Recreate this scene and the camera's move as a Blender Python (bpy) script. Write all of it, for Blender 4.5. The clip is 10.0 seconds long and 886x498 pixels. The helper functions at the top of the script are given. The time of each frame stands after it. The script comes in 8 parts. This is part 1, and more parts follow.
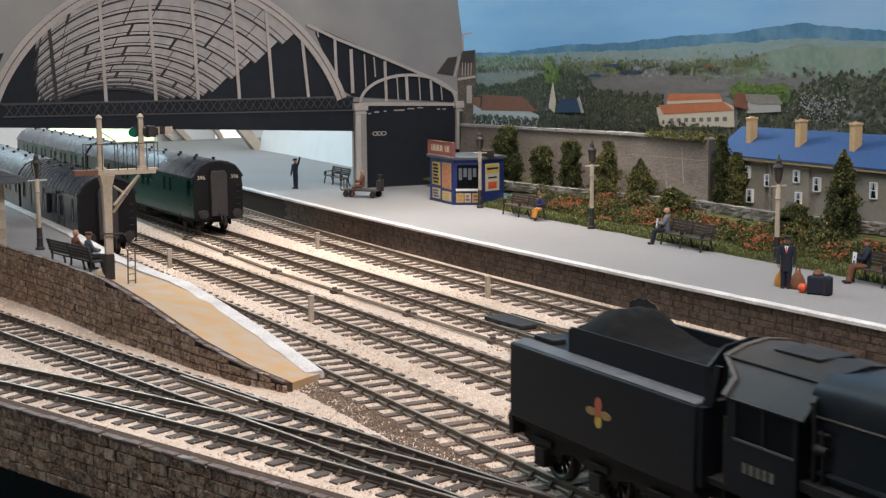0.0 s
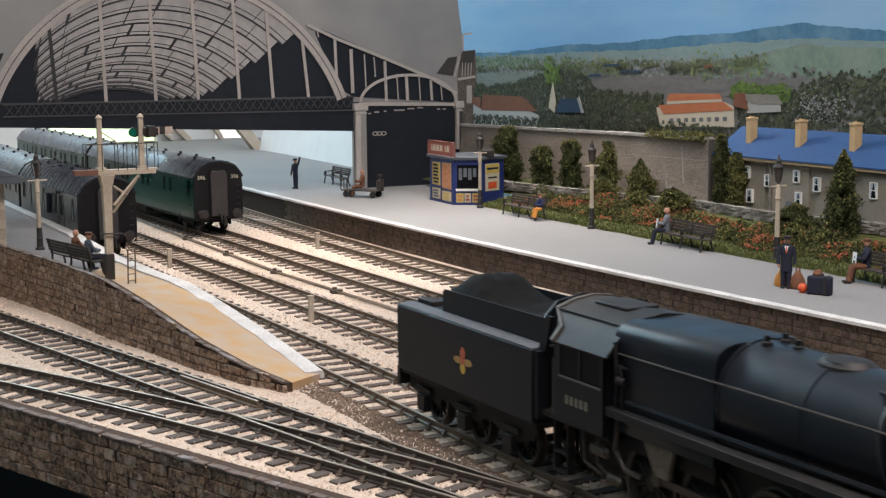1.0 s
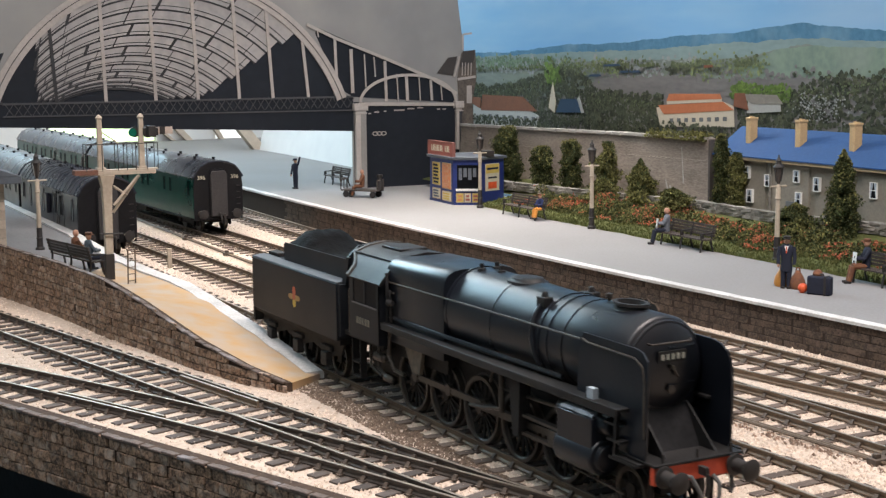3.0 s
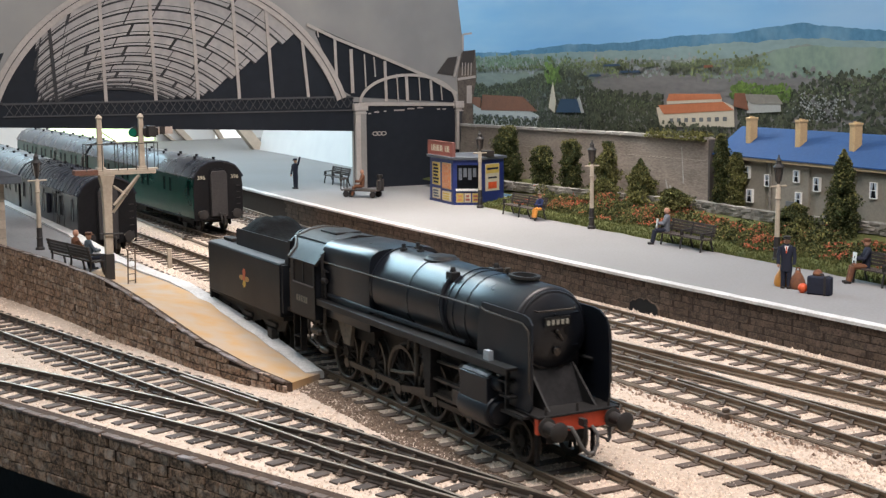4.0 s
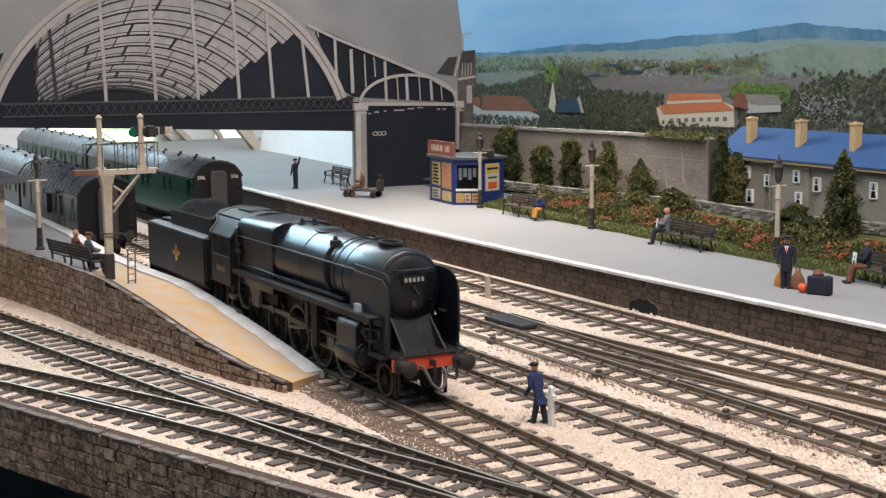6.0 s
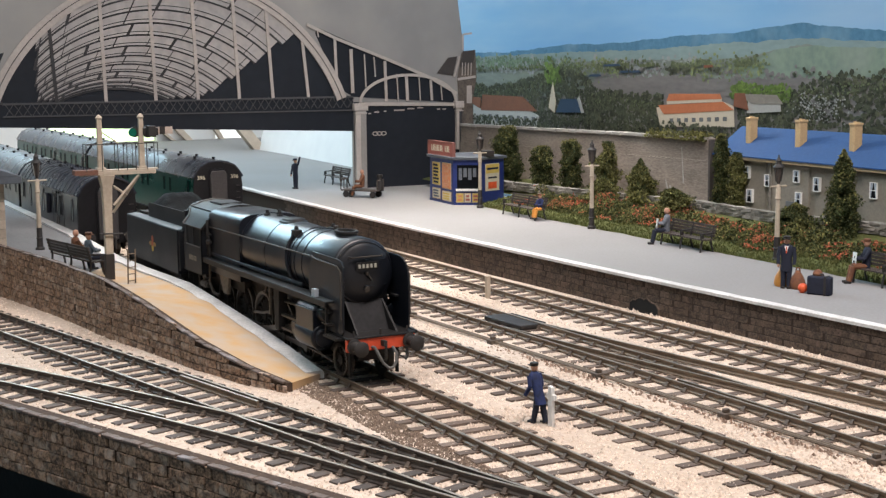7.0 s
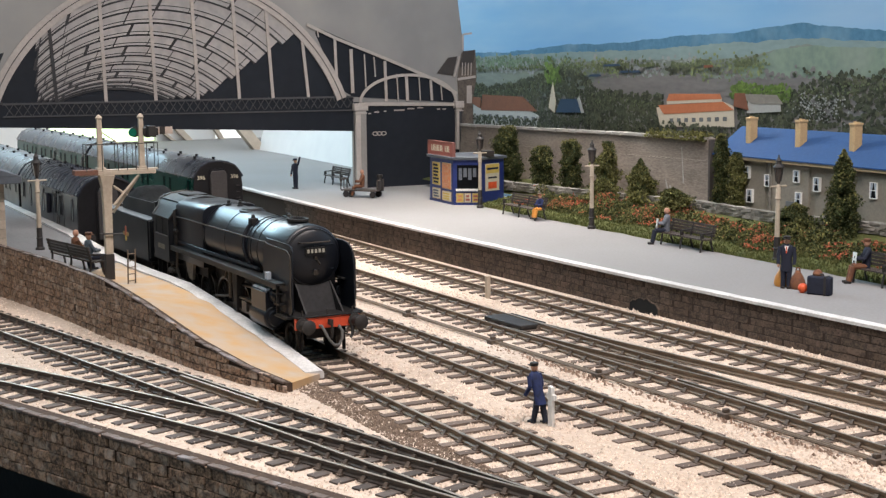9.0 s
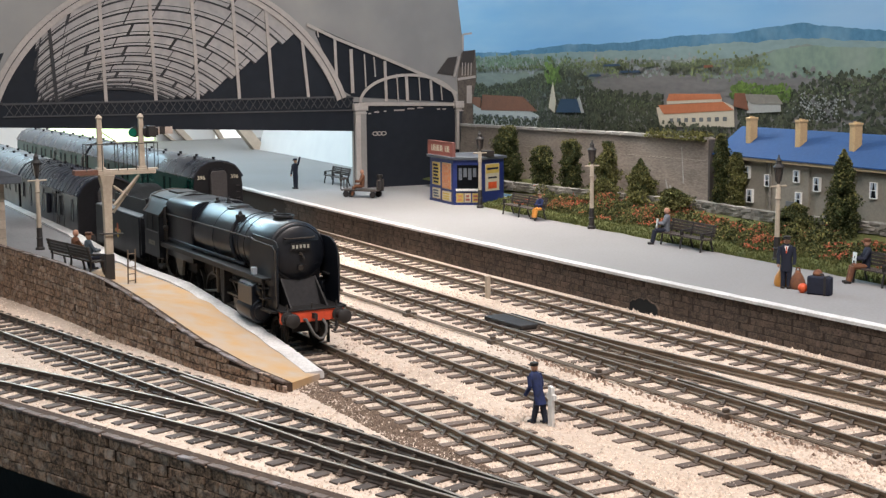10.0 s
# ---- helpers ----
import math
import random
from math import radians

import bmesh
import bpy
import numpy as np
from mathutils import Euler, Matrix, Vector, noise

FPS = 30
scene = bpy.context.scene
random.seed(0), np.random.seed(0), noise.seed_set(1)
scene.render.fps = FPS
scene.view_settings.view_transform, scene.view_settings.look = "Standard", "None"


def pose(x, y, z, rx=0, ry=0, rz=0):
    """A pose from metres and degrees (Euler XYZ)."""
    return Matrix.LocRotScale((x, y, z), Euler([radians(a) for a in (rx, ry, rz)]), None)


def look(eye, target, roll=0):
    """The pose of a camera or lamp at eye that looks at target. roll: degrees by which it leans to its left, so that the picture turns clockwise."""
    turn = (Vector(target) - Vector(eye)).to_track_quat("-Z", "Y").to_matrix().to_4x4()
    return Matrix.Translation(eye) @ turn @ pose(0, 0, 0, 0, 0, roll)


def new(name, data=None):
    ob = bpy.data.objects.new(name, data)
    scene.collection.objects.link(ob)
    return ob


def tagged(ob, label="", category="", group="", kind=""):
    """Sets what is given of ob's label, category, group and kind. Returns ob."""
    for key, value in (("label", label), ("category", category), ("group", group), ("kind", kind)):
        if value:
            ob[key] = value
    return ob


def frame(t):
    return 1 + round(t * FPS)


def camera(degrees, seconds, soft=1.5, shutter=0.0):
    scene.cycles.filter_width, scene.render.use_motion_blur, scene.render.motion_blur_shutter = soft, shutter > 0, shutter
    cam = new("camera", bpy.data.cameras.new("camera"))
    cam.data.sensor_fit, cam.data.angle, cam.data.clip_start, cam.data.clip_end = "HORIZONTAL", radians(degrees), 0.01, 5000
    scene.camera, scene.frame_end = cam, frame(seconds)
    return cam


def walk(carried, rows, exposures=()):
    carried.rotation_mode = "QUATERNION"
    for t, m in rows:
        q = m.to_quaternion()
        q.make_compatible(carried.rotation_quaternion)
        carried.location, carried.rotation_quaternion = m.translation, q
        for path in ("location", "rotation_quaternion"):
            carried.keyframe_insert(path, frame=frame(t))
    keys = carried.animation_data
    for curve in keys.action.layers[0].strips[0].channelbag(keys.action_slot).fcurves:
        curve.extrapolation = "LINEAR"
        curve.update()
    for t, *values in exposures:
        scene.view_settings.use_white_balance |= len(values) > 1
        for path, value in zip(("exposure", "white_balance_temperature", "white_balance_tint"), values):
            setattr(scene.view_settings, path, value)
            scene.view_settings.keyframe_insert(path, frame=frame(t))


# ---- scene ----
# A model railway of 4 mm to the foot on a table in an attic room.
# All lengths below are in millimetres (MM turns them into metres).
MM = 0.001
cam = camera(35.367, 10.0, soft=1.35, shutter=0.5)
EYE = Vector((0, 0, 112.0))
CAM_POSE = Matrix(((0.44595, -0.11835, 0.8872, 0.0),
                   (0.89502, 0.06823, -0.44078, 0.0),
                   (-0.00837, 0.99062, 0.13636, 0.112),
                   (0, 0, 0, 1)))
walk(cam, [(0, CAM_POSE), (10, CAM_POSE)], [(0, -0.26), (0.5, -0.26), (1.0, -0.28), (1.5, -0.28), (2.0, -0.03), (2.5, 0.0), (10, 0.0)])

# ---- light ----
world = bpy.data.worlds.new("world")
scene.world = world
world.use_nodes = True
_n = world.node_tree.nodes
_sky = _n.new("ShaderNodeTexSky")
_sky.sky_type, _sky.sun_disc = "NISHITA", False
_sky.sun_elevation, _sky.sun_rotation = radians(40), radians(60)
world.node_tree.links.new(_sky.outputs[0], _n["Background"].inputs[0])
_n["Background"].inputs[1].default_value = 0.1


def area(name, at, to, w, h, watts, colour, spread=180):
    la = bpy.data.lights.new(name, "AREA")
    la.shape, la.size, la.size_y, la.energy, la.color = "RECTANGLE", w * MM, h * MM, watts, colour
    la.spread = radians(spread)
    ob = new(name, la)
    ob.matrix_world = look([c * MM for c in at], [c * MM for c in to])
    return ob


area("skylight_lamp", (-90, -360, 850), (-340, 170, 0), 620, 520, 2.9, (0.88, 0.94, 1.0))
area("ceiling_lamp", (-215, 215, 640), (-300, 220, 0), 420, 200, 7.2, (1.0, 0.89, 0.855))
# unseen narrow lamp, added to brighten the platform around the kiosk
area("station_spot_lamp", (-800, 350, 600), (-770, 365, 0), 200, 90, 0.7, (1.0, 0.92, 0.87), spread=50)
area("gable_upper_window_lamp", (-2380, -40, 930), (-700, 200, 0), 900, 520, 25.0, (0.50, 0.78, 1.0))
# unseen fill lamp, added to brighten the white end wall and far platform
area("rooflight_lamp", (-1380, 260, 620), (-1400, 330, 0), 300, 260, 4.0, (0.93, 0.98, 1.0))


# ---- materials ----
def material(name, a, b=None, rough=0.7, metal=0.0, size=20.0, fine=1.5, bump=0.3, spec=0.4, coat=0.0,
             stain=None, stain_amount=0.35, piece=0.0, stretch=(1, 1, 1), random_object=0.0, soft=0.15):
    """Two-scale noise between colours a and b; size and fine are the grain's lengths in mm."""
    m = bpy.data.materials.new(name)
    m.use_nodes = True
    t = m.node_tree
    n, l = t.nodes, t.links
    bsdf = n["Principled BSDF"]
    bsdf.inputs["Roughness"].default_value = rough
    bsdf.inputs["Metallic"].default_value = metal
    bsdf.inputs["Specular IOR Level"].default_value = spec
    bsdf.inputs["Coat Weight"].default_value = coat
    b = b or tuple(c * 0.8 for c in a)
    co = n.new("ShaderNodeTexCoord")
    mp = n.new("ShaderNodeMapping")
    mp.inputs["Scale"].default_value = stretch
    l.new(co.outputs["Object"], mp.inputs["Vector"])
    if random_object:
        # each piece takes its grain from another place
        away = n.new("ShaderNodeMath")
        away.operation = "MULTIPLY"
        away.inputs[1].default_value = 3.7
        xyz = n.new("ShaderNodeCombineXYZ")
        l.new(n.new("ShaderNodeObjectInfo").outputs["Random"], away.inputs[0])
        for i in range(3):
            l.new(away.outputs[0], xyz.inputs[i])
        l.new(xyz.outputs[0], mp.inputs["Location"])

    def grain(length, detail):
        x = n.new("ShaderNodeTexNoise")
        x.inputs["Scale"].default_value = 1.0 / (length * MM)
        x.inputs["Detail"].default_value = detail
        l.new(mp.outputs[0], x.inputs["Vector"])
        return x
    g1, g2 = grain(size, 4), grain(fine, 3)
    add = n.new("ShaderNodeMath")
    add.operation = "MULTIPLY_ADD"
    add.inputs[1].default_value = 0.5
    l.new(g2.outputs["Fac"], add.inputs[0])
    half = n.new("ShaderNodeMath")
    half.operation = "MULTIPLY"
    half.inputs[1].default_value = 0.5
    l.new(g1.outputs["Fac"], half.inputs[0])
    l.new(half.outputs[0], add.inputs[2])
    ramp = n.new("ShaderNodeValToRGB")
    ramp.color_ramp.elements[0].position, ramp.color_ramp.elements[1].position = 0.5 - soft, 0.5 + soft
    ramp.color_ramp.elements[0].color, ramp.color_ramp.elements[1].color = (*b, 1), (*a, 1)
    l.new(add.outputs[0], ramp.inputs[0])
    col = ramp.outputs[0]
    if stain:
        g3 = grain(size * 2.3, 5)
        r3 = n.new("ShaderNodeMapRange")
        r3.inputs["From Min"].default_value, r3.inputs["From Max"].default_value = 0.52, 0.72
        r3.inputs["To Max"].default_value = stain_amount
        l.new(g3.outputs["Fac"], r3.inputs["Value"])
        mx = n.new("ShaderNodeMix")
        mx.data_type = "RGBA"
        mx.inputs["B"].default_value = (*stain, 1)
        for i in mx.inputs:
            if i.name == "B" and i.type == "RGBA":
                i.default_value = (*stain, 1)
            if i.name == "A" and i.type == "RGBA":
                l.new(col, i)
        l.new(r3.outputs[0], mx.inputs[0])
        col = [o for o in mx.outputs if o.type == "RGBA"][0]
    if piece or random_object:
        src = n.new("ShaderNodeNewGeometry").outputs["Random Per Island"] if piece else n.new("ShaderNodeObjectInfo").outputs["Random"]
        amt = piece or random_object
        mr = n.new("ShaderNodeMapRange")
        mr.inputs["To Min"].default_value, mr.inputs["To Max"].default_value = 1 - amt, 1 + amt
        l.new(src, mr.inputs["Value"])
        hsv = n.new("ShaderNodeHueSaturation")
        l.new(mr.outputs[0], hsv.inputs["Value"])
        l.new(col, hsv.inputs["Color"])
        col = hsv.outputs[0]
    l.new(col, bsdf.inputs["Base Color"])
    rr = n.new("ShaderNodeMapRange")
    rr.inputs["To Min"].default_value, rr.inputs["To Max"].default_value = max(0.02, rough - 0.12), min(1, rough + 0.12)
    l.new(g1.outputs["Fac"], rr.inputs["Value"])
    l.new(rr.outputs[0], bsdf.inputs["Roughness"])
    if bump:
        bp = n.new("ShaderNodeBump")
        bp.inputs["Strength"].default_value = bump
        bp.inputs["Distance"].default_value = fine * MM * 0.4
        l.new(g2.outputs["Fac"], bp.inputs["Height"])
        l.new(bp.outputs[0], bsdf.inputs["Normal"])
    return m


def glow(name, colour, strength):
    m = bpy.data.materials.new(name)
    m.use_nodes = True
    b = m.node_tree.nodes["Principled BSDF"]
    b.inputs["Base Color"].default_value = (*colour, 1)
    b.inputs["Emission Color"].default_value = (*colour, 1)
    b.inputs["Emission Strength"].default_value = strength
    return m


M_BALLAST = material("ballast", (0.63, 0.52, 0.43), (0.44, 0.35, 0.28), 0.95, size=60, fine=2.2, bump=1.0, stain=(0.30, 0.22, 0.15), stain_amount=0.45, spec=0.1)
M_STONES = material("ballast_stones", (0.74, 0.62, 0.52), (0.54, 0.43, 0.345), 0.95, size=50, fine=1.0, bump=0.5, piece=0.26, spec=0.1)
M_SLEEPER = material("sleeper_wood", (0.165, 0.125, 0.102), (0.085, 0.064, 0.052), 0.8, size=6, fine=0.8, stretch=(4, 1, 1), random_object=0.3, spec=0.2)
M_RAILSIDE = material("rusty_rail", (0.19, 0.138, 0.095), (0.105, 0.074, 0.05), 0.55, 0.2, size=15, fine=0.7)
M_RAILTOP = material("worn_rail_top", (0.42, 0.36, 0.285), (0.22, 0.18, 0.14), 0.42, 0.7, size=20, fine=0.6, bump=0.1)
# darker copy of the sleeper wood: weaker foreground light set in the colour
M_SLEEPERSHADE = material("shade_toned_sleeper", (0.125, 0.102, 0.088), (0.06, 0.048, 0.042), 0.8, size=6, fine=0.8, stretch=(4, 1, 1), random_object=0.3, spec=0.2)
M_RAILDARK = material("dark_rusty_rail", (0.09, 0.072, 0.06), (0.05, 0.04, 0.034), 0.5, 0.25, size=15, fine=0.7)
M_CHAIR = material("rail_chair", (0.10, 0.074, 0.056), None, 0.7, size=5)
M_PLAT = material("platform_top", (0.25, 0.24, 0.237), (0.205, 0.195, 0.19), 0.9, size=90, fine=1.2, bump=0.15, stain=(0.28, 0.265, 0.25), stain_amount=0.3, spec=0.3)
M_EDGE = material("white_edging", (0.68, 0.655, 0.635), (0.44, 0.42, 0.40), 0.85, size=14, fine=1.0, bump=0.3, spec=0.2)
M_BRICKDARK = material("dark_brick", (0.125, 0.092, 0.07), (0.055, 0.041, 0.033), 0.85, size=4, fine=0.9, bump=0.8, soft=0.09, random_object=0.15, spec=0.2)
M_MORTAR = material("dark_mortar", (0.055, 0.042, 0.034), None, 0.95, size=10, bump=0.4, spec=0.1)
# the pale stain flecks are painted highlights, as if ledges caught the light
M_STONE = material("moulded_stone", (0.37, 0.24, 0.16), (0.075, 0.046, 0.031), 0.6, size=2.2, fine=0.8, bump=1.0, soft=0.08, random_object=0.2, stain=(0.50, 0.41, 0.335), stain_amount=0.8, spec=0.4)
M_JOINT = material("brown_stone_joint", (0.085, 0.056, 0.04), (0.05, 0.034, 0.026), 0.9, size=5, bump=0.4, spec=0.15)
M_COPING = material("brown_grey_coping", (0.17, 0.125, 0.10), (0.075, 0.055, 0.047), 0.75, size=4, fine=0.8, bump=0.7, stain=(0.34, 0.32, 0.33), stain_amount=0.6)
M_RAMP = material("sandy_ramp", (0.47, 0.275, 0.105), (0.41, 0.325, 0.245), 0.75, size=13, fine=9, bump=0.12, stain=(0.40, 0.325, 0.26), stain_amount=0.95)
# grey paving with the shade of the near platform put into its colour
M_NEARPAVE = material("shade_toned_paving", (0.185, 0.183, 0.185), (0.135, 0.134, 0.136), 0.9, size=50, fine=1.5, bump=0.15, spec=0.15)
M_BLACK = material("weathered_black_paint", (0.0095, 0.0115, 0.0165), (0.0055, 0.0068, 0.010), 0.32, size=12, fine=0.7, bump=0.06, stain=(0.032, 0.027, 0.025), stain_amount=0.75, spec=0.42)
M_BLACKTOP = material("sooty_black_top", (0.024, 0.0225, 0.022), (0.012, 0.0115, 0.0115), 0.52, size=14, fine=0.8, bump=0.1, stain=(0.055, 0.046, 0.040), stain_amount=0.6, spec=0.22)
M_TENDER = material("satin_black_tender", (0.013, 0.0145, 0.018), (0.009, 0.010, 0.0125), 0.46, size=25, fine=0.8, bump=0.05, spec=0.18)
M_FRAME = material("grimy_underframe", (0.022, 0.020, 0.0195), (0.011, 0.010, 0.010), 0.65, size=8, fine=0.7, bump=0.3, stain=(0.06, 0.048, 0.037), spec=0.2)
M_STEEL = material("oily_steel", (0.085, 0.072, 0.060), (0.035, 0.029, 0.025), 0.42, 0.4, size=6, fine=0.6, bump=0.1)
M_RED = material("buffer_beam_red", (0.66, 0.085, 0.032), (0.54, 0.065, 0.028), 0.5, size=10, bump=0.05)
M_WHITE = material("white_paint", (0.78, 0.77, 0.74), (0.66, 0.65, 0.62), 0.7, size=8, bump=0.1)
M_CREAM = material("cream_post_paint", (0.47, 0.395, 0.305), (0.37, 0.305, 0.235), 0.7, size=6, bump=0.15, stain=(0.33, 0.26, 0.2))
M_YELLOW = material("number_yellow", (0.62, 0.50, 0.22), None, 0.6, size=4, bump=0)
M_PALEBOX = material("pale_grey_enamel", (0.42, 0.46, 0.50), (0.30, 0.33, 0.36), 0.4, size=2, bump=0.1)
M_NUMBER = material("pale_number_paint", (0.42, 0.40, 0.33), (0.26, 0.25, 0.21), 0.6, size=0.9, fine=0.5, bump=0)
M_COAL = material("coal", (0.0025, 0.0025, 0.003), (0.0012, 0.0012, 0.0012), 0.85, size=3, fine=1, bump=0.5, spec=0.2)
M_MAROON = material("dull_maroon_coach", (0.017, 0.0175, 0.025), (0.011, 0.0115, 0.017), 0.32, size=25, bump=0.03, stain=(0.045, 0.04, 0.042), spec=0.25)
M_GREEN = material("coach_green", (0.002, 0.070, 0.052), (0.0015, 0.054, 0.040), 0.3, spec=0.3, size=25, bump=0.03)
M_COACHBLACK = material("coach_end_black", (0.012, 0.0115, 0.013), (0.008, 0.0075, 0.0085), 0.5, size=15, bump=0.05, spec=0.18)
M_ROOF = material("coach_roof_grey", (0.040, 0.046, 0.060), (0.024, 0.028, 0.038), 0.27, size=20, bump=0.05, stain=(0.055, 0.06, 0.07))
M_GLASS = material("dark_window", (0.004, 0.0045, 0.006), None, 0.45, size=10, bump=0, spec=0.1)
# pale colour stands in for daylight showing through the coach windows
M_PALEPANE = material("daylit_window_pane", (0.74, 0.74, 0.72), (0.6, 0.6, 0.58), 0.5, size=4, bump=0)
M_GRASS = material("grass", (0.115, 0.125, 0.045), (0.06, 0.07, 0.026), 0.95, size=8, fine=1.0, bump=0.9, stain=(0.19, 0.16, 0.06), spec=0.1)
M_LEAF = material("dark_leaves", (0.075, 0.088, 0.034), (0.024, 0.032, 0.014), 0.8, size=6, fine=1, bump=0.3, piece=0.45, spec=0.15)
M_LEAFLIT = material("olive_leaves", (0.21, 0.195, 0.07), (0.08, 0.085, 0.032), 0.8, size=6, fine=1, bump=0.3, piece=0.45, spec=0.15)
M_FLOWER = material("orange_flowers", (0.50, 0.145, 0.07), (0.28, 0.09, 0.05), 0.8, size=4, fine=1, bump=0.2, piece=0.35)
M_CARDWALL = material("printed_stone_wall", (0.32, 0.268, 0.226), (0.175, 0.145, 0.122), 0.85, size=16, fine=1.4, bump=0.5, stretch=(0.5, 1, 1.4), stain=(0.26, 0.235, 0.21), stain_amount=0.5, spec=0.15)
M_DRYSTONE = material("grey_drystone", (0.27, 0.25, 0.22), (0.13, 0.12, 0.105), 0.9, size=5, fine=1, bump=0.7, random_object=0.2)
M_HOUSE = material("cement_render", (0.27, 0.243, 0.20), (0.20, 0.18, 0.15), 0.85, size=20, fine=1.2, bump=0.1, spec=0.15)
M_BLUEROOF = material("blue_slate_paint", (0.020, 0.066, 0.185), (0.015, 0.052, 0.15), 0.7, size=18, fine=1.5, bump=0.1)
M_FASCIA = material("tan_fascia", (0.48, 0.37, 0.23), None, 0.8, size=10, bump=0.1)
M_CHIMNEY = material("tan_chimney_brick", (0.55, 0.38, 0.20), (0.42, 0.29, 0.15), 0.85, size=5, fine=1, bump=0.3)
M_KIOSK = material("kiosk_blue", (0.018, 0.035, 0.17), (0.013, 0.026, 0.12), 0.45, size=10, bump=0.05)
M_SLATE = material("grey_felt_roof", (0.085, 0.095, 0.11), None, 0.8, size=8, bump=0.2)
M_SIGNRED = material("faded_red_sign", (0.36, 0.12, 0.095), (0.29, 0.09, 0.07), 0.7, size=8, bump=0.1)
M_PAPER = material("cream_print", (0.62, 0.56, 0.42), None, 0.8, size=3, bump=0)
M_POSTERYEL = material("yellow_poster", (0.62, 0.45, 0.10), (0.5, 0.36, 0.09), 0.7, size=5, bump=0)
M_POSTERORG = material("orange_poster", (0.60, 0.20, 0.07), (0.5, 0.3, 0.16), 0.7, size=3, bump=0)
M_NAVY = material("navy_cloth", (0.016, 0.019, 0.035), None, 0.85, size=3, bump=0.2)
M_BLUECLOTH = material("blue_cloth", (0.022, 0.035, 0.12), (0.012, 0.018, 0.05), 0.85, size=2, bump=0.2)
M_SKIN = material("painted_face", (0.50, 0.27, 0.18), None, 0.7, size=2, bump=0.05)
M_BROWNCLOTH = material("brown_cloth", (0.20, 0.085, 0.04), (0.12, 0.05, 0.03), 0.85, size=3, bump=0.2)
M_GREYCLOTH = material("grey_cloth", (0.17, 0.18, 0.20), (0.10, 0.11, 0.13), 0.85, size=2, bump=0.2)
M_BENCH = material("dark_bench_wood", (0.072, 0.055, 0.045), (0.04, 0.03, 0.026), 0.7, size=5, fine=0.8, bump=0.2)
M_IRON = material("black_iron", (0.028, 0.024, 0.022), None, 0.6, size=4, bump=0.1)
M_ORANGE = material("orange_paint", (0.68, 0.10, 0.03), None, 0.45, size=3, bump=0)
M_TAN = material("tan_leather", (0.62, 0.27, 0.05), (0.5, 0.2, 0.04), 0.6, size=4, bump=0.1)
M_SKYPRINT = material("printed_grey_sky", (0.33, 0.32, 0.30), (0.25, 0.245, 0.24), 0.75, size=200, fine=30, bump=0, spec=0.2)
M_PRINTDARK = material("printed_dark_interior", (0.016, 0.019, 0.026), (0.011, 0.013, 0.018), 0.6, size=60, fine=8, bump=0, spec=0.25)
M_PRINTLIGHT = material("printed_pale_steel", (0.47, 0.42, 0.38), (0.38, 0.34, 0.31), 0.7, size=20, fine=2, bump=0, spec=0.2)
M_PRINTGLASS = material("printed_roof_glazing", (0.43, 0.40, 0.375), (0.32, 0.305, 0.295), 0.7, size=60, fine=6, bump=0, spec=0.2)
M_PRINTLINE = material("printed_dark_steel", (0.060, 0.058, 0.060), None, 0.7, size=20, bump=0, spec=0.2)
M_ROOMWHITE = material("attic_white_paint", (0.75, 0.75, 0.74), (0.69, 0.69, 0.69), 0.85, size=300, fine=20, bump=0.05)
M_ROOMWALL = material("room_wall", (0.45, 0.43, 0.40), None, 0.9, size=300, fine=20, bump=0.05)
M_WOODBEAM = material("pale_roof_beam", (0.62, 0.52, 0.42), None, 0.7, size=60, fine=6)
M_CARPET = material("room_carpet", (0.05, 0.06, 0.075), None, 0.95, size=100, fine=4)
M_FELT = material("dark_drape", (0.012, 0.018, 0.022), None, 0.95, size=60, fine=4)


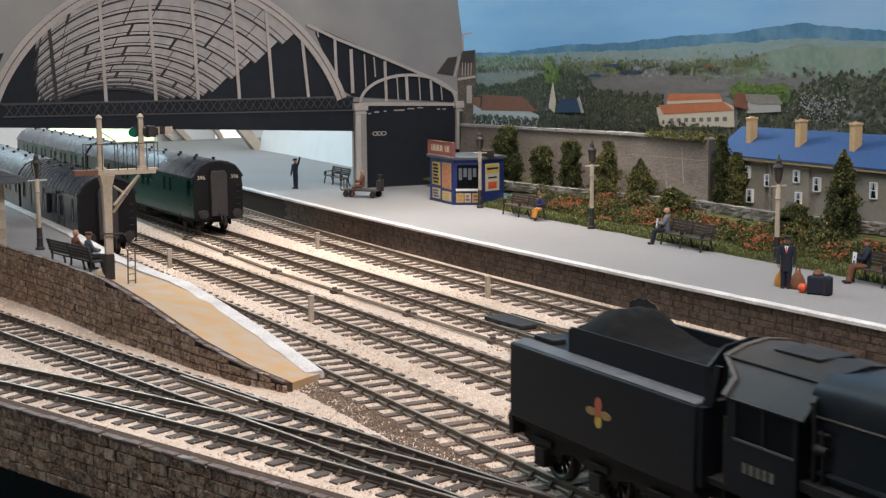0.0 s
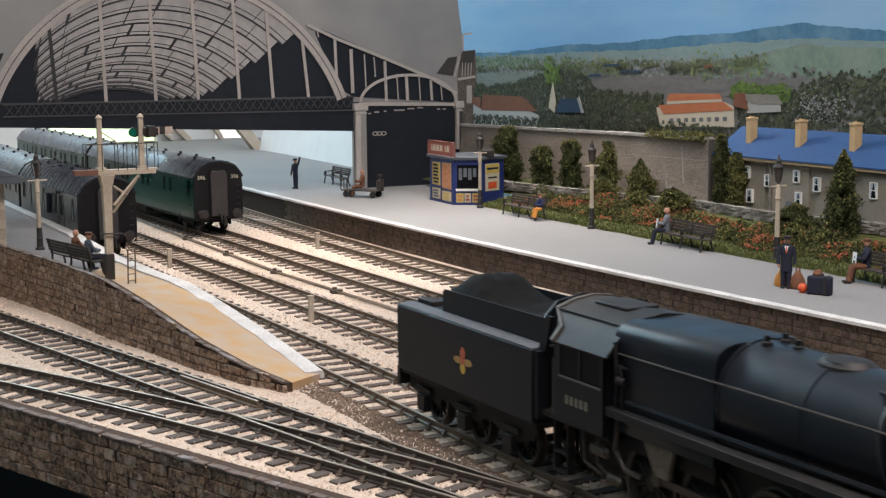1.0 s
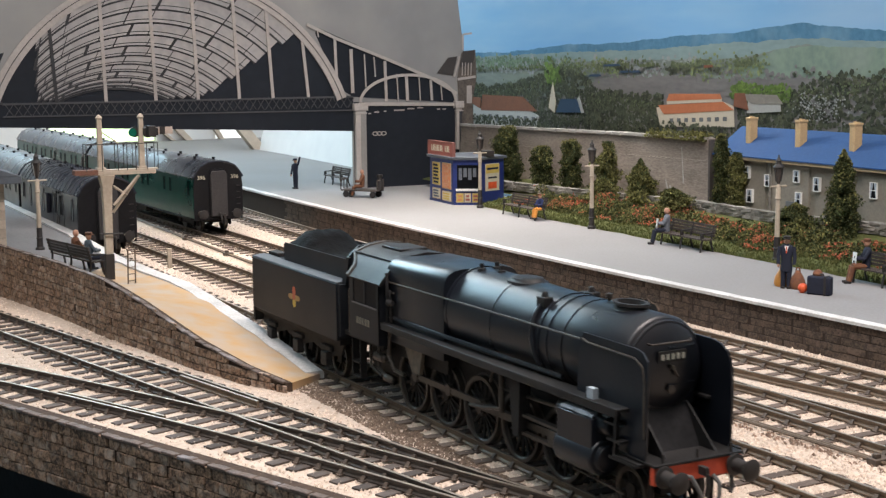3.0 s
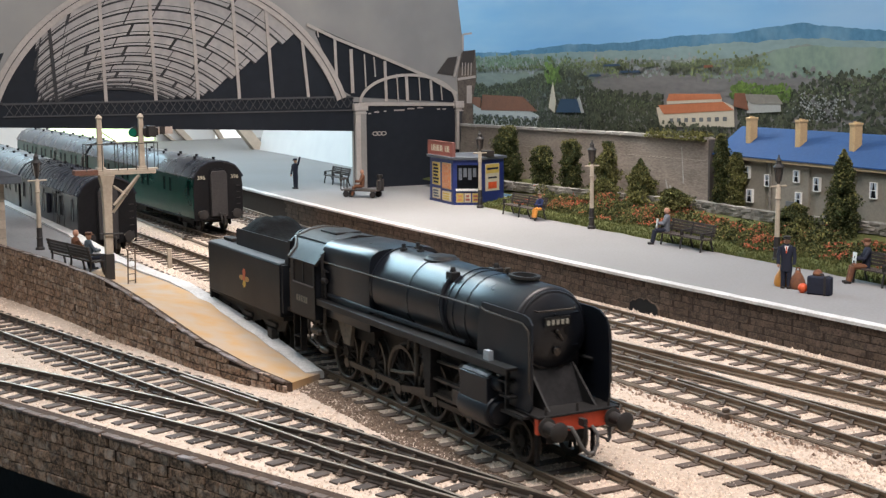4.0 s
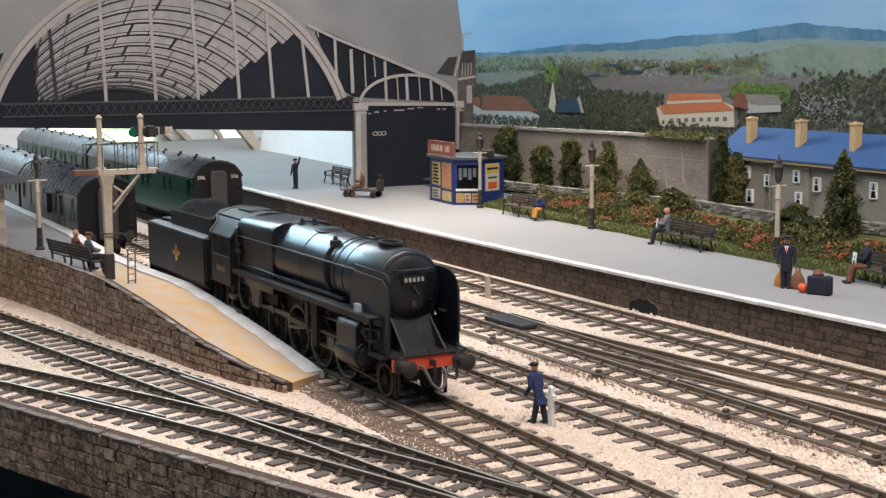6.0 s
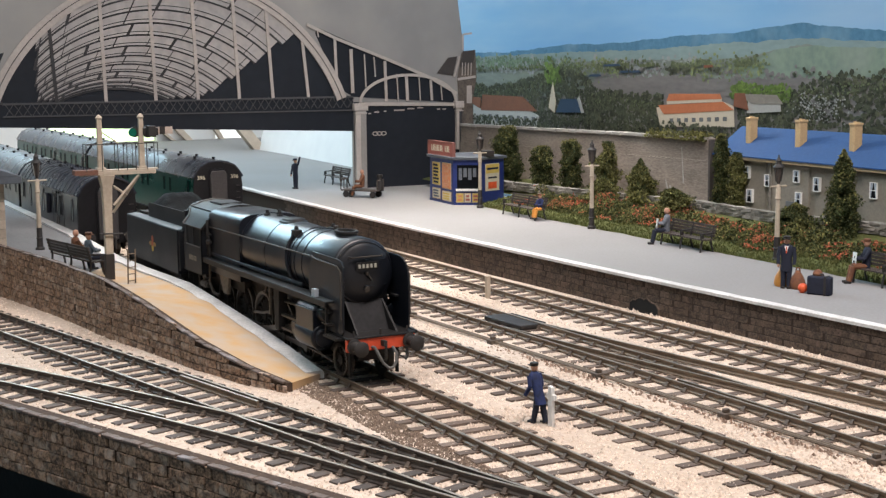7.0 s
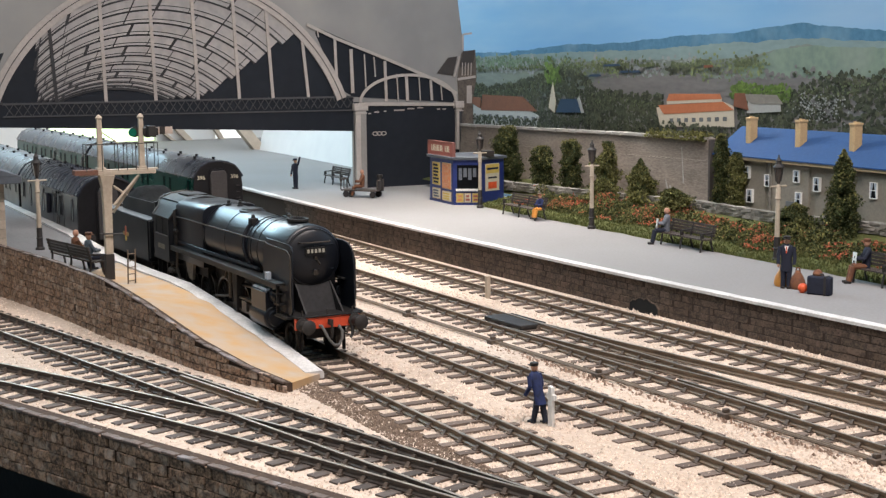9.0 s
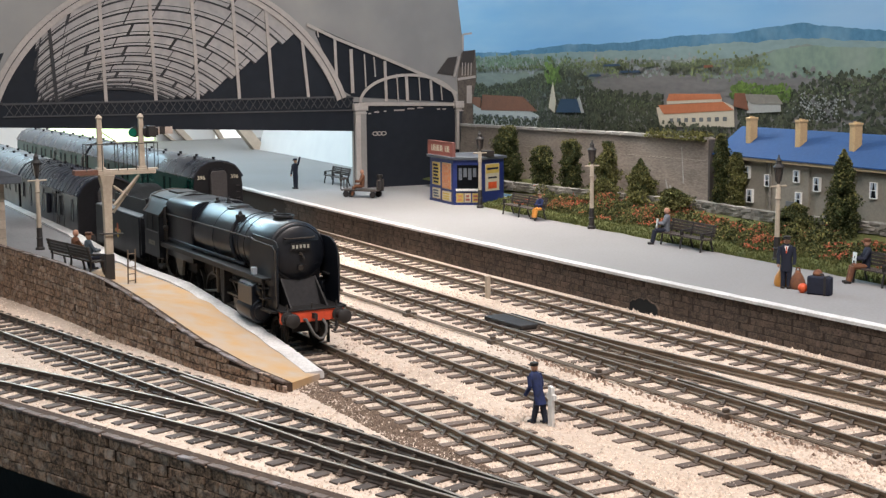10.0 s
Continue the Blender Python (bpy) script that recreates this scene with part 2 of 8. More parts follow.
# ---- mesh helpers ----
class Shape:
    """Vertices and faces in mm."""

    def __init__(self):
        self.v, self.f = [], []

    def add(self, verts, faces, m=None):
        k = len(self.v)
        self.v += [tuple(m @ Vector(p)) if m else tuple(p) for p in verts]
        self.f += [tuple(k + i for i in q) for q in faces]
        return self

    def box(self, x0, x1, y0, y1, z0, z1, m=None):
        p = [(x, y, z) for z in (z0, z1) for x, y in ((x0, y0), (x1, y0), (x1, y1), (x0, y1))]
        return self.add(p, [(3, 2, 1, 0), (4, 5, 6, 7), (0, 1, 5, 4), (1, 2, 6, 5), (2, 3, 7, 6), (3, 0, 4, 7)], m)

    def prism(self, poly, a, b, axis="y", m=None):
        """A polygon (counter-clockwise) swept from a to b along an axis; poly in the two other axes."""
        n = len(poly)
        put = {"x": lambda p, s: (s, p[0], p[1]), "y": lambda p, s: (p[0], s, p[1]), "z": lambda p, s: (p[0], p[1], s)}[axis]
        v = [put(p, a) for p in poly] + [put(p, b) for p in poly]
        f = [tuple(range(n))[::-1], tuple(range(n, 2 * n))] + [(i, (i + 1) % n, n + (i + 1) % n, n + i) for i in range(n)]
        return self.add(v, f, m)

    def rod(self, p, q, r, r2=None, n=10, cap=True):
        p, q = Vector(p), Vector(q)
        r2 = r if r2 is None else r2
        d = (q - p)
        w = d.to_track_quat("Z", "Y").to_matrix()
        v = []
        for c, rad in ((p, r), (q, r2)):
            v += [tuple(c + w @ Vector((rad * math.cos(2 * math.pi * i / n), rad * math.sin(2 * math.pi * i / n), 0))) for i in range(n)]
        f = [(i, (i + 1) % n, n + (i + 1) % n, n + i) for i in range(n)]
        if cap:
            f += [tuple(range(n))[::-1], tuple(range(n, 2 * n))]
        return self.add(v, f)

    def pipe(self, pts, r, n=8):
        pts = [Vector(p) for p in pts]
        q, rings = None, []
        for i, p in enumerate(pts):
            t = (pts[min(i + 1, len(pts) - 1)] - pts[max(i - 1, 0)]).normalized()
            q = t.to_track_quat("Z", "Y") if q is None else (q @ Vector((0, 0, 1))).rotation_difference(t) @ q
            rings.append([tuple(p + q @ Vector((r * math.cos(2 * math.pi * k / n), r * math.sin(2 * math.pi * k / n), 0))) for k in range(n)])
        return self.loft(rings)

    def lathe(self, profile, at=(0, 0, 0), axis="z", n=20):
        """profile: (radius, distance along the axis)."""
        v = []
        for r, h in profile:
            for i in range(n):
                a = 2 * math.pi * i / n
                c, s = r * math.cos(a), r * math.sin(a)
                p = {"z": (c, s, h), "x": (h, c, s), "y": (s, h, c)}[axis]
                v.append(tuple(Vector(p) + Vector(at)))
        k = len(profile)
        f = [(j * n + i, j * n + (i + 1) % n, (j + 1) * n + (i + 1) % n, (j + 1) * n + i) for j in range(k - 1) for i in range(n)]
        f += [tuple(range(n))[::-1], tuple(range((k - 1) * n, k * n))]
        return self.add(v, f)

    def loft(self, rings, closed=True, caps=True):
        n = len(rings[0])
        v = [p for r in rings for p in r]
        m = n if closed else n - 1
        f = [(j * n + i, j * n + (i + 1) % n, (j + 1) * n + (i + 1) % n, (j + 1) * n + i) for j in range(len(rings) - 1) for i in range(m)]
        if caps and closed:
            f += [tuple(range(n))[::-1], tuple(range((len(rings) - 1) * n, len(rings) * n))]
        return self.add(v, f)

    def mesh(self, name, mat, smooth=35):
        me = bpy.data.meshes.new(name)
        me.from_pydata([(x * MM, y * MM, z * MM) for x, y, z in self.v], [], self.f)
        me.materials.append(mat)
        bm = bmesh.new()
        bm.from_mesh(me)
        bmesh.ops.recalc_face_normals(bm, faces=bm.faces)
        bm.to_mesh(me)
        bm.free()
        if smooth:
            me.shade_smooth()
            me.set_sharp_from_angle(angle=radians(smooth))
        return me


def thing(name, x=0, y=0, z=0, rz=0, label="", category="", group="", kind=""):
    e = new(name)
    e.empty_display_size = 0.01
    e.matrix_world = pose(x * MM, y * MM, z * MM, 0, 0, rz)
    return tagged(e, label, category, group, kind)


def part(name, shape, mat, parent, label="", bevel=0.0, smooth=35, at=None):
    ob = new(name, shape.mesh(name, mat, smooth))
    ob.parent = parent
    if at:
        ob.location = [c * MM for c in at]
    if bevel:
        b = ob.modifiers.new("bevel", "BEVEL")
        b.width, b.segments, b.limit_method = bevel * MM, 2, "ANGLE"
    return tagged(ob, label)


def solo(name, shape, mat, label="", category="", group="", kind="", bevel=0.0, smooth=35):
    ob = new(name, shape.mesh(name, mat, smooth))
    if bevel:
        b = ob.modifiers.new("bevel", "BEVEL")
        b.width, b.segments, b.limit_method = bevel * MM, 2, "ANGLE"
    return tagged(ob, label, category, group, kind)


def piece(name, me, parent, m):
    ob = new(name, me)
    ob.parent = parent
    ob.matrix_basis = m
    return ob


def mpose(x, y, z, rx=0, ry=0, rz=0):
    return pose(x * MM, y * MM, z * MM, rx, ry, rz)


def letters(name, text, size, mat, parent, m, depth=0.15):
    """Raised lettering turned into a mesh; size in mm."""
    cu = bpy.data.curves.new(name, "FONT")
    cu.body, cu.size, cu.extrude, cu.align_x, cu.align_y = text, size * MM, depth * MM, "CENTER", "CENTER"
    tmp = bpy.data.objects.new(name, cu)
    me = bpy.data.meshes.new_from_object(tmp)
    bpy.data.objects.remove(tmp)
    me.materials.clear()
    me.materials.append(mat)
    ob = new(name, me)
    ob.parent = parent
    ob.matrix_basis = m
    return ob


# ---- track lines: y of the centre line for x ----
def poly(*c):
    return lambda x: sum(k * (x / 100.0) ** i for i, k in enumerate(c))


_c = np.polyfit([0, -200, -400, -500, -600, -800, -1000, -1400, -2000], [200.2, 199.9, 194.1, 189.4, 184.4, 179.0, 175.5, 171.5, 169], 4)
LINE_C = lambda x: float(np.polyval(_c, max(x, -1600)))
LINE_D = poly(261.857, 5.865, 0.077)
LINE_E = poly(309.403, 4.838, 0.046)
LINE_F = poly(381.176, 13.423, 0.775)
LINE_A = poly(238.643, 12.262, -3.731)
LINE_B = poly(239.325, 23.220, -0.088)
PLAT = poly(408.411, 13.768, 0.703)
PLAT_Z, BALLAST_Z = 13.0, -3.1


def heading(line, x):
    return math.degrees(math.atan2(line(x + 1) - line(x - 1), 2.0))


def side(line, x, off):
    """The point off to the left of the line at x."""
    a = math.radians(heading(line, x))
    return (x - off * math.sin(a), line(x) + off * math.cos(a))


# ---- room: attic shell around the table ----
room = Shape()
room.box(-2400, 1200, -1500, -1460, -900, 1400)
solo("wall_south", room, M_ROOMWALL, kind="structure", smooth=0)
solo("wall_east", Shape().box(1200, 1240, -1500, 1200, -900, 1400), M_ROOMWALL, kind="structure", smooth=0)
solo("wall_north", Shape().box(-2400, 1200, 900, 940, -900, 1400), M_ROOMWHITE, kind="structure", smooth=0)
solo("floor", Shape().box(-2440, 1240, -1500, 940, -940, -900), M_CARPET, kind="structure", smooth=0)
solo("ceiling", Shape().box(-2440, 1240, -1500, 940, 1400, 1440), M_ROOMWHITE, kind="structure", smooth=0)
# gable wall with a window opening
gable = Shape()
gable.box(-2440, -2400, -1500, -500, -900, 1400)
gable.box(-2440, -2400, -500, -60, -900, 660)
gable.box(-2440, -2400, -500, -60, 1200, 1400)
gable.box(-2440, -2400, 420, 940, -900, 1400)
gable.box(-2440, -2400, 330, 420, -900, 660)
gable.box(-2440, -2400, 330, 420, 1200, 1400)
gable.box(-2440, -2400, -60, 330, -900, 60)
gable.box(-2440, -2400, -60, 330, 420, 660)
gable.box(-2440, -2400, -60, 330, 1200, 1400)
gable.box(-2440, -2400, 330, 420, 660, 1200)
solo("wall_west", gable, M_ROOMWHITE, kind="structure", smooth=0)


# ---- table top with ballast ----
def ground():
    s = Shape()
    # the front edge follows the near retaining wall
    xs = [-2300 + 20 * i for i in range(0, 131)]
    ys = [i / 24 for i in range(25)]
    rows = []
    for x in xs:
        y0 = front_y(x)
        rows.append([(x, y0 + (720 - y0) * t ** 1.3, BALLAST_Z + 0.5 * noise.noise((x * 0.02, t * 14, 0))) for t in ys])
    v = [p for r in rows for p in r]
    n = len(ys)
    f = [(i * n + j, (i + 1) * n + j, (i + 1) * n + j + 1, i * n + j + 1) for i in range(len(xs) - 1) for j in range(n - 1)]
    s.add(v, f)
    return solo("ground", s, M_BALLAST, "cream ballast covering the whole baseboard", "ballast", kind="structure")


def front_y(x):
    """Near edge of the board: straight along the front wall, bending away at its ends."""
    return 69.4 + 0.405 * (x + 477.0) if x > -900 else 69.4 + 0.405 * (-423.0)


ground()

# stones strewn on the ballast
rng = random.Random(4)


def stones():
    s = Shape()
    base = [(0.7, 0, 0), (-0.2, 0.7, 0), (-0.6, -0.5, 0), (0, 0, 0.75)]
    for i in range(85000):
        x = -240 - 720 * rng.random() ** 1.7
        lo = front_y(x) + 4
        y = lo + (PLAT(x) - lo - 2) * rng.random()
        if -472 < x < -292 and -27 < y - LINE_C(x) < -14:
            continue
        r = 0.4 + 0.75 * rng.random() ** 1.6
        a = rng.random() * 6.28
        c, t = math.cos(a) * r, math.sin(a) * r
        tilt = rng.uniform(0.6, 1.2)
        s.add([(x + px * c - py * t, y + px * t + py * c, BALLAST_Z - 0.05 + pz * r * tilt) for px, py, pz in base],
              [(0, 1, 3), (1, 2, 3), (2, 0, 3)])
    return solo("ballast_stones", s, M_STONES, "loose cream ballast chippings between the sleepers", "ballast", kind="stuff", smooth=0)


stones()

# ---- tracks ----
GAUGE = 16.5
_sl = Shape().box(-1.75, 1.75, -16.5, 16.5, -1.6, 0)
SLEEPER = _sl.mesh("sleeper", M_SLEEPER, 0)
_long = Shape().box(-1.75, 1.75, -22, 22, -1.6, 0)
SLEEPER_SHADE = Shape().box(-1.75, 1.75, -16.5, 16.5, -1.6, 0).mesh("sleeper_shade", M_SLEEPERSHADE, 0)
SLEEPER_LONG = _long.mesh("sleeper_long", M_SLEEPER, 0)


def rail_pair(parent, line, x0, x1, step=10.0, offs=(-8.25 - 0.6, 8.25 + 0.6), name="rail", side_mat=None):
    for o in offs:
        web, top = [], []
        n = max(2, int((x1 - x0) / step))
        for i in range(n + 1):
            x = x0 + (x1 - x0) * i / n
            px, py = side(line, x, o)
            a = math.radians(heading(line, x))
            nx, ny = -math.sin(a), math.cos(a)
            prof = [(-0.8, -2.5), (0.8, -2.5), (0.8, -2.1), (0.3, -1.7), (0.3, -1.0), (0.52, -0.7), (0.52, -0.12), (-0.52, -0.12), (-0.52, -0.7), (-0.3, -1.0), (-0.3, -1.7), (-0.8, -2.1)]
            web.append([(px + nx * u, py + ny * u, w) for u, w in prof])
            top.append([(px + nx * u, py + ny * u, w) for u, w in ((-0.48, -0.13), (0.48, -0.13), (0.48, -0.02), (0.34, 0.03), (-0.34, 0.03), (-0.48, -0.02))])
        r = part(name, Shape().loft(web), side_mat or M_RAILSIDE, parent)
        part("railhead", Shape().loft(top), M_RAILTOP, r, "polished running surface")


def chairs(parent, line, xs, offs=(-8.85, 8.85)):
    s = Shape()
    for x in xs:
        a = heading(line, x)
        for o in offs:
            px, py = side(line, x, o)
            m = Matrix.Translation((px, py, 0)) @ pose(0, 0, 0, 0, 0, a)
            s.box(-1.0, 1.0, -2.1, 2.1, -2.62, -2.2, m)
            s.prism([(-1.6, -2.2), (1.6, -2.2), (0.8, -1.1), (-0.8, -1.1)], -0.65, 0.65, "x", m)
    ob = part("rail_chairs", s, M_CHAIR, parent, "dark cast rail chairs")
    tagged(ob, kind="stuff")


def track(line, x0, x1, label, pitch=10.0, me=None, skip=None):
    t = thing("railway_track", label=label, category="railway track", kind="structure")
    rail_pair(t, line, x0, x1, side_mat=M_RAILDARK if me else None)
    xs = []
    x = x1 - 2
    while x > x0 + 2 and len(xs) < 295:
        xs.append(x)
        x -= pitch * math.cos(math.radians(heading(line, x)))
    for x in xs:
        if skip and skip[0] < x < skip[1]:
            continue
        piece("sleeper", me or SLEEPER, t, mpose(x, line(x), -2.5 + rng.uniform(-0.12, 0.05), 0, 0, heading(line, x) + rng.uniform(-0.8, 0.8)))
    chairs(t, line, xs)
    return t


track(LINE_C, -1680, 60, "platform road of chaired bullhead track", 10)
track(LINE_D, -1680, 60, "through road of chaired bullhead track", 10)
track(LINE_E, -1680, 60, "second through road of chaired bullhead track", 10)
track(LINE_F, -1680, 60, "track along the long platform", 10)
track(LINE_A, -640, -290, "outer curved track of the foreground turnout", 9.0, me=SLEEPER_SHADE, skip=(-478, -280))
TB = track(LINE_B, -800, -120, "inner curved track of the foreground turnout", 9.0, me=SLEEPER_SHADE, skip=(-478, -280))
# long timbers under the turnout
_x = -476.0
while _x < -282:
    ya, yb = LINE_A(_x), LINE_B(_x)
    half = 15.5 + abs(yb - ya) / 2
    me = Shape().box(-1.9, 1.9, -half, half, -1.6, 0).mesh("sleeper", M_SLEEPERSHADE, 0)
    an = (heading(LINE_A, _x) + heading(LINE_B, _x)) / 2
    piece("sleeper", me, TB, mpose(_x, (ya + yb) / 2, -2.5 + rng.uniform(-0.1, 0.05), 0, 0, an + rng.uniform(-0.8, 0.8)))
    _x += 9.0 * math.cos(radians(an))
# brown ash beside the platform road
_ash = Shape()
for _i in range(5200):
    _x = -470 + 175 * rng.random()
    _y = LINE_C(_x) - 15 - rng.random() ** 1.3 * 11
    _k = rng.uniform(0.3, 0.7)
    _a = rng.random() * 6.28
    _ash.add([(_x + _k * math.cos(_a + q), _y + _k * math.sin(_a + q), BALLAST_Z - 0.02) for q in (0, 2.1, 4.2)] + [(_x, _y, BALLAST_Z + _k)], [(0, 1, 3), (1, 2, 3), (2, 0, 3)])
solo("ash_grit", _ash, material("brown_ash", (0.24, 0.18, 0.14), (0.13, 0.095, 0.07), 0.95, size=4, piece=0.3, spec=0.1), "brown ash spread beside the platform road", "ash", kind="stuff", smooth=0)


# ---- brick courses ----
def brick_mesh(name, w, h, d, mat, seed):
    """A rock-faced block, its face towards -y: a knobbly grid that falls back at the edges."""
    r = random.Random(seed)
    s = Shape()
    us, qs = (-0.5, -0.5 + 0.22 / w, -0.16, 0.16, 0.5 - 0.22 / w, 0.5), (-0.5, -0.5 + 0.22 / h, 0.0, 0.5 - 0.22 / h, 0.5)
    nx, nz = len(us), len(qs)
    v = []
    for k, q in enumerate(qs):
        for i, u in enumerate(us):
            rim = i in (0, nx - 1) or k in (0, nz - 1)
            edge = i in (1, nx - 2) or k in (1, nz - 2)
            out = 0.0 if rim else -d * (r.uniform(0.5, 0.9) if edge else r.uniform(0.65, 1.05))
            v.append((u * w + (0 if rim or edge else r.uniform(-0.08, 0.08) * w), out, q * h + (0 if rim or edge else r.uniform(-0.15, 0.15) * h)))
    s.add(v, [(k * nx + i, k * nx + i + 1, (k + 1) * nx + i + 1, (k + 1) * nx + i) for k in range(nz - 1) for i in range(nx - 1)])
    return s.mesh(name, mat, 40)


def brick_run(parent, pts, z_low, z_top, bw, bh, d, mat, seed, limit=300):
    """Courses of blocks along a line of (x, y); z_top(x) cuts the courses off. The first `limit` blocks are parts."""
    meshes = [brick_mesh("brick", bw - 0.05, bh - 0.12, d, mat, seed + i) for i in range(6)]
    r = random.Random(seed)
    far = Shape()
    count = 0
    for (xa, ya), (xb, yb) in zip(pts, pts[1:]):
        ln, an = math.hypot(xb - xa, yb - ya), math.degrees(math.atan2(yb - ya, xb - xa))
        k = 0
        z = z_low + bh / 2
        while z < 60:
            u = bw * (0.5 if k % 2 else 0.0)
            while u < ln + bw * 0.25:
                f = u / ln
                x, y = xa + (xb - xa) * f, ya + (yb - ya) * f
                if z + bh * 0.5 <= z_top(x) + 0.2:
                    wide = r.uniform(0.7, 1.25)
                    m = mpose(x, y, z + 0.25 * noise.noise((x * 0.05, z, 0)), r.uniform(-3, 3), r.uniform(-1.5, 1.5), an) @ Matrix.Diagonal((wide, r.uniform(0.7, 1.3), 1.0, 1))
                    if count < limit:
                        piece("brick", r.choice(meshes), parent, m)
                        count += 1
                    else:
                        me = r.choice(meshes)
                        far.add([tuple((m @ v.co) / MM) for v in me.vertices], [tuple(p.vertices) for p in me.polygons])
                    u += bw * (wide - 1)
                u += bw
            k += 1
            z += bh
            if z > max(z_top(xa), z_top(xb)) + bh:
                break
    if far.v:
        ob = part("far_bricks", far, mat, parent)
        tagged(ob, kind="stuff")


# ---- the long platform ----
def long_platform():
    xs = [-100 - 25 * i for i in range(90)]
    s, e, w = Shape(), Shape(), Shape()
    back = lambda x: 470 if x > -990 else 502 if x > -1480 else 600
    s.loft([[(x, PLAT(x) + 2.0, PLAT_Z - 3), (x, PLAT(x) + 2.0, PLAT_Z), (x, back(x), PLAT_Z), (x, back(x), PLAT_Z - 3)] for x in xs])
    def wob(x):
        return 0.3 * noise.noise((x * 0.05, 3, 1)) + 0.25 * noise.noise((x * 0.23, 7, 1))
    fine = [-100 - 6 * i for i in range(370)]
    e.loft([[(x, PLAT(x) - 0.9 + 0.3 * noise.noise((x * 0.2, 0, 0)), PLAT_Z - 1.3), (x, PLAT(x) - 0.9 + 0.3 * noise.noise((x * 0.2, 0, 0)), PLAT_Z - 0.1),
             (x, PLAT(x) - 0.4, PLAT_Z + 0.25), (x, PLAT(x) + 3.3 + wob(x) * 3, PLAT_Z + 0.2), (x, PLAT(x) + 3.5 + wob(x) * 3, PLAT_Z - 0.3), (x, PLAT(x) + 2.2, PLAT_Z - 1.3)] for x in fine])
    w.loft([[(x, PLAT(x) + 0.6, BALLAST_Z - 1), (x, PLAT(x) + 0.6, PLAT_Z - 1.3), (x, PLAT(x) + 8, PLAT_Z - 1.3), (x, PLAT(x) + 8, BALLAST_Z - 1)] for x in xs])
    p = thing("platform", label="long grey station platform with white edge and brick face", category="platform", kind="structure")
    part("platform_surface", s, M_PLAT, p, "pale grey paved surface")
    part("platform_edging", e, M_EDGE, p, "worn white painted edging")
    part("platform_face", w, M_MORTAR, p, "dark brown brick face")
    pts = [(x, PLAT(x) + 0.7) for x in range(-340, -1000, -60)]
    seg = [(pts[i + 1], pts[i]) for i in range(len(pts) - 1)]
    for i, (a, b) in enumerate(seg):
        brick_run(p, [a, b], BALLAST_Z - 0.2, lambda x: PLAT_Z - 1.2, 7.6, 3.0, 0.5, M_BRICKDARK, 11 + i, limit=60 if i < 5 else 0)
    # drain culvert in the face
    c = thing("culvert", -513, PLAT(-513), 0, heading(PLAT, -513), "dark drain opening low in the platform face", "culvert", kind="structure")
    arc = [(-10, -3.4)] + [(-10 + 20 * i / 10, 0.4 + 3.0 * math.sin(math.pi * i / 10) ** 0.8 + 0.5 * math.sin(i * 2.3)) for i in range(11)] + [(10, -3.4)]
    part("opening", Shape().prism(arc[::-1], -0.6, 0.3, "y"), material("void_black", (0.006, 0.006, 0.006), None, 0.9, bump=0), c)
    ring = [[(u * k, -0.65, (v + 3) * k - 3) for k in (1.0, 1.05)] + [(u * k, 0.4, (v + 3) * k - 3) for k in (1.05, 1.0)] for u, v in arc]
    part("surround", Shape().loft(ring), M_BRICKDARK, c)


long_platform()

# ---- near retaining wall ----
nw = thing("retaining_wall", label="moulded rough stone retaining wall along the layout front", category="wall", kind="structure")
_p0, _p1 = (-700.0, front_y(-700)), (-150.0, front_y(-150))
part("backing", Shape().add([(_p0[0], _p0[1], -25), (_p1[0], _p1[1], -25), (_p1[0], _p1[1], -2.6), (_p0[0], _p0[1], -2.6),
                             (_p0[0] - 2, _p0[1] + 5, -25), (_p1[0] - 2, _p1[1] + 5, -25), (_p1[0] - 2, _p1[1] + 5, -2.6), (_p0[0] - 2, _p0[1] + 5, -2.6)],
                            [(0, 1, 2, 3), (7, 6, 5, 4), (3, 2, 6, 7), (0, 4, 5, 1)]), M_JOINT, nw)
brick_run(nw, [(-300, front_y(-300)), (-520, front_y(-520))][::-1], -24.6, lambda x: -3.0, 6.2, 3.6, 0.8, M_STONE, 31, limit=290)
_cop = Shape()
_x = -600.0
while _x < -200:
    _l = rng.uniform(3, 7)
    _cop.box(-_l / 2, _l / 2, -1.0, 1.6, -0.8, rng.uniform(0.1, 0.5), Matrix.Translation((_x, front_y(_x), -2.6)) @ pose(0, 0, 0, rng.uniform(-3, 3), 0, 22.05))
    _x += _l * 0.93
tagged(part("coping", _cop, M_COPING, nw, "bluish grey coping strip", bevel=0.25), kind="stuff")
solo("drape", Shape().add([(-1500, front_y(-1500) + 2, -24.8), (300, front_y(300) + 4, -24.8), (300, front_y(300) + 4, -900), (-1500, front_y(-1500) + 2, -900)], [(0, 1, 2, 3)]),
     M_FELT, "dark cloth hanging below the layout front", "drape", kind="structure", smooth=0)

# ---- near platform with ramp ----
WALL = [(-900, 70, 22.5), (-800, 88, 22.5), (-683, 110, 22.5), (-635, 119.5, 22.4), (-576, 128.5, 21.4), (-545, 135, 16.8), (-497, 144, 8.6), (-467, 151.8, 4.0), (-448, 160.5, 0.6)]
EDGE = [(-1400, 152, 14.5), (-1000, 157.5, 14.5), (-800, 161.5, 14.5), (-685, 160, 14.5), (-640, 163, 14.2), (-594, 169.3, 13.2), (-560, 171.4, 10.6), (-517, 174.5, 6.6), (-485, 177, 2.6), (-460, 178.5, -0.6)]


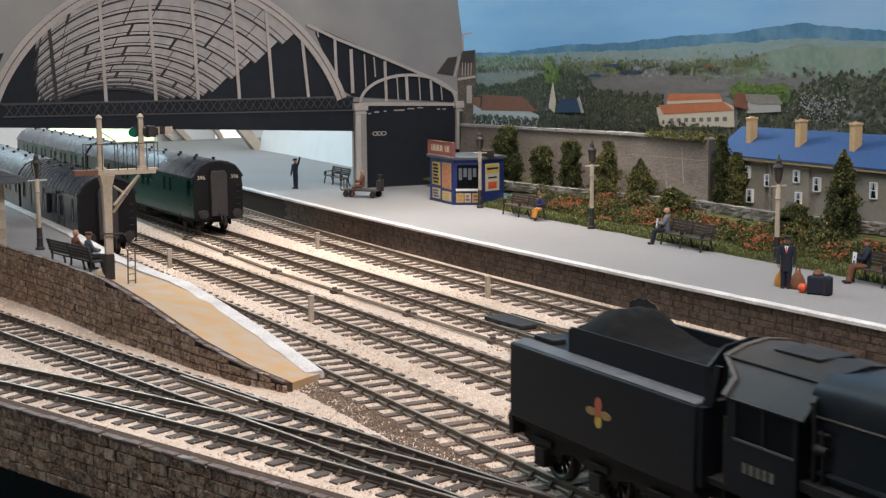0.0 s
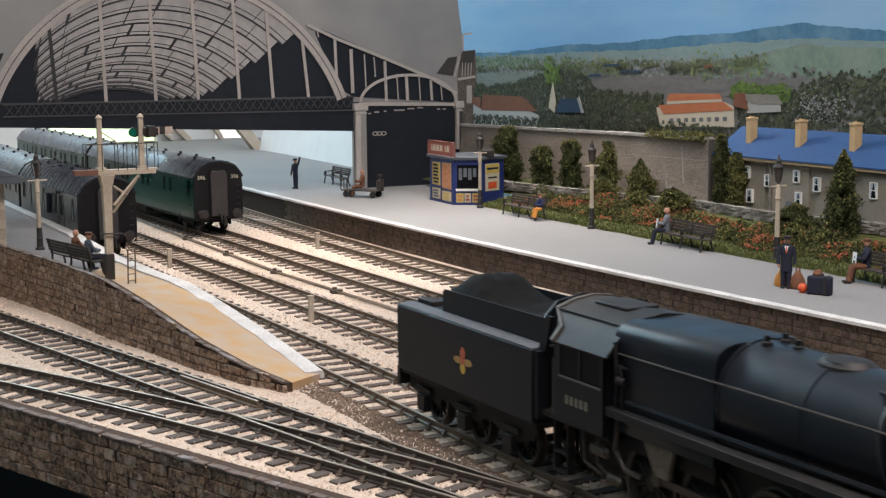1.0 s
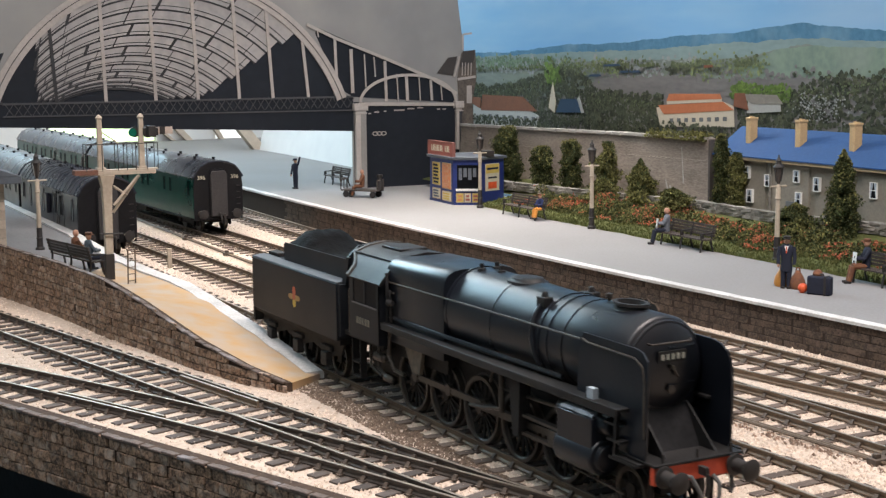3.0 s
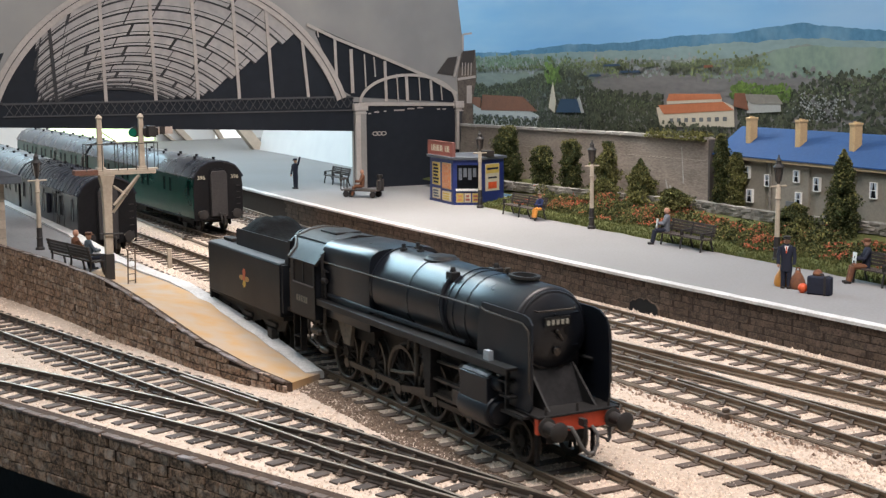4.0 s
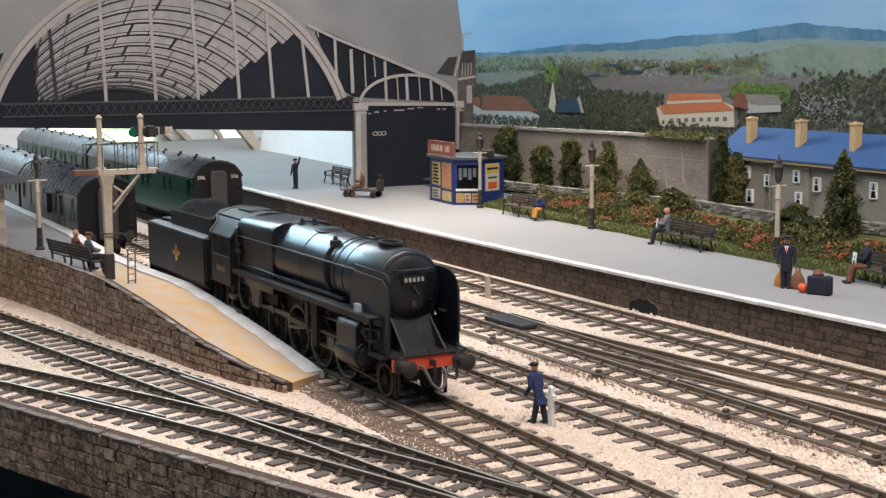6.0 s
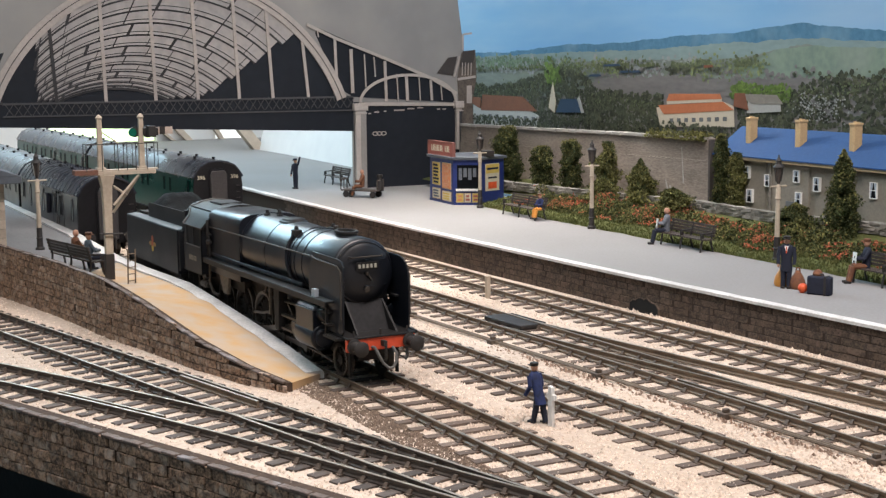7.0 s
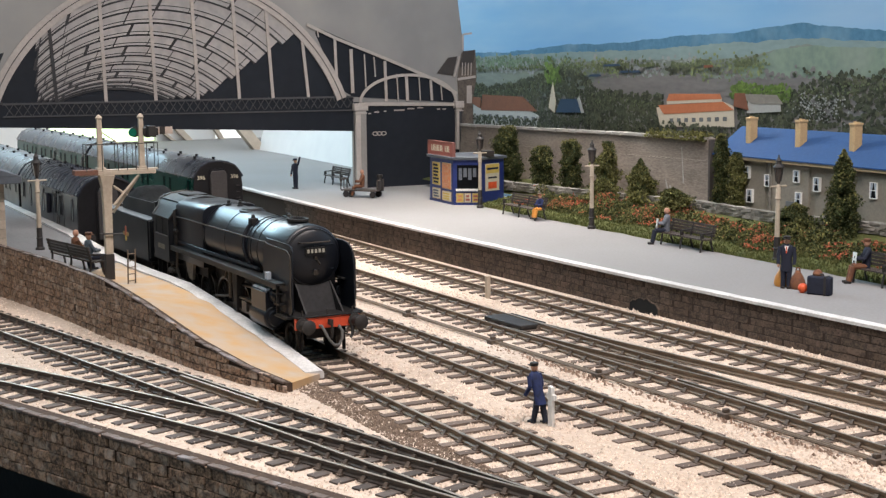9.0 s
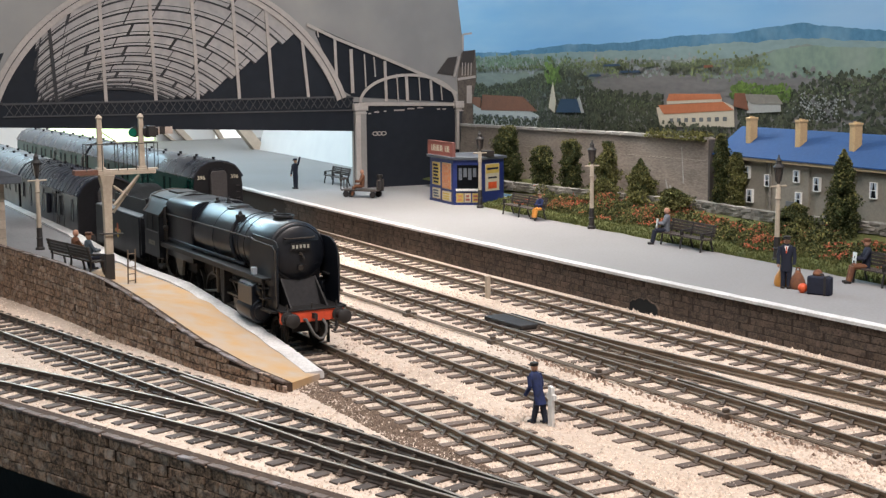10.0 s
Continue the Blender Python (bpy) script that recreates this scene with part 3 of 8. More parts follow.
def on_line(line, x):
    for a, b in zip(line, line[1:]):
        if x <= b[0]:
            f = max(0.0, (x - a[0]) / (b[0] - a[0]))
            return tuple(a[i] + (b[i] - a[i]) * f for i in range(3))
    return line[-1]


def near_platform():
    p = thing("platform", label="end of a second platform with sandy ramp and white edge", category="platform", kind="structure")
    top, edge, wall, cop = Shape(), Shape(), Shape(), Shape()
    rows, erows = [], []
    for i in range(121):
        f = i / 120
        xw, xe = -900 + 452 * f, -1000 + 540 * f
        w, e = on_line(WALL, xw), on_line(EDGE, xe)
        w, e = Vector((w[0], w[1] + 2, min(w[2] - 0.4, max(e[2], min(14.5, w[2] - 0.6))))), Vector(e)
        r = [w + (e - w) * k / 10 for k in range(11)]
        rows.append([tuple(q + Vector((0, 0, 0.4 * noise.noise(q * 0.06)))) for q in r] + [tuple(e - Vector((0, 0, 12))), tuple(w - Vector((0, 0, 12)))])
    cut = next(i for i, r in enumerate(rows) if r[5][0] > -655)
    top.loft(rows[cut:])
    part("paving", Shape().loft(rows[:cut + 1]), M_NEARPAVE, p, "grey paving, toned darker for shade")
    fine = [-1300 + 840 * i / 300 for i in range(301)]
    for x in fine:
        e = Vector(on_line(EDGE, x))
        t = 0.5 * noise.noise((x * 0.07, 9, 0))
        erows.append([(e.x, e.y + 1.6, e.z - 9), (e.x, e.y + 1.6, e.z + 0.4), (e.x, e.y + 1.0, e.z + 1.0), (e.x, e.y - 5.4 + 1.8 * t, e.z + 0.9), (e.x, e.y - 5.6 + 1.8 * t, e.z - 1)])
    edge.loft(erows)
    part("platform_surface", top, M_RAMP, p, "sandy ochre ramp surface")
    part("platform_edging", edge, M_EDGE, p, "worn white painted edging")
    wl = [(x, y) for x, y, z in WALL]
    wall.loft([[(x, y + 0.3, -5), (x, y + 0.3, z - 0.4), (x, y + 3, z - 0.4), (x, y + 3, -5)] for x, y, z in WALL])
    part("wall_face", wall, M_JOINT, p, "dark stone wall with stepped top")
    brick_run(p, wl[2:], BALLAST_Z - 0.6, lambda x: on_line(WALL, x)[2] + 0.6, 6.6, 3.2, 0.7, M_STONE, 57, limit=290)
    brick_run(p, wl[:3], BALLAST_Z - 0.6, lambda x: on_line(WALL, x)[2] + 0.6, 8.6, 3.3, 0.65, M_STONE, 77, limit=0)
    for (xa, ya, za), (xb, yb, zb) in zip(WALL, WALL[1:]):
        n = max(1, int(math.hypot(xb - xa, yb - ya) / 4.5))
        for i in range(n):
            f = (i + 0.5) / n
            m = Matrix.Translation((xa + (xb - xa) * f, ya + (yb - ya) * f, za + (zb - za) * f)) @ pose(0, 0, 0, 0, -math.degrees(math.atan2(zb - za, xb - xa)), math.degrees(math.atan2(yb - ya, xb - xa)))
            cop.box(-2.5, 2.5, -0.7, 1.3, -0.6, rng.uniform(-0.1, 0.45), m @ pose(0, 0, 0, rng.uniform(-4, 4), rng.uniform(-2, 2), rng.uniform(-2, 2)))
    tagged(part("coping", cop, M_COPING, p, "dark bluish coping along the wall", bevel=0.25), kind="stuff")


near_platform()
# ---- station end card: printed trainshed on a flat board, with posts standing before it ----
CARD_X = -985.0
AY, AZ, AR = 276.0, 34.0, 134.0


def ring_arc(y, z, r0, r1, a0, a1, n=60):
    out = [(y + r1 * math.cos(radians(a)), z + r1 * math.sin(radians(a))) for a in np.linspace(a0, a1, n)]
    inn = [(y + r0 * math.cos(radians(a)), z + r0 * math.sin(radians(a))) for a in np.linspace(a1, a0, n)]
    return out, inn


def flat(shape, poly, x, depth=0.5):
    shape.prism(poly, CARD_X + x - depth, CARD_X + x, "x")


def strip(shape, pts, w, x, depth=0.4):
    """A line of width w through (y, z) points, lying on the card."""
    for (a, b), (c, d) in zip(pts, pts[1:]):
        ln = math.hypot(c - a, d - b) or 1
        ny, nz = -(d - b) / ln * w / 2, (c - a) / ln * w / 2
        flat(shape, [(a + ny, b + nz), (a - ny, b - nz), (c - ny, d - nz), (c + ny, d + nz)], x, depth)


def station_card():
    t = thing("station_end_screen", label="flat printed screen of an arched trainshed roof over the tracks", category="backscene")
    sky = Shape()
    flat(sky, [(40, 72), (413, 58), (413, 13), (506, 13), (518.5, 43), (511.5, 100), (504, 157), (500, 215), (40, 215)], 0, 1.5)
    part("sky_print", sky, M_SKYPRINT, t, "grey printed sky", smooth=0)
    dark = Shape()
    out, _ = ring_arc(AY, AZ, 0, AR, 8, 172, 80)
    flat(dark, [p for p in out if p[1] > 72] and [(410, 80)] + [p for p in out if p[1] > 80] + [(143, 80)], 0.4)
    flat(dark, [(40, 71.8), (413.5, 57), (413.5, 84), (40, 84)], 0.8)
    flat(dark, [(40, 84), (150, 84), (150, 100), (158, 118), (120, 106), (40, 92)], 0.4)
    # spandrel and side bay
    sp = [(381, 136.5), (352, 150), (386, 113), (402, 90), (409, 83), (501, 76), (501, 84), (470, 99)]
    flat(dark, [(384, 131), (402, 90), (414, 83), (500, 77), (500, 85), (476, 99), (430, 117), (386, 135)], 0.4)
    flat(dark, [(414, 13), (505, 13), (503, 76), (414, 79)], 0.8)
    part("dark_print", dark, M_PRINTDARK, t, "blue-black printed interior", smooth=0)
    # glazing: bands between arcs that shrink towards the far end of the shed
    glaz, lines = Shape(), Shape()

    def arc_at(s):
        return (AY + (231 - AY) * s, AZ + (2 - AZ) * s, AR + (90 - AR) * s)
    N = 13
    ss = [1 - (1 - i / N) ** 1.9 for i in range(N + 1)]
    for i in range(N):
        y0, z0, r0 = arc_at(ss[i])
        y1, z1, r1 = arc_at(ss[i + 1])
        top = z1 + r1
        # right end steps down along a diagonal, the left end stays near the springing
        a_r = None
        pts = []
        for a in np.linspace(150, 25, 70):
            ca, sa = math.cos(radians(a)), math.sin(radians(a))
            p, q = (y0 + r0 * ca, z0 + r0 * sa), (y1 + r1 * ca, z1 + r1 * sa)
            if min(p[1], q[1]) < 83 or q[0] < 177:
                continue
            if q[1] < 83 + (q[0] - 296) * 0.62:
                continue
            pts.append((p, q))
        if len(pts) < 3:
            continue
        for (p, q), (p2, q2) in zip(pts, pts[1:]):
            pp = (p[0] * 0.96 + q[0] * 0.04, p[1] * 0.96 + q[1] * 0.04)
            pp2 = (p2[0] * 0.96 + q2[0] * 0.04, p2[1] * 0.96 + q2[1] * 0.04)
            glaz.add([(CARD_X + 0.8, *pp), (CARD_X + 0.8, *q), (CARD_X + 0.8, *q2), (CARD_X + 0.8, *pp2)], [(0, 1, 2, 3)])
        strip(lines, [q for p, q in pts], 1.3 - 0.05 * i, 1.2)
        strip(lines, [(q[0] * 0.7 + p[0] * 0.3, q[1] * 0.7 + p[1] * 0.3) for p, q in pts], 0.5, 1.1)
        r = random.Random(i)
        for k in range(1, len(pts) - 1, 6):
            j = min(len(pts) - 1, max(0, k + r.randint(-1, 1)))
            strip(lines, [pts[j][0], pts[j][1]], 0.8 if k % 18 == 1 else 0.45, 1.1)
            if r.random() < 0.25:
                strip(lines, [pts[j][0], pts[j][1]], 1.9, 1.15)
    part("glazing_print", glaz, M_PRINTGLASS, t, "pale printed roof glazing", smooth=0)
    part("roof_steel_print", lines, M_PRINTLINE, t, "dark printed roof ribs and purlins", smooth=0)
    # far end arch and lattice girder
    far = Shape()
    o, _ = ring_arc(231, -8, 0, 98.5, 65, 115, 30)
    flat(far, [(272, 82)] + [p for p in o if p[1] > 82] + [(190, 82)], 1.3)
    part("far_arch_print", far, M_PRINTDARK, t, smooth=0)
    lat = Shape()
    strip(lat, [(155, 83), (413, 83.2)], 1.4, 1.6)
    strip(lat, [(155, 74.5), (413, 73)], 1.0, 1.6)
    for i in range(43):
        y = 157 + 6 * i
        strip(lat, [(y, 75), (y + 5, 82.5)], 0.45, 1.5)
        strip(lat, [(y + 5, 75), (y, 82.5)], 0.45, 1.5)
    part("lattice_girder", lat, material("lattice_steel", (0.075, 0.075, 0.078), None, 0.7, size=20, bump=0), t, "dark lattice girder", smooth=0)
    # pale steelwork
    o, inn = ring_arc(AY, AZ, AR - 1.5, AR + 6.5, 20.5, 159.5, 100)
    a = Shape().loft([[(CARD_X + 2.0, *o[i]), (CARD_X + 2.0, *inn[99 - i]), (CARD_X + 0.8, *inn[99 - i]), (CARD_X + 0.8, *o[i])] for i in range(100)])
    part("main_arch", a, M_PRINTLIGHT, t, "pale steel main arch rib", smooth=0)
    la = Shape()
    strip(la, ring_arc(AY, AZ, AR + 2.6, AR + 2.6, 20, 160, 90)[0], 0.5, 2.3)
    part("arch_flange", la, M_PRINTLINE, t, smooth=0)
    for yb, lean in ((155, -2), (191.5, -3), (225.5, -2), (261, -2.5), (292, -3), (323, -3.5), (349, -4), (377, -4), (402, -4)):
        zt = AZ + math.sqrt(max(0, (AR - 1) ** 2 - (yb + lean - AY) ** 2))
        s = Shape()
        strip(s, [(yb, 83.5), (yb + lean, zt)], 2.3 if yb > 160 else 1.6, 1.9, 0.8)
        part("arch_post", s, M_PRINTLIGHT if 200 < yb < 405 else M_PRINTLINE, t, smooth=0)
    s = Shape()
    strip(s, [(377, 137.5), (400, 127), (440, 112), (478, 97), (502, 84)], 2.2, 2.1, 0.8)
    part("raking_member", s, M_PRINTLIGHT, t, smooth=0)
    for y, z0, z1, w in ((400, 95, 127, 2.2), (413, 86, 119, 2.6), (424, 90, 115, 1.0), (432, 98, 113, 0.9), (441, 79, 110, 2.2), (451, 79, 100, 0.8), (459, 79, 100, 2.4), (470, 79, 97, 0.8), (480, 79, 95, 2.0), (489, 79, 90, 0.8), (386, 128, 134, 0.9)):
        s = Shape()
        strip(s, [(y, z0), (y - 1, z1)], w, 1.9, 0.7)
        part("spandrel_post", s, M_PRINTLIGHT, t, smooth=0)
    s = Shape()
    strip(s, [(460 - 41 * math.cos(math.pi * i / 24), 78 + 21 * math.sin(math.pi * i / 24)) for i in range(25)], 2.2, 2.2, 0.8)
    strip(s, [(418, 77.5), (502, 75.5)], 2.6, 2.2, 0.8)
    part("side_arch", s, M_PRINTLIGHT, t, "pale steel side arch", smooth=0)
    for y, z0, w in ((418.5, 13, 8.5), (503, 40, 4.6)):
        s = Shape()
        s.box(CARD_X + 0.5, CARD_X + 4, y - w / 2, y + w / 2, z0, 75)
        s.box(CARD_X + 0.5, CARD_X + 5, y - w / 2 - 1.5, y + w / 2 + 1.5, 72.5, 78)
        s.box(CARD_X + 0.5, CARD_X + 4.4, y - w / 2 - 0.8, y + w / 2 + 0.8, 70, 71)
        c = part("column", s, M_PRINTLIGHT, t, "pale iron column with capital", bevel=0.3)
        part("column_shadow_face", Shape().box(CARD_X + 4.02, CARD_X + 4.3, y - 0.2, y + w / 2, z0, 70), M_PRINTLINE if w < 5 else material("column_grey", (0.30, 0.28, 0.26), None, 0.8, bump=0), c)
    # dim marks of signs in the dark bay
    s = Shape()
    for y, z, w in ((427, 70, 2), (433, 71, 4), (440, 71.5, 2), (452, 72, 9), (462, 73, 6), (470, 73.5, 5), (486, 72, 3), (491, 72, 3)):
        flat(s, [(y - w / 2, z - 0.5), (y + w / 2, z - 0.5), (y + w / 2, z + 0.5), (y - w / 2, z + 0.5)], 1.2)
    for k in (-3.5, 0, 3.5):
        strip(s, [(435 + k + 2.2 * math.cos(q / 8 * 6.283), 54.5 + 1.4 * math.sin(q / 8 * 6.283)) for q in range(9)], 0.7, 1.2)
    part("sign_marks", s, M_PRINTLIGHT, t, "faint pale marks in the dark bay", smooth=0)
    # printed houses at the edge
    s = Shape()
    flat(s, [(505, 30), (519, 30), (516, 78), (520, 96), (519, 118), (507, 116), (503, 96), (504, 78)], 0.9)
    part("house_print", s, material("printed_old_house", (0.15, 0.125, 0.10), (0.06, 0.05, 0.045), 0.8, size=5, fine=1.5, bump=0), t, "dark printed old house", smooth=0)
    s = Shape()
    flat(s, [(485, 100), (495, 112), (503, 113), (499, 98)], 0.7)
    flat(s, [(505, 104), (517, 108), (519, 118), (508, 117)], 1.2)
    part("house_roof_print", s, material("printed_roof", (0.06, 0.052, 0.048), None, 0.8, bump=0), t, smooth=0)
    s = Shape()
    for k in range(4):
        strip(s, [(507 + 2.6 * k, 98), (507.4 + 2.6 * k, 108)], 0.7, 1.3)
    strip(s, [(503, 95), (519, 97)], 2.0, 1.3)
    strip(s, [(500, 97), (505, 113)], 1.5, 1.3)
    strip(s, [(508, 118), (508, 130), (516, 131)], 1.4, 1.0)
    flat(s, [(511, 76), (515.5, 76), (515.5, 90), (511, 90)], 1.3)
    part("house_timber_print", s, M_PRINTLIGHT, t, smooth=0)


station_card()

# ---- attic beyond the screen: white end wall with two low windows and sloping braces ----
endw = Shape()
for a in ((230, 318, -60, 300), (318, 452, 66, 300), (318, 452, -60, 4), (452, 522, -60, 300), (522, 566, 34, 300), (522, 566, -60, -8), (566, 720, -60, 300), (20, 230, -60, 300)):
    endw.box(-1712, -1700, a[0], a[1], a[2], a[3])
solo("wall_end", endw, M_ROOMWHITE, "white painted attic end wall", "wall", kind="structure", smooth=0)
_ev = [(-1474, 502, 0), (-1005, 484, 0), (-1005, 506, 88), (-1474, 524, 88)]
solo("wall_eaves", Shape().add(_ev + [(x, y + 10, z) for x, y, z in _ev], [(0, 1, 2, 3), (7, 6, 5, 4), (0, 4, 5, 1), (3, 2, 6, 7), (0, 3, 7, 4), (1, 5, 6, 2)]),
     M_ROOMWHITE, "white sloping eaves wall", "wall", kind="structure", smooth=0)
_bm = [(-1472, 513, -4), (-1472, 527, -4), (-1472, 474, 62), (-1472, 460, 62)]
solo("roof_beam", Shape().add(_bm + [(x - 14, y, z) for x, y, z in _bm], [(0, 1, 2, 3), (7, 6, 5, 4), (0, 4, 5, 1), (3, 2, 6, 7), (0, 3, 7, 4), (1, 5, 6, 2)]),
     M_WOODBEAM, "pale timber rafter at the end of the eaves wall", "roof beam", group="attic roof beams", kind="structure", smooth=0)
for n_, y0, y1, z0, z1, gcol, gs in (("window_3", 318, 452, 4, 66, (0.80, 1.0, 0.62), 1.5), ("window_4", 522, 566, -8, 34, (0.97, 1.0, 1.0), 1.4)):
    wn = thing(n_, -1706, (y0 + y1) / 2, z0, 0, "low white framed attic window full of daylight", "window", kind="structure")
    w, h = (y1 - y0) / 2, z1 - z0
    part("daylight_pane", Shape().box(-8, -6, -w, w, 0, h), glow("window_daylight_" + n_[-1], gcol, gs), wn, "bright daylight beyond", smooth=0)
    for a in ((-w, -w + 3, 0, h), (w - 3, w, 0, h), (-w, w, 0, 3), (-w, w, h - 3, h)):
        part("window_frame", Shape().box(-4, 8, *a), M_WHITE, wn, smooth=0)
for y0, y1, zb, zt, w in ((500, 440, -4, 62, 9), (548, 500, -20, 62, 6), (478, 410, 4, 62, 4)):
    s = Shape().add([(-1690, y0, zb), (-1690, y0 + w, zb), (-1690, y1 + w, zt), (-1690, y1, zt), (-1700, y0, zb), (-1700, y0 + w, zb), (-1700, y1 + w, zt), (-1700, y1, zt)],
                    [(0, 1, 2, 3), (7, 6, 5, 4), (0, 4, 5, 1), (3, 2, 6, 7), (0, 3, 7, 4), (1, 5, 6, 2)])
    solo("roof_beam", s, M_WOODBEAM, "pale timber brace against the attic end wall", "roof beam", group="attic roof beams", kind="structure", smooth=0)
solo("backdrop", Shape().box(-2900, -2895, -700, 700, -200, 1500), glow("garden_daylight", (0.72, 0.9, 0.62), 2.2), "bright garden daylight outside the windows", "backdrop", kind="structure", smooth=0)
win = thing("window_1", -2420, 135, 240, 0, "white framed attic gable window", "window", kind="structure")
for a in ((-12, 12, -195, 195, -180, -160), (-12, 12, -195, 195, 160, 180), (-12, 12, -195, -175, -160, 160), (-12, 12, 175, 195, -160, 160), (-10, 10, -8, 8, -160, 160)):
    part("window_frame", Shape().box(*a), M_WHITE, win, smooth=0)
win = thing("window_2", -2420, -40, 930, 0, "white framed upper gable window", "window", kind="structure")
for a in ((-12, 12, -460, 460, -270, -250), (-12, 12, -460, 460, 250, 270), (-12, 12, -460, -440, -250, 250), (-12, 12, 440, 460, -250, 250), (-10, 10, -12, 12, -250, 250)):
    part("window_frame", Shape().box(*a), M_WHITE, win, smooth=0)


# ---- locomotive ----
def halfround(r, n=24, a0=0, a1=360):
    return [(r * math.cos(radians(a)), r * math.sin(radians(a))) for a in np.linspace(a0, a1, n)]


WHEELS = []  # (object, radius, x on the engine, z)
RODS = []


def spoked_wheel(name, r, spokes, mat_rim, parent, x, ys, weight=True):
    """A wheelset: two spoked wheels on an axle, turning about y."""
    ws = part(name, Shape().rod((0, -ys, 0), (0, ys, 0), 1.2, n=8), M_FRAME, parent, at=(x, 0, r))
    for sy in (-1, 1):
        y = sy * ys
        rim = Shape()
        ring = []
        for i in range(33):
            a = 2 * math.pi * i / 32
            c, s = math.cos(a), math.sin(a)
            ring.append([(c * q, y + sy * w, s * q) for q, w in ((r, 1.3), (r, -0.6), (r + 0.7, -0.8), (r + 0.7, -1.3), (r - 1.3, -1.3), (r - 1.3, 1.0), (r - 0.9, 1.3))])
        rim.loft(ring, caps=False)
        part("tyre", rim, M_STEEL, ws, "worn steel tyre")
        sp = Shape()
        for i in range(spokes):
            a = 2 * math.pi * i / spokes
            sp.rod((0, y, 0), (math.cos(a) * (r - 1), y, math.sin(a) * (r - 1)), 0.62, 0.45, n=5)
        sp.rod((0, y - 1.2, 0), (0, y + 1.2, 0), 1.9, n=12)
        if weight:
            arc = [(math.cos(radians(a)) * (r - 1.1), math.sin(radians(a)) * (r - 1.1)) for a in np.linspace(140, 220, 9)]
            sp.prism(arc, y - 0.8, y + 0.8, "y")
            sp.rod((5.0, y, 0), (5.0, y + sy * 1.0, 0), 1.4, n=10)
        part("spokes", sp, M_FRAME, ws, "black spokes and boss")
    WHEELS.append((ws, r, x))
    return ws


def locomotive():
    e = thing("steam_locomotive", label="weathered black ten-coupled steam locomotive with tender and red buffer beam", category="locomotive")
    # boiler, tapering; cladding bands
    BZ = 36.7
    b = Shape()
    n = 40

    def ring(x, r, dz=0):
        return [(x, r * math.cos(2 * math.pi * i / n), BZ + dz + r * math.sin(2 * math.pi * i / n)) for i in range(n)]
    b.loft([ring(-110, 13.0, 0), ring(-107, 13.0, 0), ring(-80, 12.7, 0.0), ring(-62, 12.1, 0.1), ring(-43, 11.9, 0.1)])
    part("boiler", b, M_BLACK, e, "satin black boiler barrel")
    sb = Shape().loft([ring(-44.5, 12.2, 0.1), ring(-19.6, 12.2, 0.1), ring(-18.8, 11.8, 0.1), ring(-18.3, 11.0, 0.1)])
    part("smokebox", sb, M_BLACK, e, "dull black smokebox")
    for x, r in ((-46.5, 12.15), (-53.5, 12.25), (-57.5, 12.3), (-82, 12.85), (-107, 13.2)):
        part("boiler_band", Shape().loft([ring(x - 0.6, r, 0.1), ring(x + 0.6, r, 0.1)]), M_BLACK, e)
    d = Shape().lathe([(10.6, -18.4), (10.6, -17.6), (9.6, -16.9), (6.5, -16.0), (3.0, -15.5), (0.4, -15.4)], (0, 0, BZ + 0.0), "x", 36)
    door = part("smokebox_door", d, M_BLACK, e, "domed smokebox door", smooth=50)
    part("door_rim", Shape().loft([[(x, r * math.cos(2 * math.pi * i / 36), BZ + r * math.sin(2 * math.pi * i / 36)) for i in range(36)] for x, r in ((-18.3, 11.3), (-17.6, 11.1), (-17.5, 10.6), (-18.3, 10.5))]), M_BLACK, door)
    dart = Shape().rod((-15.6, 0, BZ), (-14.2, 0, BZ), 0.6).rod((-14.5, 0, BZ), (-14.5, 1.5, BZ - 2.4), 0.35)
    part("door_handle", dart, M_STEEL, door)
    for z in (BZ + 4.6, BZ - 4.6):
        part("hinge_strap", Shape().rod((-15.9 + 0.1, -0.5, z), (-17.0, 8.0, z), 0.45, n=6), M_BLACK, door)
    part("door_rail", Shape().pipe([(-16.3, -6.5, BZ + 6.2), (-15.2, -6.0, BZ + 6.0), (-15.2, 6.0, BZ + 6.0), (-16.3, 6.5, BZ + 6.2)], 0.3), M_STEEL, door)
    np_ = part("number_plate", Shape().box(-15.2, -14.7, -4.2, 4.2, BZ + 1.4, BZ + 4.2), M_BLACKTOP, door)
    bars = Shape()
    for k in range(5):
        y = -3.1 + 1.55 * k
        bars.box(-14.68, -14.5, y - 0.42, y + 0.42, BZ + 2.1, BZ + 3.5)
    part("number_bars", bars, M_NUMBER, np_, "pale yellow number bars")
    part("shed_plate", Shape().lathe([(1.1, -15.4), (1.1, -14.9), (0.3, -14.8)], (0, 0, BZ - 5.6), "x", 12), M_STEEL, door)
    # Belpaire firebox
    fb = Shape()

    def fbring(x, w, zt, zs):
        pr = []
        for a in np.linspace(-90, 90, 21):
            c, s = math.cos(radians(a)), math.sin(radians(a))
            k = 0.46
            yy = w * (abs(s) ** k) * (1 if s >= 0 else -1)
            zz = zs + (zt - zs) * (abs(c) ** k)
            pr.append((x, yy, zz))
        return [(x, -w, 22)] + pr + [(x, w, 22)]
    fb.loft([fbring(-145, 13.6, 48.9, 40), fbring(-126, 13.6, 49.4, 40), fbring(-109.5, 13.5, 49.7, 40), fbring(-107.5, 13.2, 49.4, 40)])
    part("firebox", fb, M_BLACK, e, "square-shouldered firebox", smooth=45)
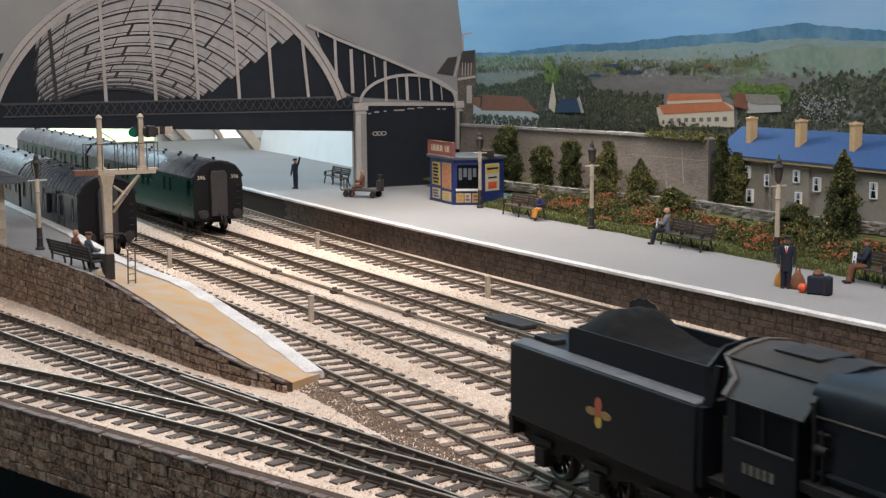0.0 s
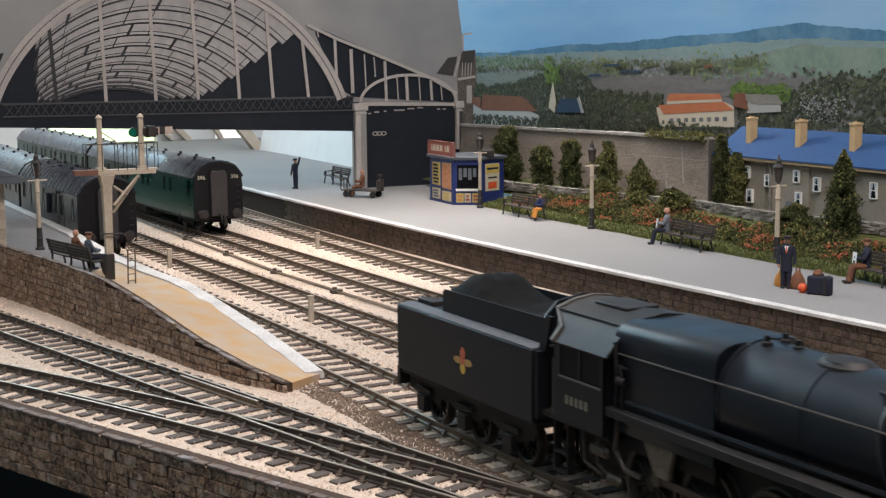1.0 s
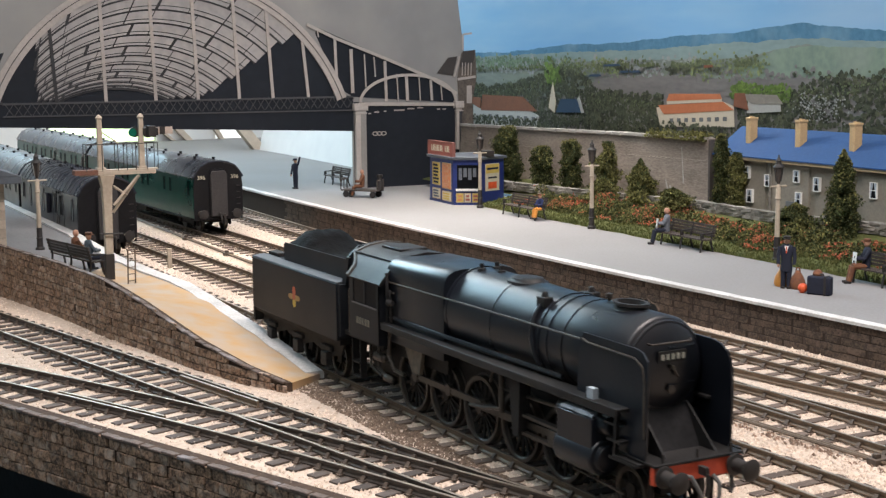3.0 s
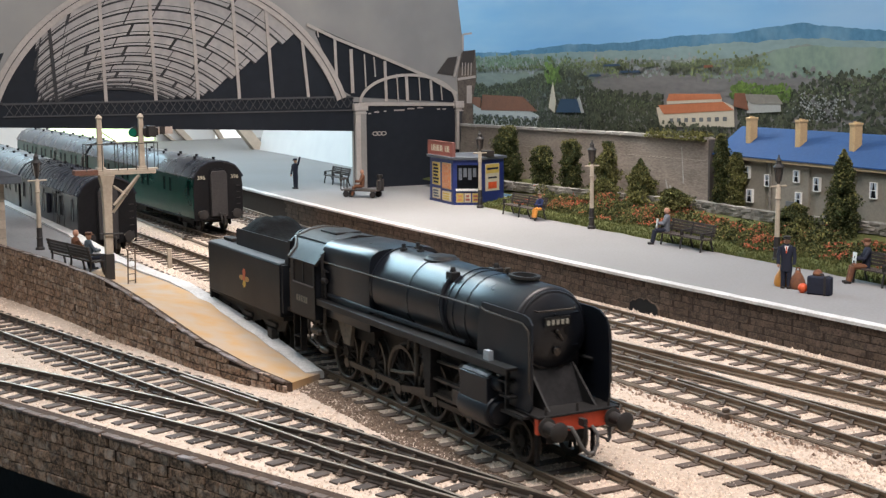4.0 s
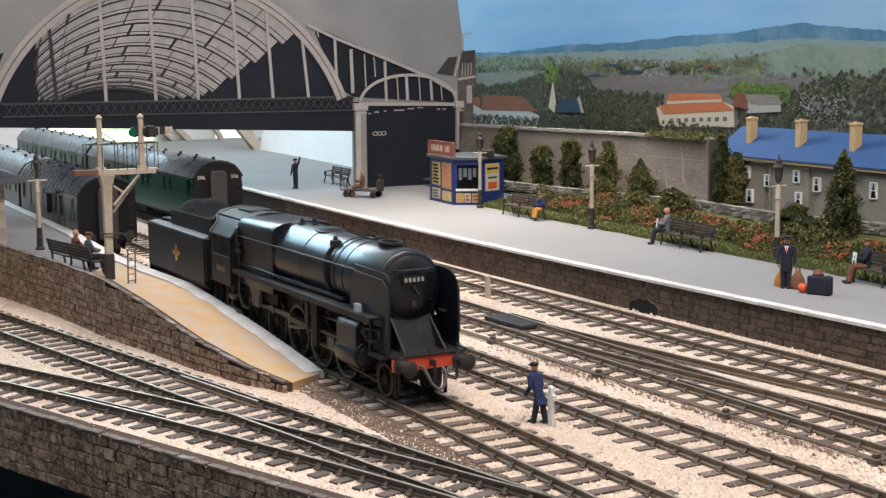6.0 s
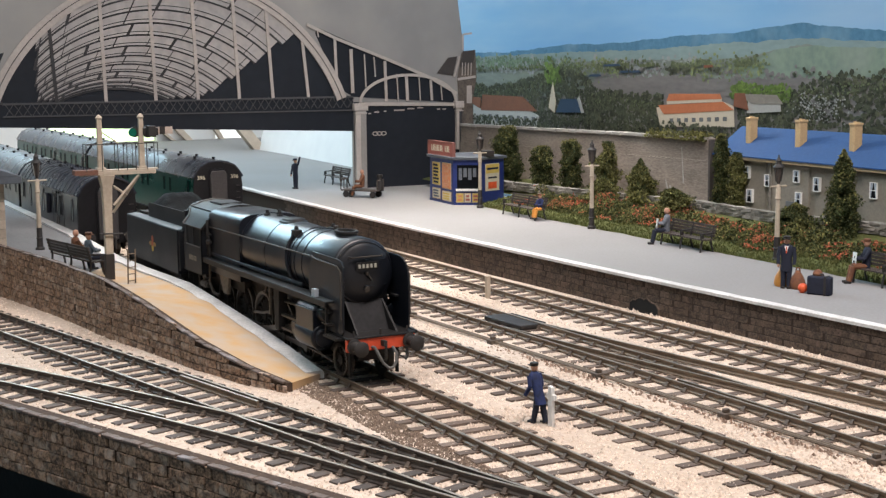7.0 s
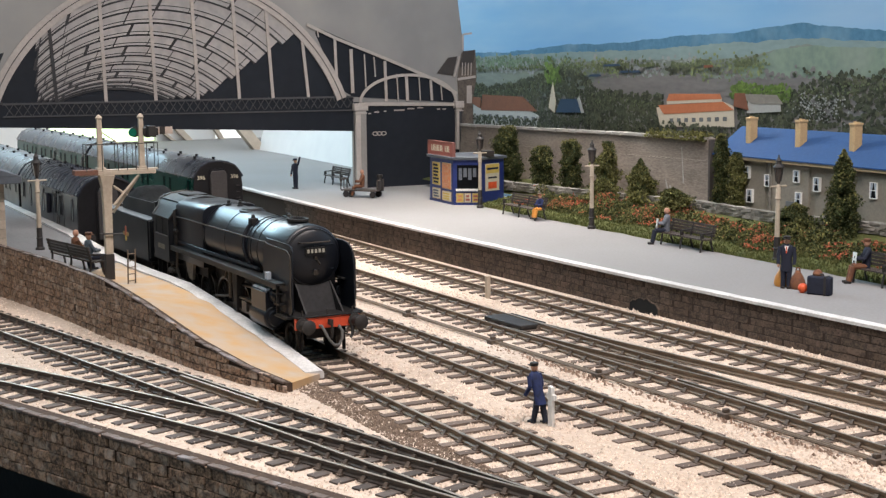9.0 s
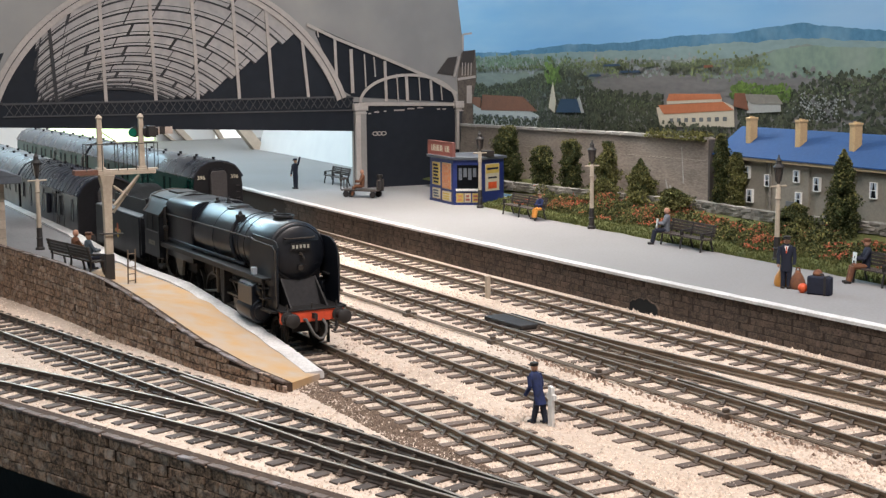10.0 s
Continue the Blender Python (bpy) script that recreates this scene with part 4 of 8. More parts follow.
    for y in (-8.5, 8.5):
        for x in (-138, -131, -124, -113):
            part("washout_plug", Shape().rod((x, y * 1.24, 45.0), (x, y * 1.34, 46.2), 0.9, 0.7, n=8), M_BLACKTOP, e)
    # boiler fittings
    ch = Shape()
    chr_ = []
    for w, z in ((5.0, 47.4), (4.0, 48.3), (3.7, 48.8), (3.7, 49.5), (4.1, 49.7), (4.0, 50.4), (3.0, 50.4), (2.7, 49.2)):
        chr_.append([(-32 + (w + 1.8) * math.cos(2 * math.pi * i / 24), w * math.sin(2 * math.pi * i / 24), z) for i in range(24)])
    part("chimney", ch.loft(chr_), M_BLACKTOP, e, "squat double chimney")
    dm = Shape().loft([[(-81.5 + w * 1.45 * math.cos(2 * math.pi * i / 24), w * math.sin(2 * math.pi * i / 24), z) for i in range(24)] for w, z in ((6.2, 46.3), (5.4, 48.0), (5.2, 49.0), (4.3, 49.3), (4.1, 49.9), (2.6, 50.2), (0.2, 50.3))])
    part("dome", dm, M_BLACKTOP, e, "low oval dome", smooth=60)
    for s_ in (-1, 1):
        tf = Shape().box(-62.5, -58.5, s_ * 7.6 - 1.5, s_ * 7.6 + 1.5, 45.2, 48.2).rod((-60.5, s_ * 7.6, 48), (-60.5, s_ * 7.6, 49.6), 1.1, 0.7, n=8).rod((-62.5, s_ * 7.4, 47), (-65.0, s_ * 7.2, 47.4), 0.6, n=6)
        part("top_feed", tf, M_BLACKTOP, e, "clack valve casting on the boiler shoulder", bevel=0.4)
    for s_ in (-1, 1):
        pts = [(-60.5 + 3.0 * max(0, (a - 60) / 60), s_ * 12.7 * math.sin(radians(a)), BZ + 12.7 * math.cos(radians(a))) for a in np.linspace(36, 120, 12)]
        part("feed_pipe", Shape().pipe(pts, 0.7), M_BLACK, e)
        part("handrail", Shape().pipe([(-144, s_ * 14.0, 41.2), (-107, s_ * 13.5, 41.4), (-62, s_ * 12.7, 41.4), (-36, s_ * 12.6, 41.4)], 0.3, 6), M_STEEL, e, "thin steel handrail")
        part("ejector_pipe", Shape().pipe([(-144, s_ * 13.9, 30), (-108, s_ * 13.4, 29.8), (-46, s_ * 11.4, 29.4)], 0.7), M_BLACK, e)
    for x, y in ((-103, -2.6), (-103, 2.6), (-96, 0)):
        part("safety_valve", Shape().lathe([(1.4, 0), (1.2, 1.2), (0.7, 1.4), (0.7, 2.6), (0.2, 2.7)], (x, y, 48.8), n=10), M_BLACKTOP, e)
    part("whistle", Shape().lathe([(0.5, 0), (0.5, 1.6), (0.9, 1.7), (0.9, 2.8), (0.2, 3.0)], (-43, 1.0, 48.0), n=8), M_STEEL, e)
    # running plates, high along the boiler, stepping down in front
    for s_ in (-1, 1):
        y0, y1 = sorted((s_ * 11.0, s_ * 16.4))
        rp = Shape().box(-145, -15, y0, y1, 27.3, 28.1)
        yv0, yv1 = sorted((s_ * 16.0, s_ * 16.5))
        rp.box(-145, -15, yv0, yv1, 25.9, 28.1)
        part("running_plate", rp, M_BLACKTOP, e, "dusty running plate with valance", bevel=0.15)
        sl_ = Shape().prism([(-16.0, 27.2), (-17.0, 27.2), (-17.6, 15.8), (-7.0, 15.6), (-7.0, 16.3), (-16.8, 16.5)], *sorted((s_ * 14.6, s_ * 15.6)), "y")
        part("front_drop_plate", sl_, M_BLACKTOP, e)
        part("front_steps", Shape().box(-20, -14.5, min(s_ * 12.5, s_ * 15.8), max(s_ * 12.5, s_ * 15.8), 19.6, 20.2).box(-21, -16, min(s_ * 12.5, s_ * 15.8), max(s_ * 12.5, s_ * 15.8), 23.6, 24.2).box(-19, -8, min(s_ * 12.5, s_ * 15.8), max(s_ * 12.5, s_ * 15.8), 15.2, 15.9), M_BLACKTOP, e)
        # smoke deflector
        yd = s_ * 13.1
        prof = [(-36.7, 27.9), (-24, 27.9), (-20, 17.0), (-9.0, 16.6), (-7.8, 18), (-7.6, 30), (-7.8, 38.0), (-8.6, 40.6), (-11.0, 42.3), (-14, 42.8), (-36.0, 43.0), (-36.5, 38)]
        df = Shape()
        outer = []
        for x, z in prof:
            bend = max(0, z - 36.5) * 0.2
            outer.append((x, yd - s_ * bend, z))
        k = len(prof)
        df.add(outer + [(x, y - s_ * 0.6, z) for x, y, z in outer], [tuple(range(k)), tuple(range(2 * k - 1, k - 1, -1))] + [(i, (i + 1) % k, k + (i + 1) % k, k + i) for i in range(k)])
        part("smoke_deflector", df, M_BLACK, e, "curved black smoke deflector plate", smooth=30)
        part("deflector_rail", Shape().pipe([(-35.5, yd - s_ * 0.7, 41.6), (-33, yd - s_ * 0.5, 41.0), (-13, yd - s_ * 0.5, 40.6), (-9.6, yd - s_ * 0.2, 39.0), (-8.4, yd + s_ * 0.3, 36.0), (-8.2, yd + s_ * 0.3, 22.0)], 0.32, 6), M_STEEL, e)
        part("lamp_bracket", Shape().box(-29.0, -26.2, s_ * 14.7 - 0.8, s_ * 14.7 + 0.8, 28.1, 30.8), M_PALEBOX if s_ < 0 else M_BLACK, e, "small pale box on the running plate" if s_ < 0 else "")
        # cylinder with slide-valve chest
        yc_ = s_ * 13.2
        cy = Shape().lathe([(4.4, -41), (4.8, -40.4), (4.8, -24.6), (4.4, -24), (3.4, -24), (3.2, -22.8), (0.4, -22.6)], (0, yc_, 13.4), "x", 24)
        cy.box(-40, -24.5, yc_ - 3.9, yc_ + 3.9, 14, 23.6)
        cy.lathe([(2.4, -43.5), (2.8, -42.6), (2.8, -21.4), (2.2, -20.4), (0.4, -20.2)], (0, yc_ - s_ * 0.2, 22.2), "x", 20)
        cyl = part("cylinder", cy, M_BLACK, e, "cylinder and valve chest casting", bevel=0.2)
        part("drain_cocks", Shape().pipe([(-38, yc_, 8.8), (-38, yc_, 7.4), (-26, yc_, 7.0), (-16, yc_, 6.4)], 0.35, 6).pipe([(-27, yc_, 8.8), (-27, yc_, 7.0)], 0.35, 6), M_STEEL, cyl)
        if s_ < 0:
            part("worn_paint_patch", Shape().loft([[(x, -16.2, 24.6 + d), (x, -13.4, 25.1 + d), (x, -13.0, 24.9), (x, -16.4, 23.9 - 0.8 * abs(d))] for x, d in ((-39.6, -0.3), (-38, 0.2), (-34, 0.0), (-30, 0.25), (-27, 0.0), (-25.6, -0.3))]).box(-23.2, -21.0, -14.8, -11.6, 24.6, 25.0), material("chipped_white", (0.46, 0.52, 0.56), (0.22, 0.25, 0.28), 0.4, size=3, fine=1, bump=0.3), cyl, "pale worn top of the valve chest")
        # slide bars and motion bracket
        part("slide_bar", Shape().box(-63, -41, yc_ - 0.9, yc_ + 0.9, 15.5, 16.3), M_STEEL, e)
        part("slide_bar", Shape().box(-63, -41, yc_ - 0.9, yc_ + 0.9, 10.5, 11.3), M_STEEL, e)
        part("valve_gear_bracket", Shape().prism([(-65, 10), (-62, 10), (-61, 27), (-67, 27)], yc_ - 2, yc_ + 1.5, "y"), M_FRAME, e)
        part("radius_rod", Shape().pipe([(-42, yc_ - s_ * 0.6, 21.6), (-74, yc_ - s_ * 0.8, 20.6)], 0.6).rod((-74, yc_, 14), (-74, yc_, 25), 0.9).pipe([(-74, yc_ + s_ * 0.4, 15), (-82, yc_ + s_ * 0.4, 13.5), (-91, yc_ + s_ * 0.4, 12.5)], 0.55).pipe([(-70, yc_, 26), (-74, yc_, 27), (-79, yc_, 24.5), (-80, yc_, 21.5)], 0.5), M_STEEL, e)
        part("combination_lever", Shape().pipe([(-44, yc_ - s_ * 1.6, 22.5), (-47, yc_ - s_ * 1.6, 11.5)], 0.6), M_STEEL, e)
        # injector pipes and steps below the cab
        part("injector_pipework", Shape().pipe([(-143, s_ * 13.6, 27), (-144, s_ * 13.6, 17), (-140, s_ * 13.6, 13), (-134, s_ * 13, 12.5)], 0.7).pipe([(-150, s_ * 14, 22), (-151, s_ * 14, 12), (-142, s_ * 14, 8.5)], 0.6).lathe([(1.6, -153), (1.6, -147), (0.8, -146)], (0, s_ * 13.6, 15.5), "x", 10).pipe([(-158, s_ * 13.6, 19), (-157, s_ * 13.8, 11), (-149, s_ * 13.6, 9.4)], 0.5).lathe([(1.2, -146), (1.2, -142), (0.5, -141)], (0, s_ * 13.8, 9.5), "x", 10), M_STEEL, e, "grimy injector pipes under the cab")
        part("cab_steps", Shape().box(-170, -164, s_ * 13.4 - 1.4, s_ * 13.4 + 1.4, 5.5, 6.1).box(-170, -164, s_ * 13.4 - 1.4, s_ * 13.4 + 1.4, 10.5, 11.1).box(-170.4, -169.8, s_ * 13.4 - 1.2, s_ * 13.4 + 1.2, 5.5, 19).box(-164.2, -163.6, s_ * 13.4 - 1.2, s_ * 13.4 + 1.2, 5.5, 19), M_FRAME, e)
        part("ashpan_side", Shape().prism([(-136, 26), (-121, 26), (-124, 14.5), (-129, 14.5)], s_ * 12.5 - 0.6, s_ * 12.5 + 0.6, "y"), material("ash_brown_plate" + ("" if s_ < 0 else "_far"), (0.17, 0.14, 0.105), (0.09, 0.075, 0.06), 0.8, size=5, bump=0.2), e, "ash-brown firebox side plate")
    # frames, front platform and buffer beam
    fr = Shape().prism([(-170, 8), (-30, 8), (-5, 11), (-5, 16), (-30, 16.5), (-34, 25), (-170, 25)], -7.0, -6.2, "y")
    fr.prism([(-170, 8), (-30, 8), (-5, 11), (-5, 16), (-30, 16.5), (-34, 25), (-170, 25)], 6.2, 7.0, "y")
    fr.box(-165, -110, -10.5, 10.5, 17, 24)
    part("main_frames", fr, M_FRAME, e, "dark plate frames")
    saddle = Shape().prism([(-42, 16), (-20, 16), (-20, 24), (-18.4, 26.5), (-18.4, 30), (-42, 30)], -9.5, 9.5, "y")
    part("smokebox_saddle", saddle, M_BLACK, e)
    for y in (-7.2, 7.2):
        part("front_stay", Shape().add([(-18.2, y - 0.35, 27), (-18.2, y + 0.35, 27), (-7.0, y * 1.05 + 0.35, 16.6), (-7.0, y * 1.05 - 0.35, 16.6), (-18.2, y - 0.35, 16.6), (-18.2, y + 0.35, 16.6)],
             [(0, 1, 2, 3), (0, 3, 4), (1, 5, 2), (4, 3, 2, 5), (0, 4, 5, 1)]), M_BLACKTOP, e, "sloping front stay plate")
    part("front_slope_plate", Shape().add([(-18.0, -6.9, 26.8), (-18.0, 6.9, 26.8), (-12.5, 6.9, 16.6), (-12.5, -6.9, 16.6), (-18.6, -6.9, 26.8), (-18.6, 6.9, 26.8), (-18.6, 6.9, 16.6), (-18.6, -6.9, 16.6)],
         [(0, 1, 2, 3), (4, 7, 6, 5), (0, 4, 5, 1), (3, 2, 6, 7)]), material("dusty_plate", (0.020, 0.019, 0.020), (0.011, 0.0105, 0.011), 0.6, size=6, bump=0.1, spec=0.2), e, "dusty sloping plate below the smokebox")
    part("front_deck", Shape().box(-20, -3.8, -13.4, 13.4, 15.9, 16.6), M_BLACKTOP, e, "dusty front platform", bevel=0.15)
    bb = part("buffer_beam", Shape().box(-5.9, -4.2, -13.2, 13.2, 11.5, 16.4), M_RED, e, "bright red buffer beam", bevel=0.2)
    for y in (-10.7, 10.7):
        part("buffer", Shape().lathe([(2.7, -3.7), (2.7, -3.2), (1.8, -3.0), (1.6, 0.6), (1.1, 0.7), (1.1, 1.8), (2.6, 2.0), (2.8, 2.4), (2.2, 2.8), (0.2, 3.0)], (0, y, 13.6), "x", 24), M_IRON, bb, "black oval-headed buffer")
    hose = [(-4.2, -3.6, 12.6), (-2.6, -3.4, 12.8), (-1.4, -2.6, 10.5), (-1.0, -1.0, 7.2), (-1.2, 1.2, 5.2), (-1.6, 3.2, 5.2), (-1.9, 4.6, 7.2), (-2.2, 4.8, 10.2), (-4.0, 4.2, 12.0)]
    part("vacuum_hose", Shape().pipe(hose, 0.55), material("grey_hose", (0.12, 0.115, 0.11), None, 0.6, size=3), bb, "looped grey hose")
    part("coupling_hook", Shape().box(-3.6, -0.8, -0.6, 0.6, 13, 15).pipe([(-0.8, 0, 13.4), (-0.6, 0, 10.2), (-1.2, 0, 8.0)], 0.55).pipe([(-4.4, 4.2, 11.6), (-3.2, 6.2, 9.0), (-2.6, 8.0, 8.2)], 0.35).pipe([(-3.6, 9.6, 11.2), (-3.0, 9.4, 8.4), (-2.6, 8.4, 7.4)], 0.6), M_IRON, bb)
    part("lamp_irons", Shape().box(-5.0, -4.6, -10.6, -10.0, 16.4, 18.8).box(-5.0, -4.6, -0.3, 0.3, 16.4, 18.8).box(-5.0, -4.6, 10, 10.6, 16.4, 18.8), M_IRON, bb)
    part("guard_irons", Shape().box(-11.5, -10.1, -9.6, -8.8, 1.2, 12).box(-11.5, -10.1, 8.8, 9.6, 1.2, 12), M_FRAME, e)
    part("pony_truck", Shape().box(-34, -11, -6.0, 6.0, 6.5, 10.5), M_FRAME, e)
    # cab
    cab = Shape()
    for s_ in (-1, 1):
        ya, yb = sorted((s_ * 17.0, s_ * 16.4))
        for x0, x1, z0, z1 in ((-166.5, -144.5, 20.4, 32.2), (-166.5, -163.6, 32.2, 40.2), (-155.6, -154.6, 32.2, 40.2), (-146.2, -144.5, 32.2, 40.2), (-166.5, -144.5, 40.2, 41.0)):
            cab.box(x0, x1, ya, yb, z0, z1)
    cab.prism([(-17.0, 20.4), (17.0, 20.4), (17.0, 40.6), (11, 47.2), (0, 49.4), (-11, 47.2), (-17.0, 40.6)], -145.1, -144.5, "x")
    cb = part("cab", cab, M_TENDER, e, "black cab with two side windows")
    rf = Shape()
    arc = [(-17.4, 40.5), (-14.4, 44.0), (-11.2, 47.2), (-6, 49.0), (0, 49.8), (6, 49.0), (11.2, 47.2), (14.4, 44.0), (17.4, 40.5)]
    rf.loft([[(x + (d if abs(y) < 12 else 0), y, z) for y, z in arc] + [(x + (d if abs(y) < 12 else 0), y * 0.96, z - 0.7) for y, z in arc[::-1]] for x, d in ((-167.5, -7.0), (-143.0, 0.0))])
    part("cab_roof", rf, M_BLACKTOP, e, "sooty curved cab roof", smooth=28)
    part("roof_rib", Shape().loft([[(x + (-7.0 if abs(y) < 12 else 0), y * 1.012, z + 0.4) for y, z in arc] + [(x + (-7.0 if abs(y) < 12 else 0), y * 0.99, z - 0.3) for y, z in arc[::-1]] for x in (-167.8, -166.2)]), material("worn_brown_rib", (0.085, 0.068, 0.054), (0.04, 0.033, 0.028), 0.6, size=5, bump=0.1), cb, "worn brown roof edge")
    part("roof_hatch", Shape().box(-166, -152, -5, 5, 48.9, 50.0), M_BLACKTOP, cb, bevel=0.3)
    for y in (-11.3, 11.3):
        part("crease_beading", Shape().rod((-174, y, 47.4), (-143.5, y, 47.3), 0.3, n=6), M_BLACKTOP, cb)
    for s_ in (-1, 1):
        for x0, x1 in ((-163.6, -155.6), (-154.6, -146.2)):
            part("cab_window", Shape().box(x0, x1, s_ * 16.7 - 0.1, s_ * 16.7 + 0.1, 32.2, 40.2), M_GLASS, cb, "dark glazed cab side window")
        part("window_beading", Shape().box(-164.2, -145.6, s_ * 17.1 - 0.15, s_ * 17.1 + 0.15, 31.8, 32.3), material("beading_grey" + ("" if s_ < 0 else "_far"), (0.10, 0.10, 0.105), None, 0.5, size=3, bump=0), cb)
        nb = Shape()
        for k in range(5):
            x = -160.4 + 2.1 * k
            nb.box(x - 0.62, x + 0.62, s_ * 17.05 - 0.12, s_ * 17.05 + 0.12, 25.4, 27.6)
        part("cab_number_bars", nb, material("faded_number" + ("" if s_ < 0 else "_far"), (0.20, 0.18, 0.14), (0.10, 0.09, 0.075), 0.7, size=1.0, fine=0.5, bump=0), cb, "faded cream number bars")
        part("grab_rail", Shape().rod((-167.4, s_ * 16.6, 21), (-167.4, s_ * 16.6, 36), 0.35, n=6), M_STEEL, cb)
    part("cab_floor", Shape().box(-176, -145, -15, 15, 19.0, 20.4), M_FRAME, cb)
    part("backhead", Shape().box(-152, -145.1, -10, 10, 20.4, 42), M_FRAME, cb)
    part("washout_clutter", Shape().pipe([(-143.5, -14.4, 44), (-142.0, -14.8, 36), (-142.5, -14.6, 28.4)], 0.6).pipe([(-140.8, -14.6, 39), (-139.5, -15.0, 34), (-140, -14.6, 28.4)], 0.5).lathe([(1.1, -141.5), (1.3, -140.5), (0.8, -138.5)], (0, -14.9, 35), "x", 10).rod((-143.5, -14.2, 38), (-138, -14.6, 38.4), 0.4, n=6), M_FRAME, e, "steam pipes and valves before the cab")
    # tender
    tn = part("tender_body", Shape().prism([(-17.2, 16.2), (17.2, 16.2), (17.2, 35.8), (16.8, 36.3), (12.6, 36.7), (-12.6, 36.7), (-16.8, 36.3), (-17.2, 35.8)], -257, -177, "x"), M_TENDER, e, "satin black tender tank", bevel=0.25)
    part("tank_ledge", Shape().add([(-256.4, -16.9, 36.45), (-177.6, -16.9, 36.45), (-177.6, -12.4, 36.95), (-256.4, -12.4, 36.95)], [(0, 1, 2, 3)]).add([(-256.4, 16.9, 36.45), (-177.6, 16.9, 36.45), (-177.6, 12.4, 36.95), (-256.4, 12.4, 36.95)], [(0, 3, 2, 1)]), material("grey_ledge", (0.10, 0.105, 0.115), (0.065, 0.068, 0.075), 0.5, size=12, bump=0.05), tn, "grey tank ledge, lighter than the sides")
    bk = Shape()
    for s_ in (-1, 1):
        y0, y1 = sorted((s_ * 12.4, s_ * 11.8))
        bk.prism([(-235, 36.5), (-178, 36.5), (-178, 44.0), (-234.4, 43.6), (-235.4, 42)], y0, y1, "y")
    bk.box(-235.4, -234.6, -12.4, 12.4, 36.5, 43)
    bk.prism([(-12.4, 36.5), (12.4, 36.5), (12.4, 44), (8, 48.2), (0, 49.6), (-8, 48.2), (-12.4, 44)], -179.4, -178.6, "x")
    part("coal_bunker", bk, M_TENDER, tn, "inset coal bunker sides")
    coal = Shape()
    rr = random.Random(8)
    gx, gy = 30, 14
    pts = []
    for i in range(gx):
        for j in range(gy):
            u, v = i / (gx - 1), j / (gy - 1)
            hump = 41.0 + 7.6 * math.exp(-((u - 0.16) / 0.2) ** 2) * (1 - (2 * v - 1) ** 4 * 0.9) - 2.5 * max(0, u - 0.4)
            pts.append((-234.4 + 55 * u, -11.9 + 23.8 * v, hump + rr.uniform(-0.5, 0.5)))
    coal.add(pts, [(i * gy + j, (i + 1) * gy + j, (i + 1) * gy + j + 1, i * gy + j + 1) for i in range(gx - 1) for j in range(gy - 1)])
    part("coal", coal, M_COAL, tn, "heaped black coal", smooth=80)
    part("tender_rear_fittings", Shape().lathe([(2.6, 36.6), (2.6, 38.2), (2.0, 38.6), (0.2, 38.8)], (-249, 0, 0), n=14).box(-255, -245, -11, -7, 36.7, 38.0).box(-255, -245, 7, 11, 36.7, 38.0), M_BLACKTOP, tn, bevel=0.2)
    for s_ in (-1, 1):
        fs = Shape()
        fs.prism([(-177, 36), (-175.2, 36), (-175.2, 18), (-177, 18)], *sorted((s_ * 16.6, s_ * 13.0)), "y")
        fs.prism([(-178, 36), (-174, 45.5), (-171.8, 45.5), (-174.6, 36)], *sorted((s_ * 14.6, s_ * 13.6)), "y")
        part("fall_plate_side", fs, M_TENDER, tn)
    tf_ = Shape().box(-257.5, -177, -16.0, 16.0, 14.6, 16.2)
    for s_ in (-1, 1):
        y0, y1 = sorted((s_ * 13.4, s_ * 12.6))
        tf_.prism([(-256, 15), (-256, 10), (-245, 7.5), (-232, 10.5), (-219, 7.5), (-206, 10.5), (-193, 7.5), (-182, 10), (-179, 15)], y0, y1, "y")
    tfr = part("tender_frame", tf_, M_FRAME, e, "grimy tender frame")
    for x in (-245, -219, -193):
        for s_ in (-1, 1):
            part("axlebox", Shape().box(x - 2.4, x + 2.4, s_ * 14.2 - 1.3, s_ * 14.2 + 1.3, 4.6, 9.6).box(x - 4.5, x + 4.5, s_ * 14.0 - 0.6, s_ * 14.0 + 0.6, 10, 11.8), M_FRAME, tfr, bevel=0.3)
    part("rear_buffer_beam", Shape().box(-259, -257, -16.4, 16.4, 10.6, 16.2), M_FRAME, tfr)
    for y in (-11.3, 11.3):
        part("rear_buffer", Shape().lathe([(2.2, -258), (1.6, -259.5), (1.5, -262), (3.0, -262.4), (3.0, -263.2), (0.2, -263.6)], (0, y, 13.6), "x", 18), M_IRON, tfr)
    # faded transfer on the tank side: plain shapes
    M_ER = material("emblem_red", (0.50, 0.12, 0.06), None, 0.6, size=2, bump=0)
    M_EY = material("emblem_yellow", (0.60, 0.42, 0.08), None, 0.6, size=2, bump=0)
    M_EG = material("emblem_gold", (0.42, 0.26, 0.09), (0.3, 0.18, 0.07), 0.6, size=2, bump=0)
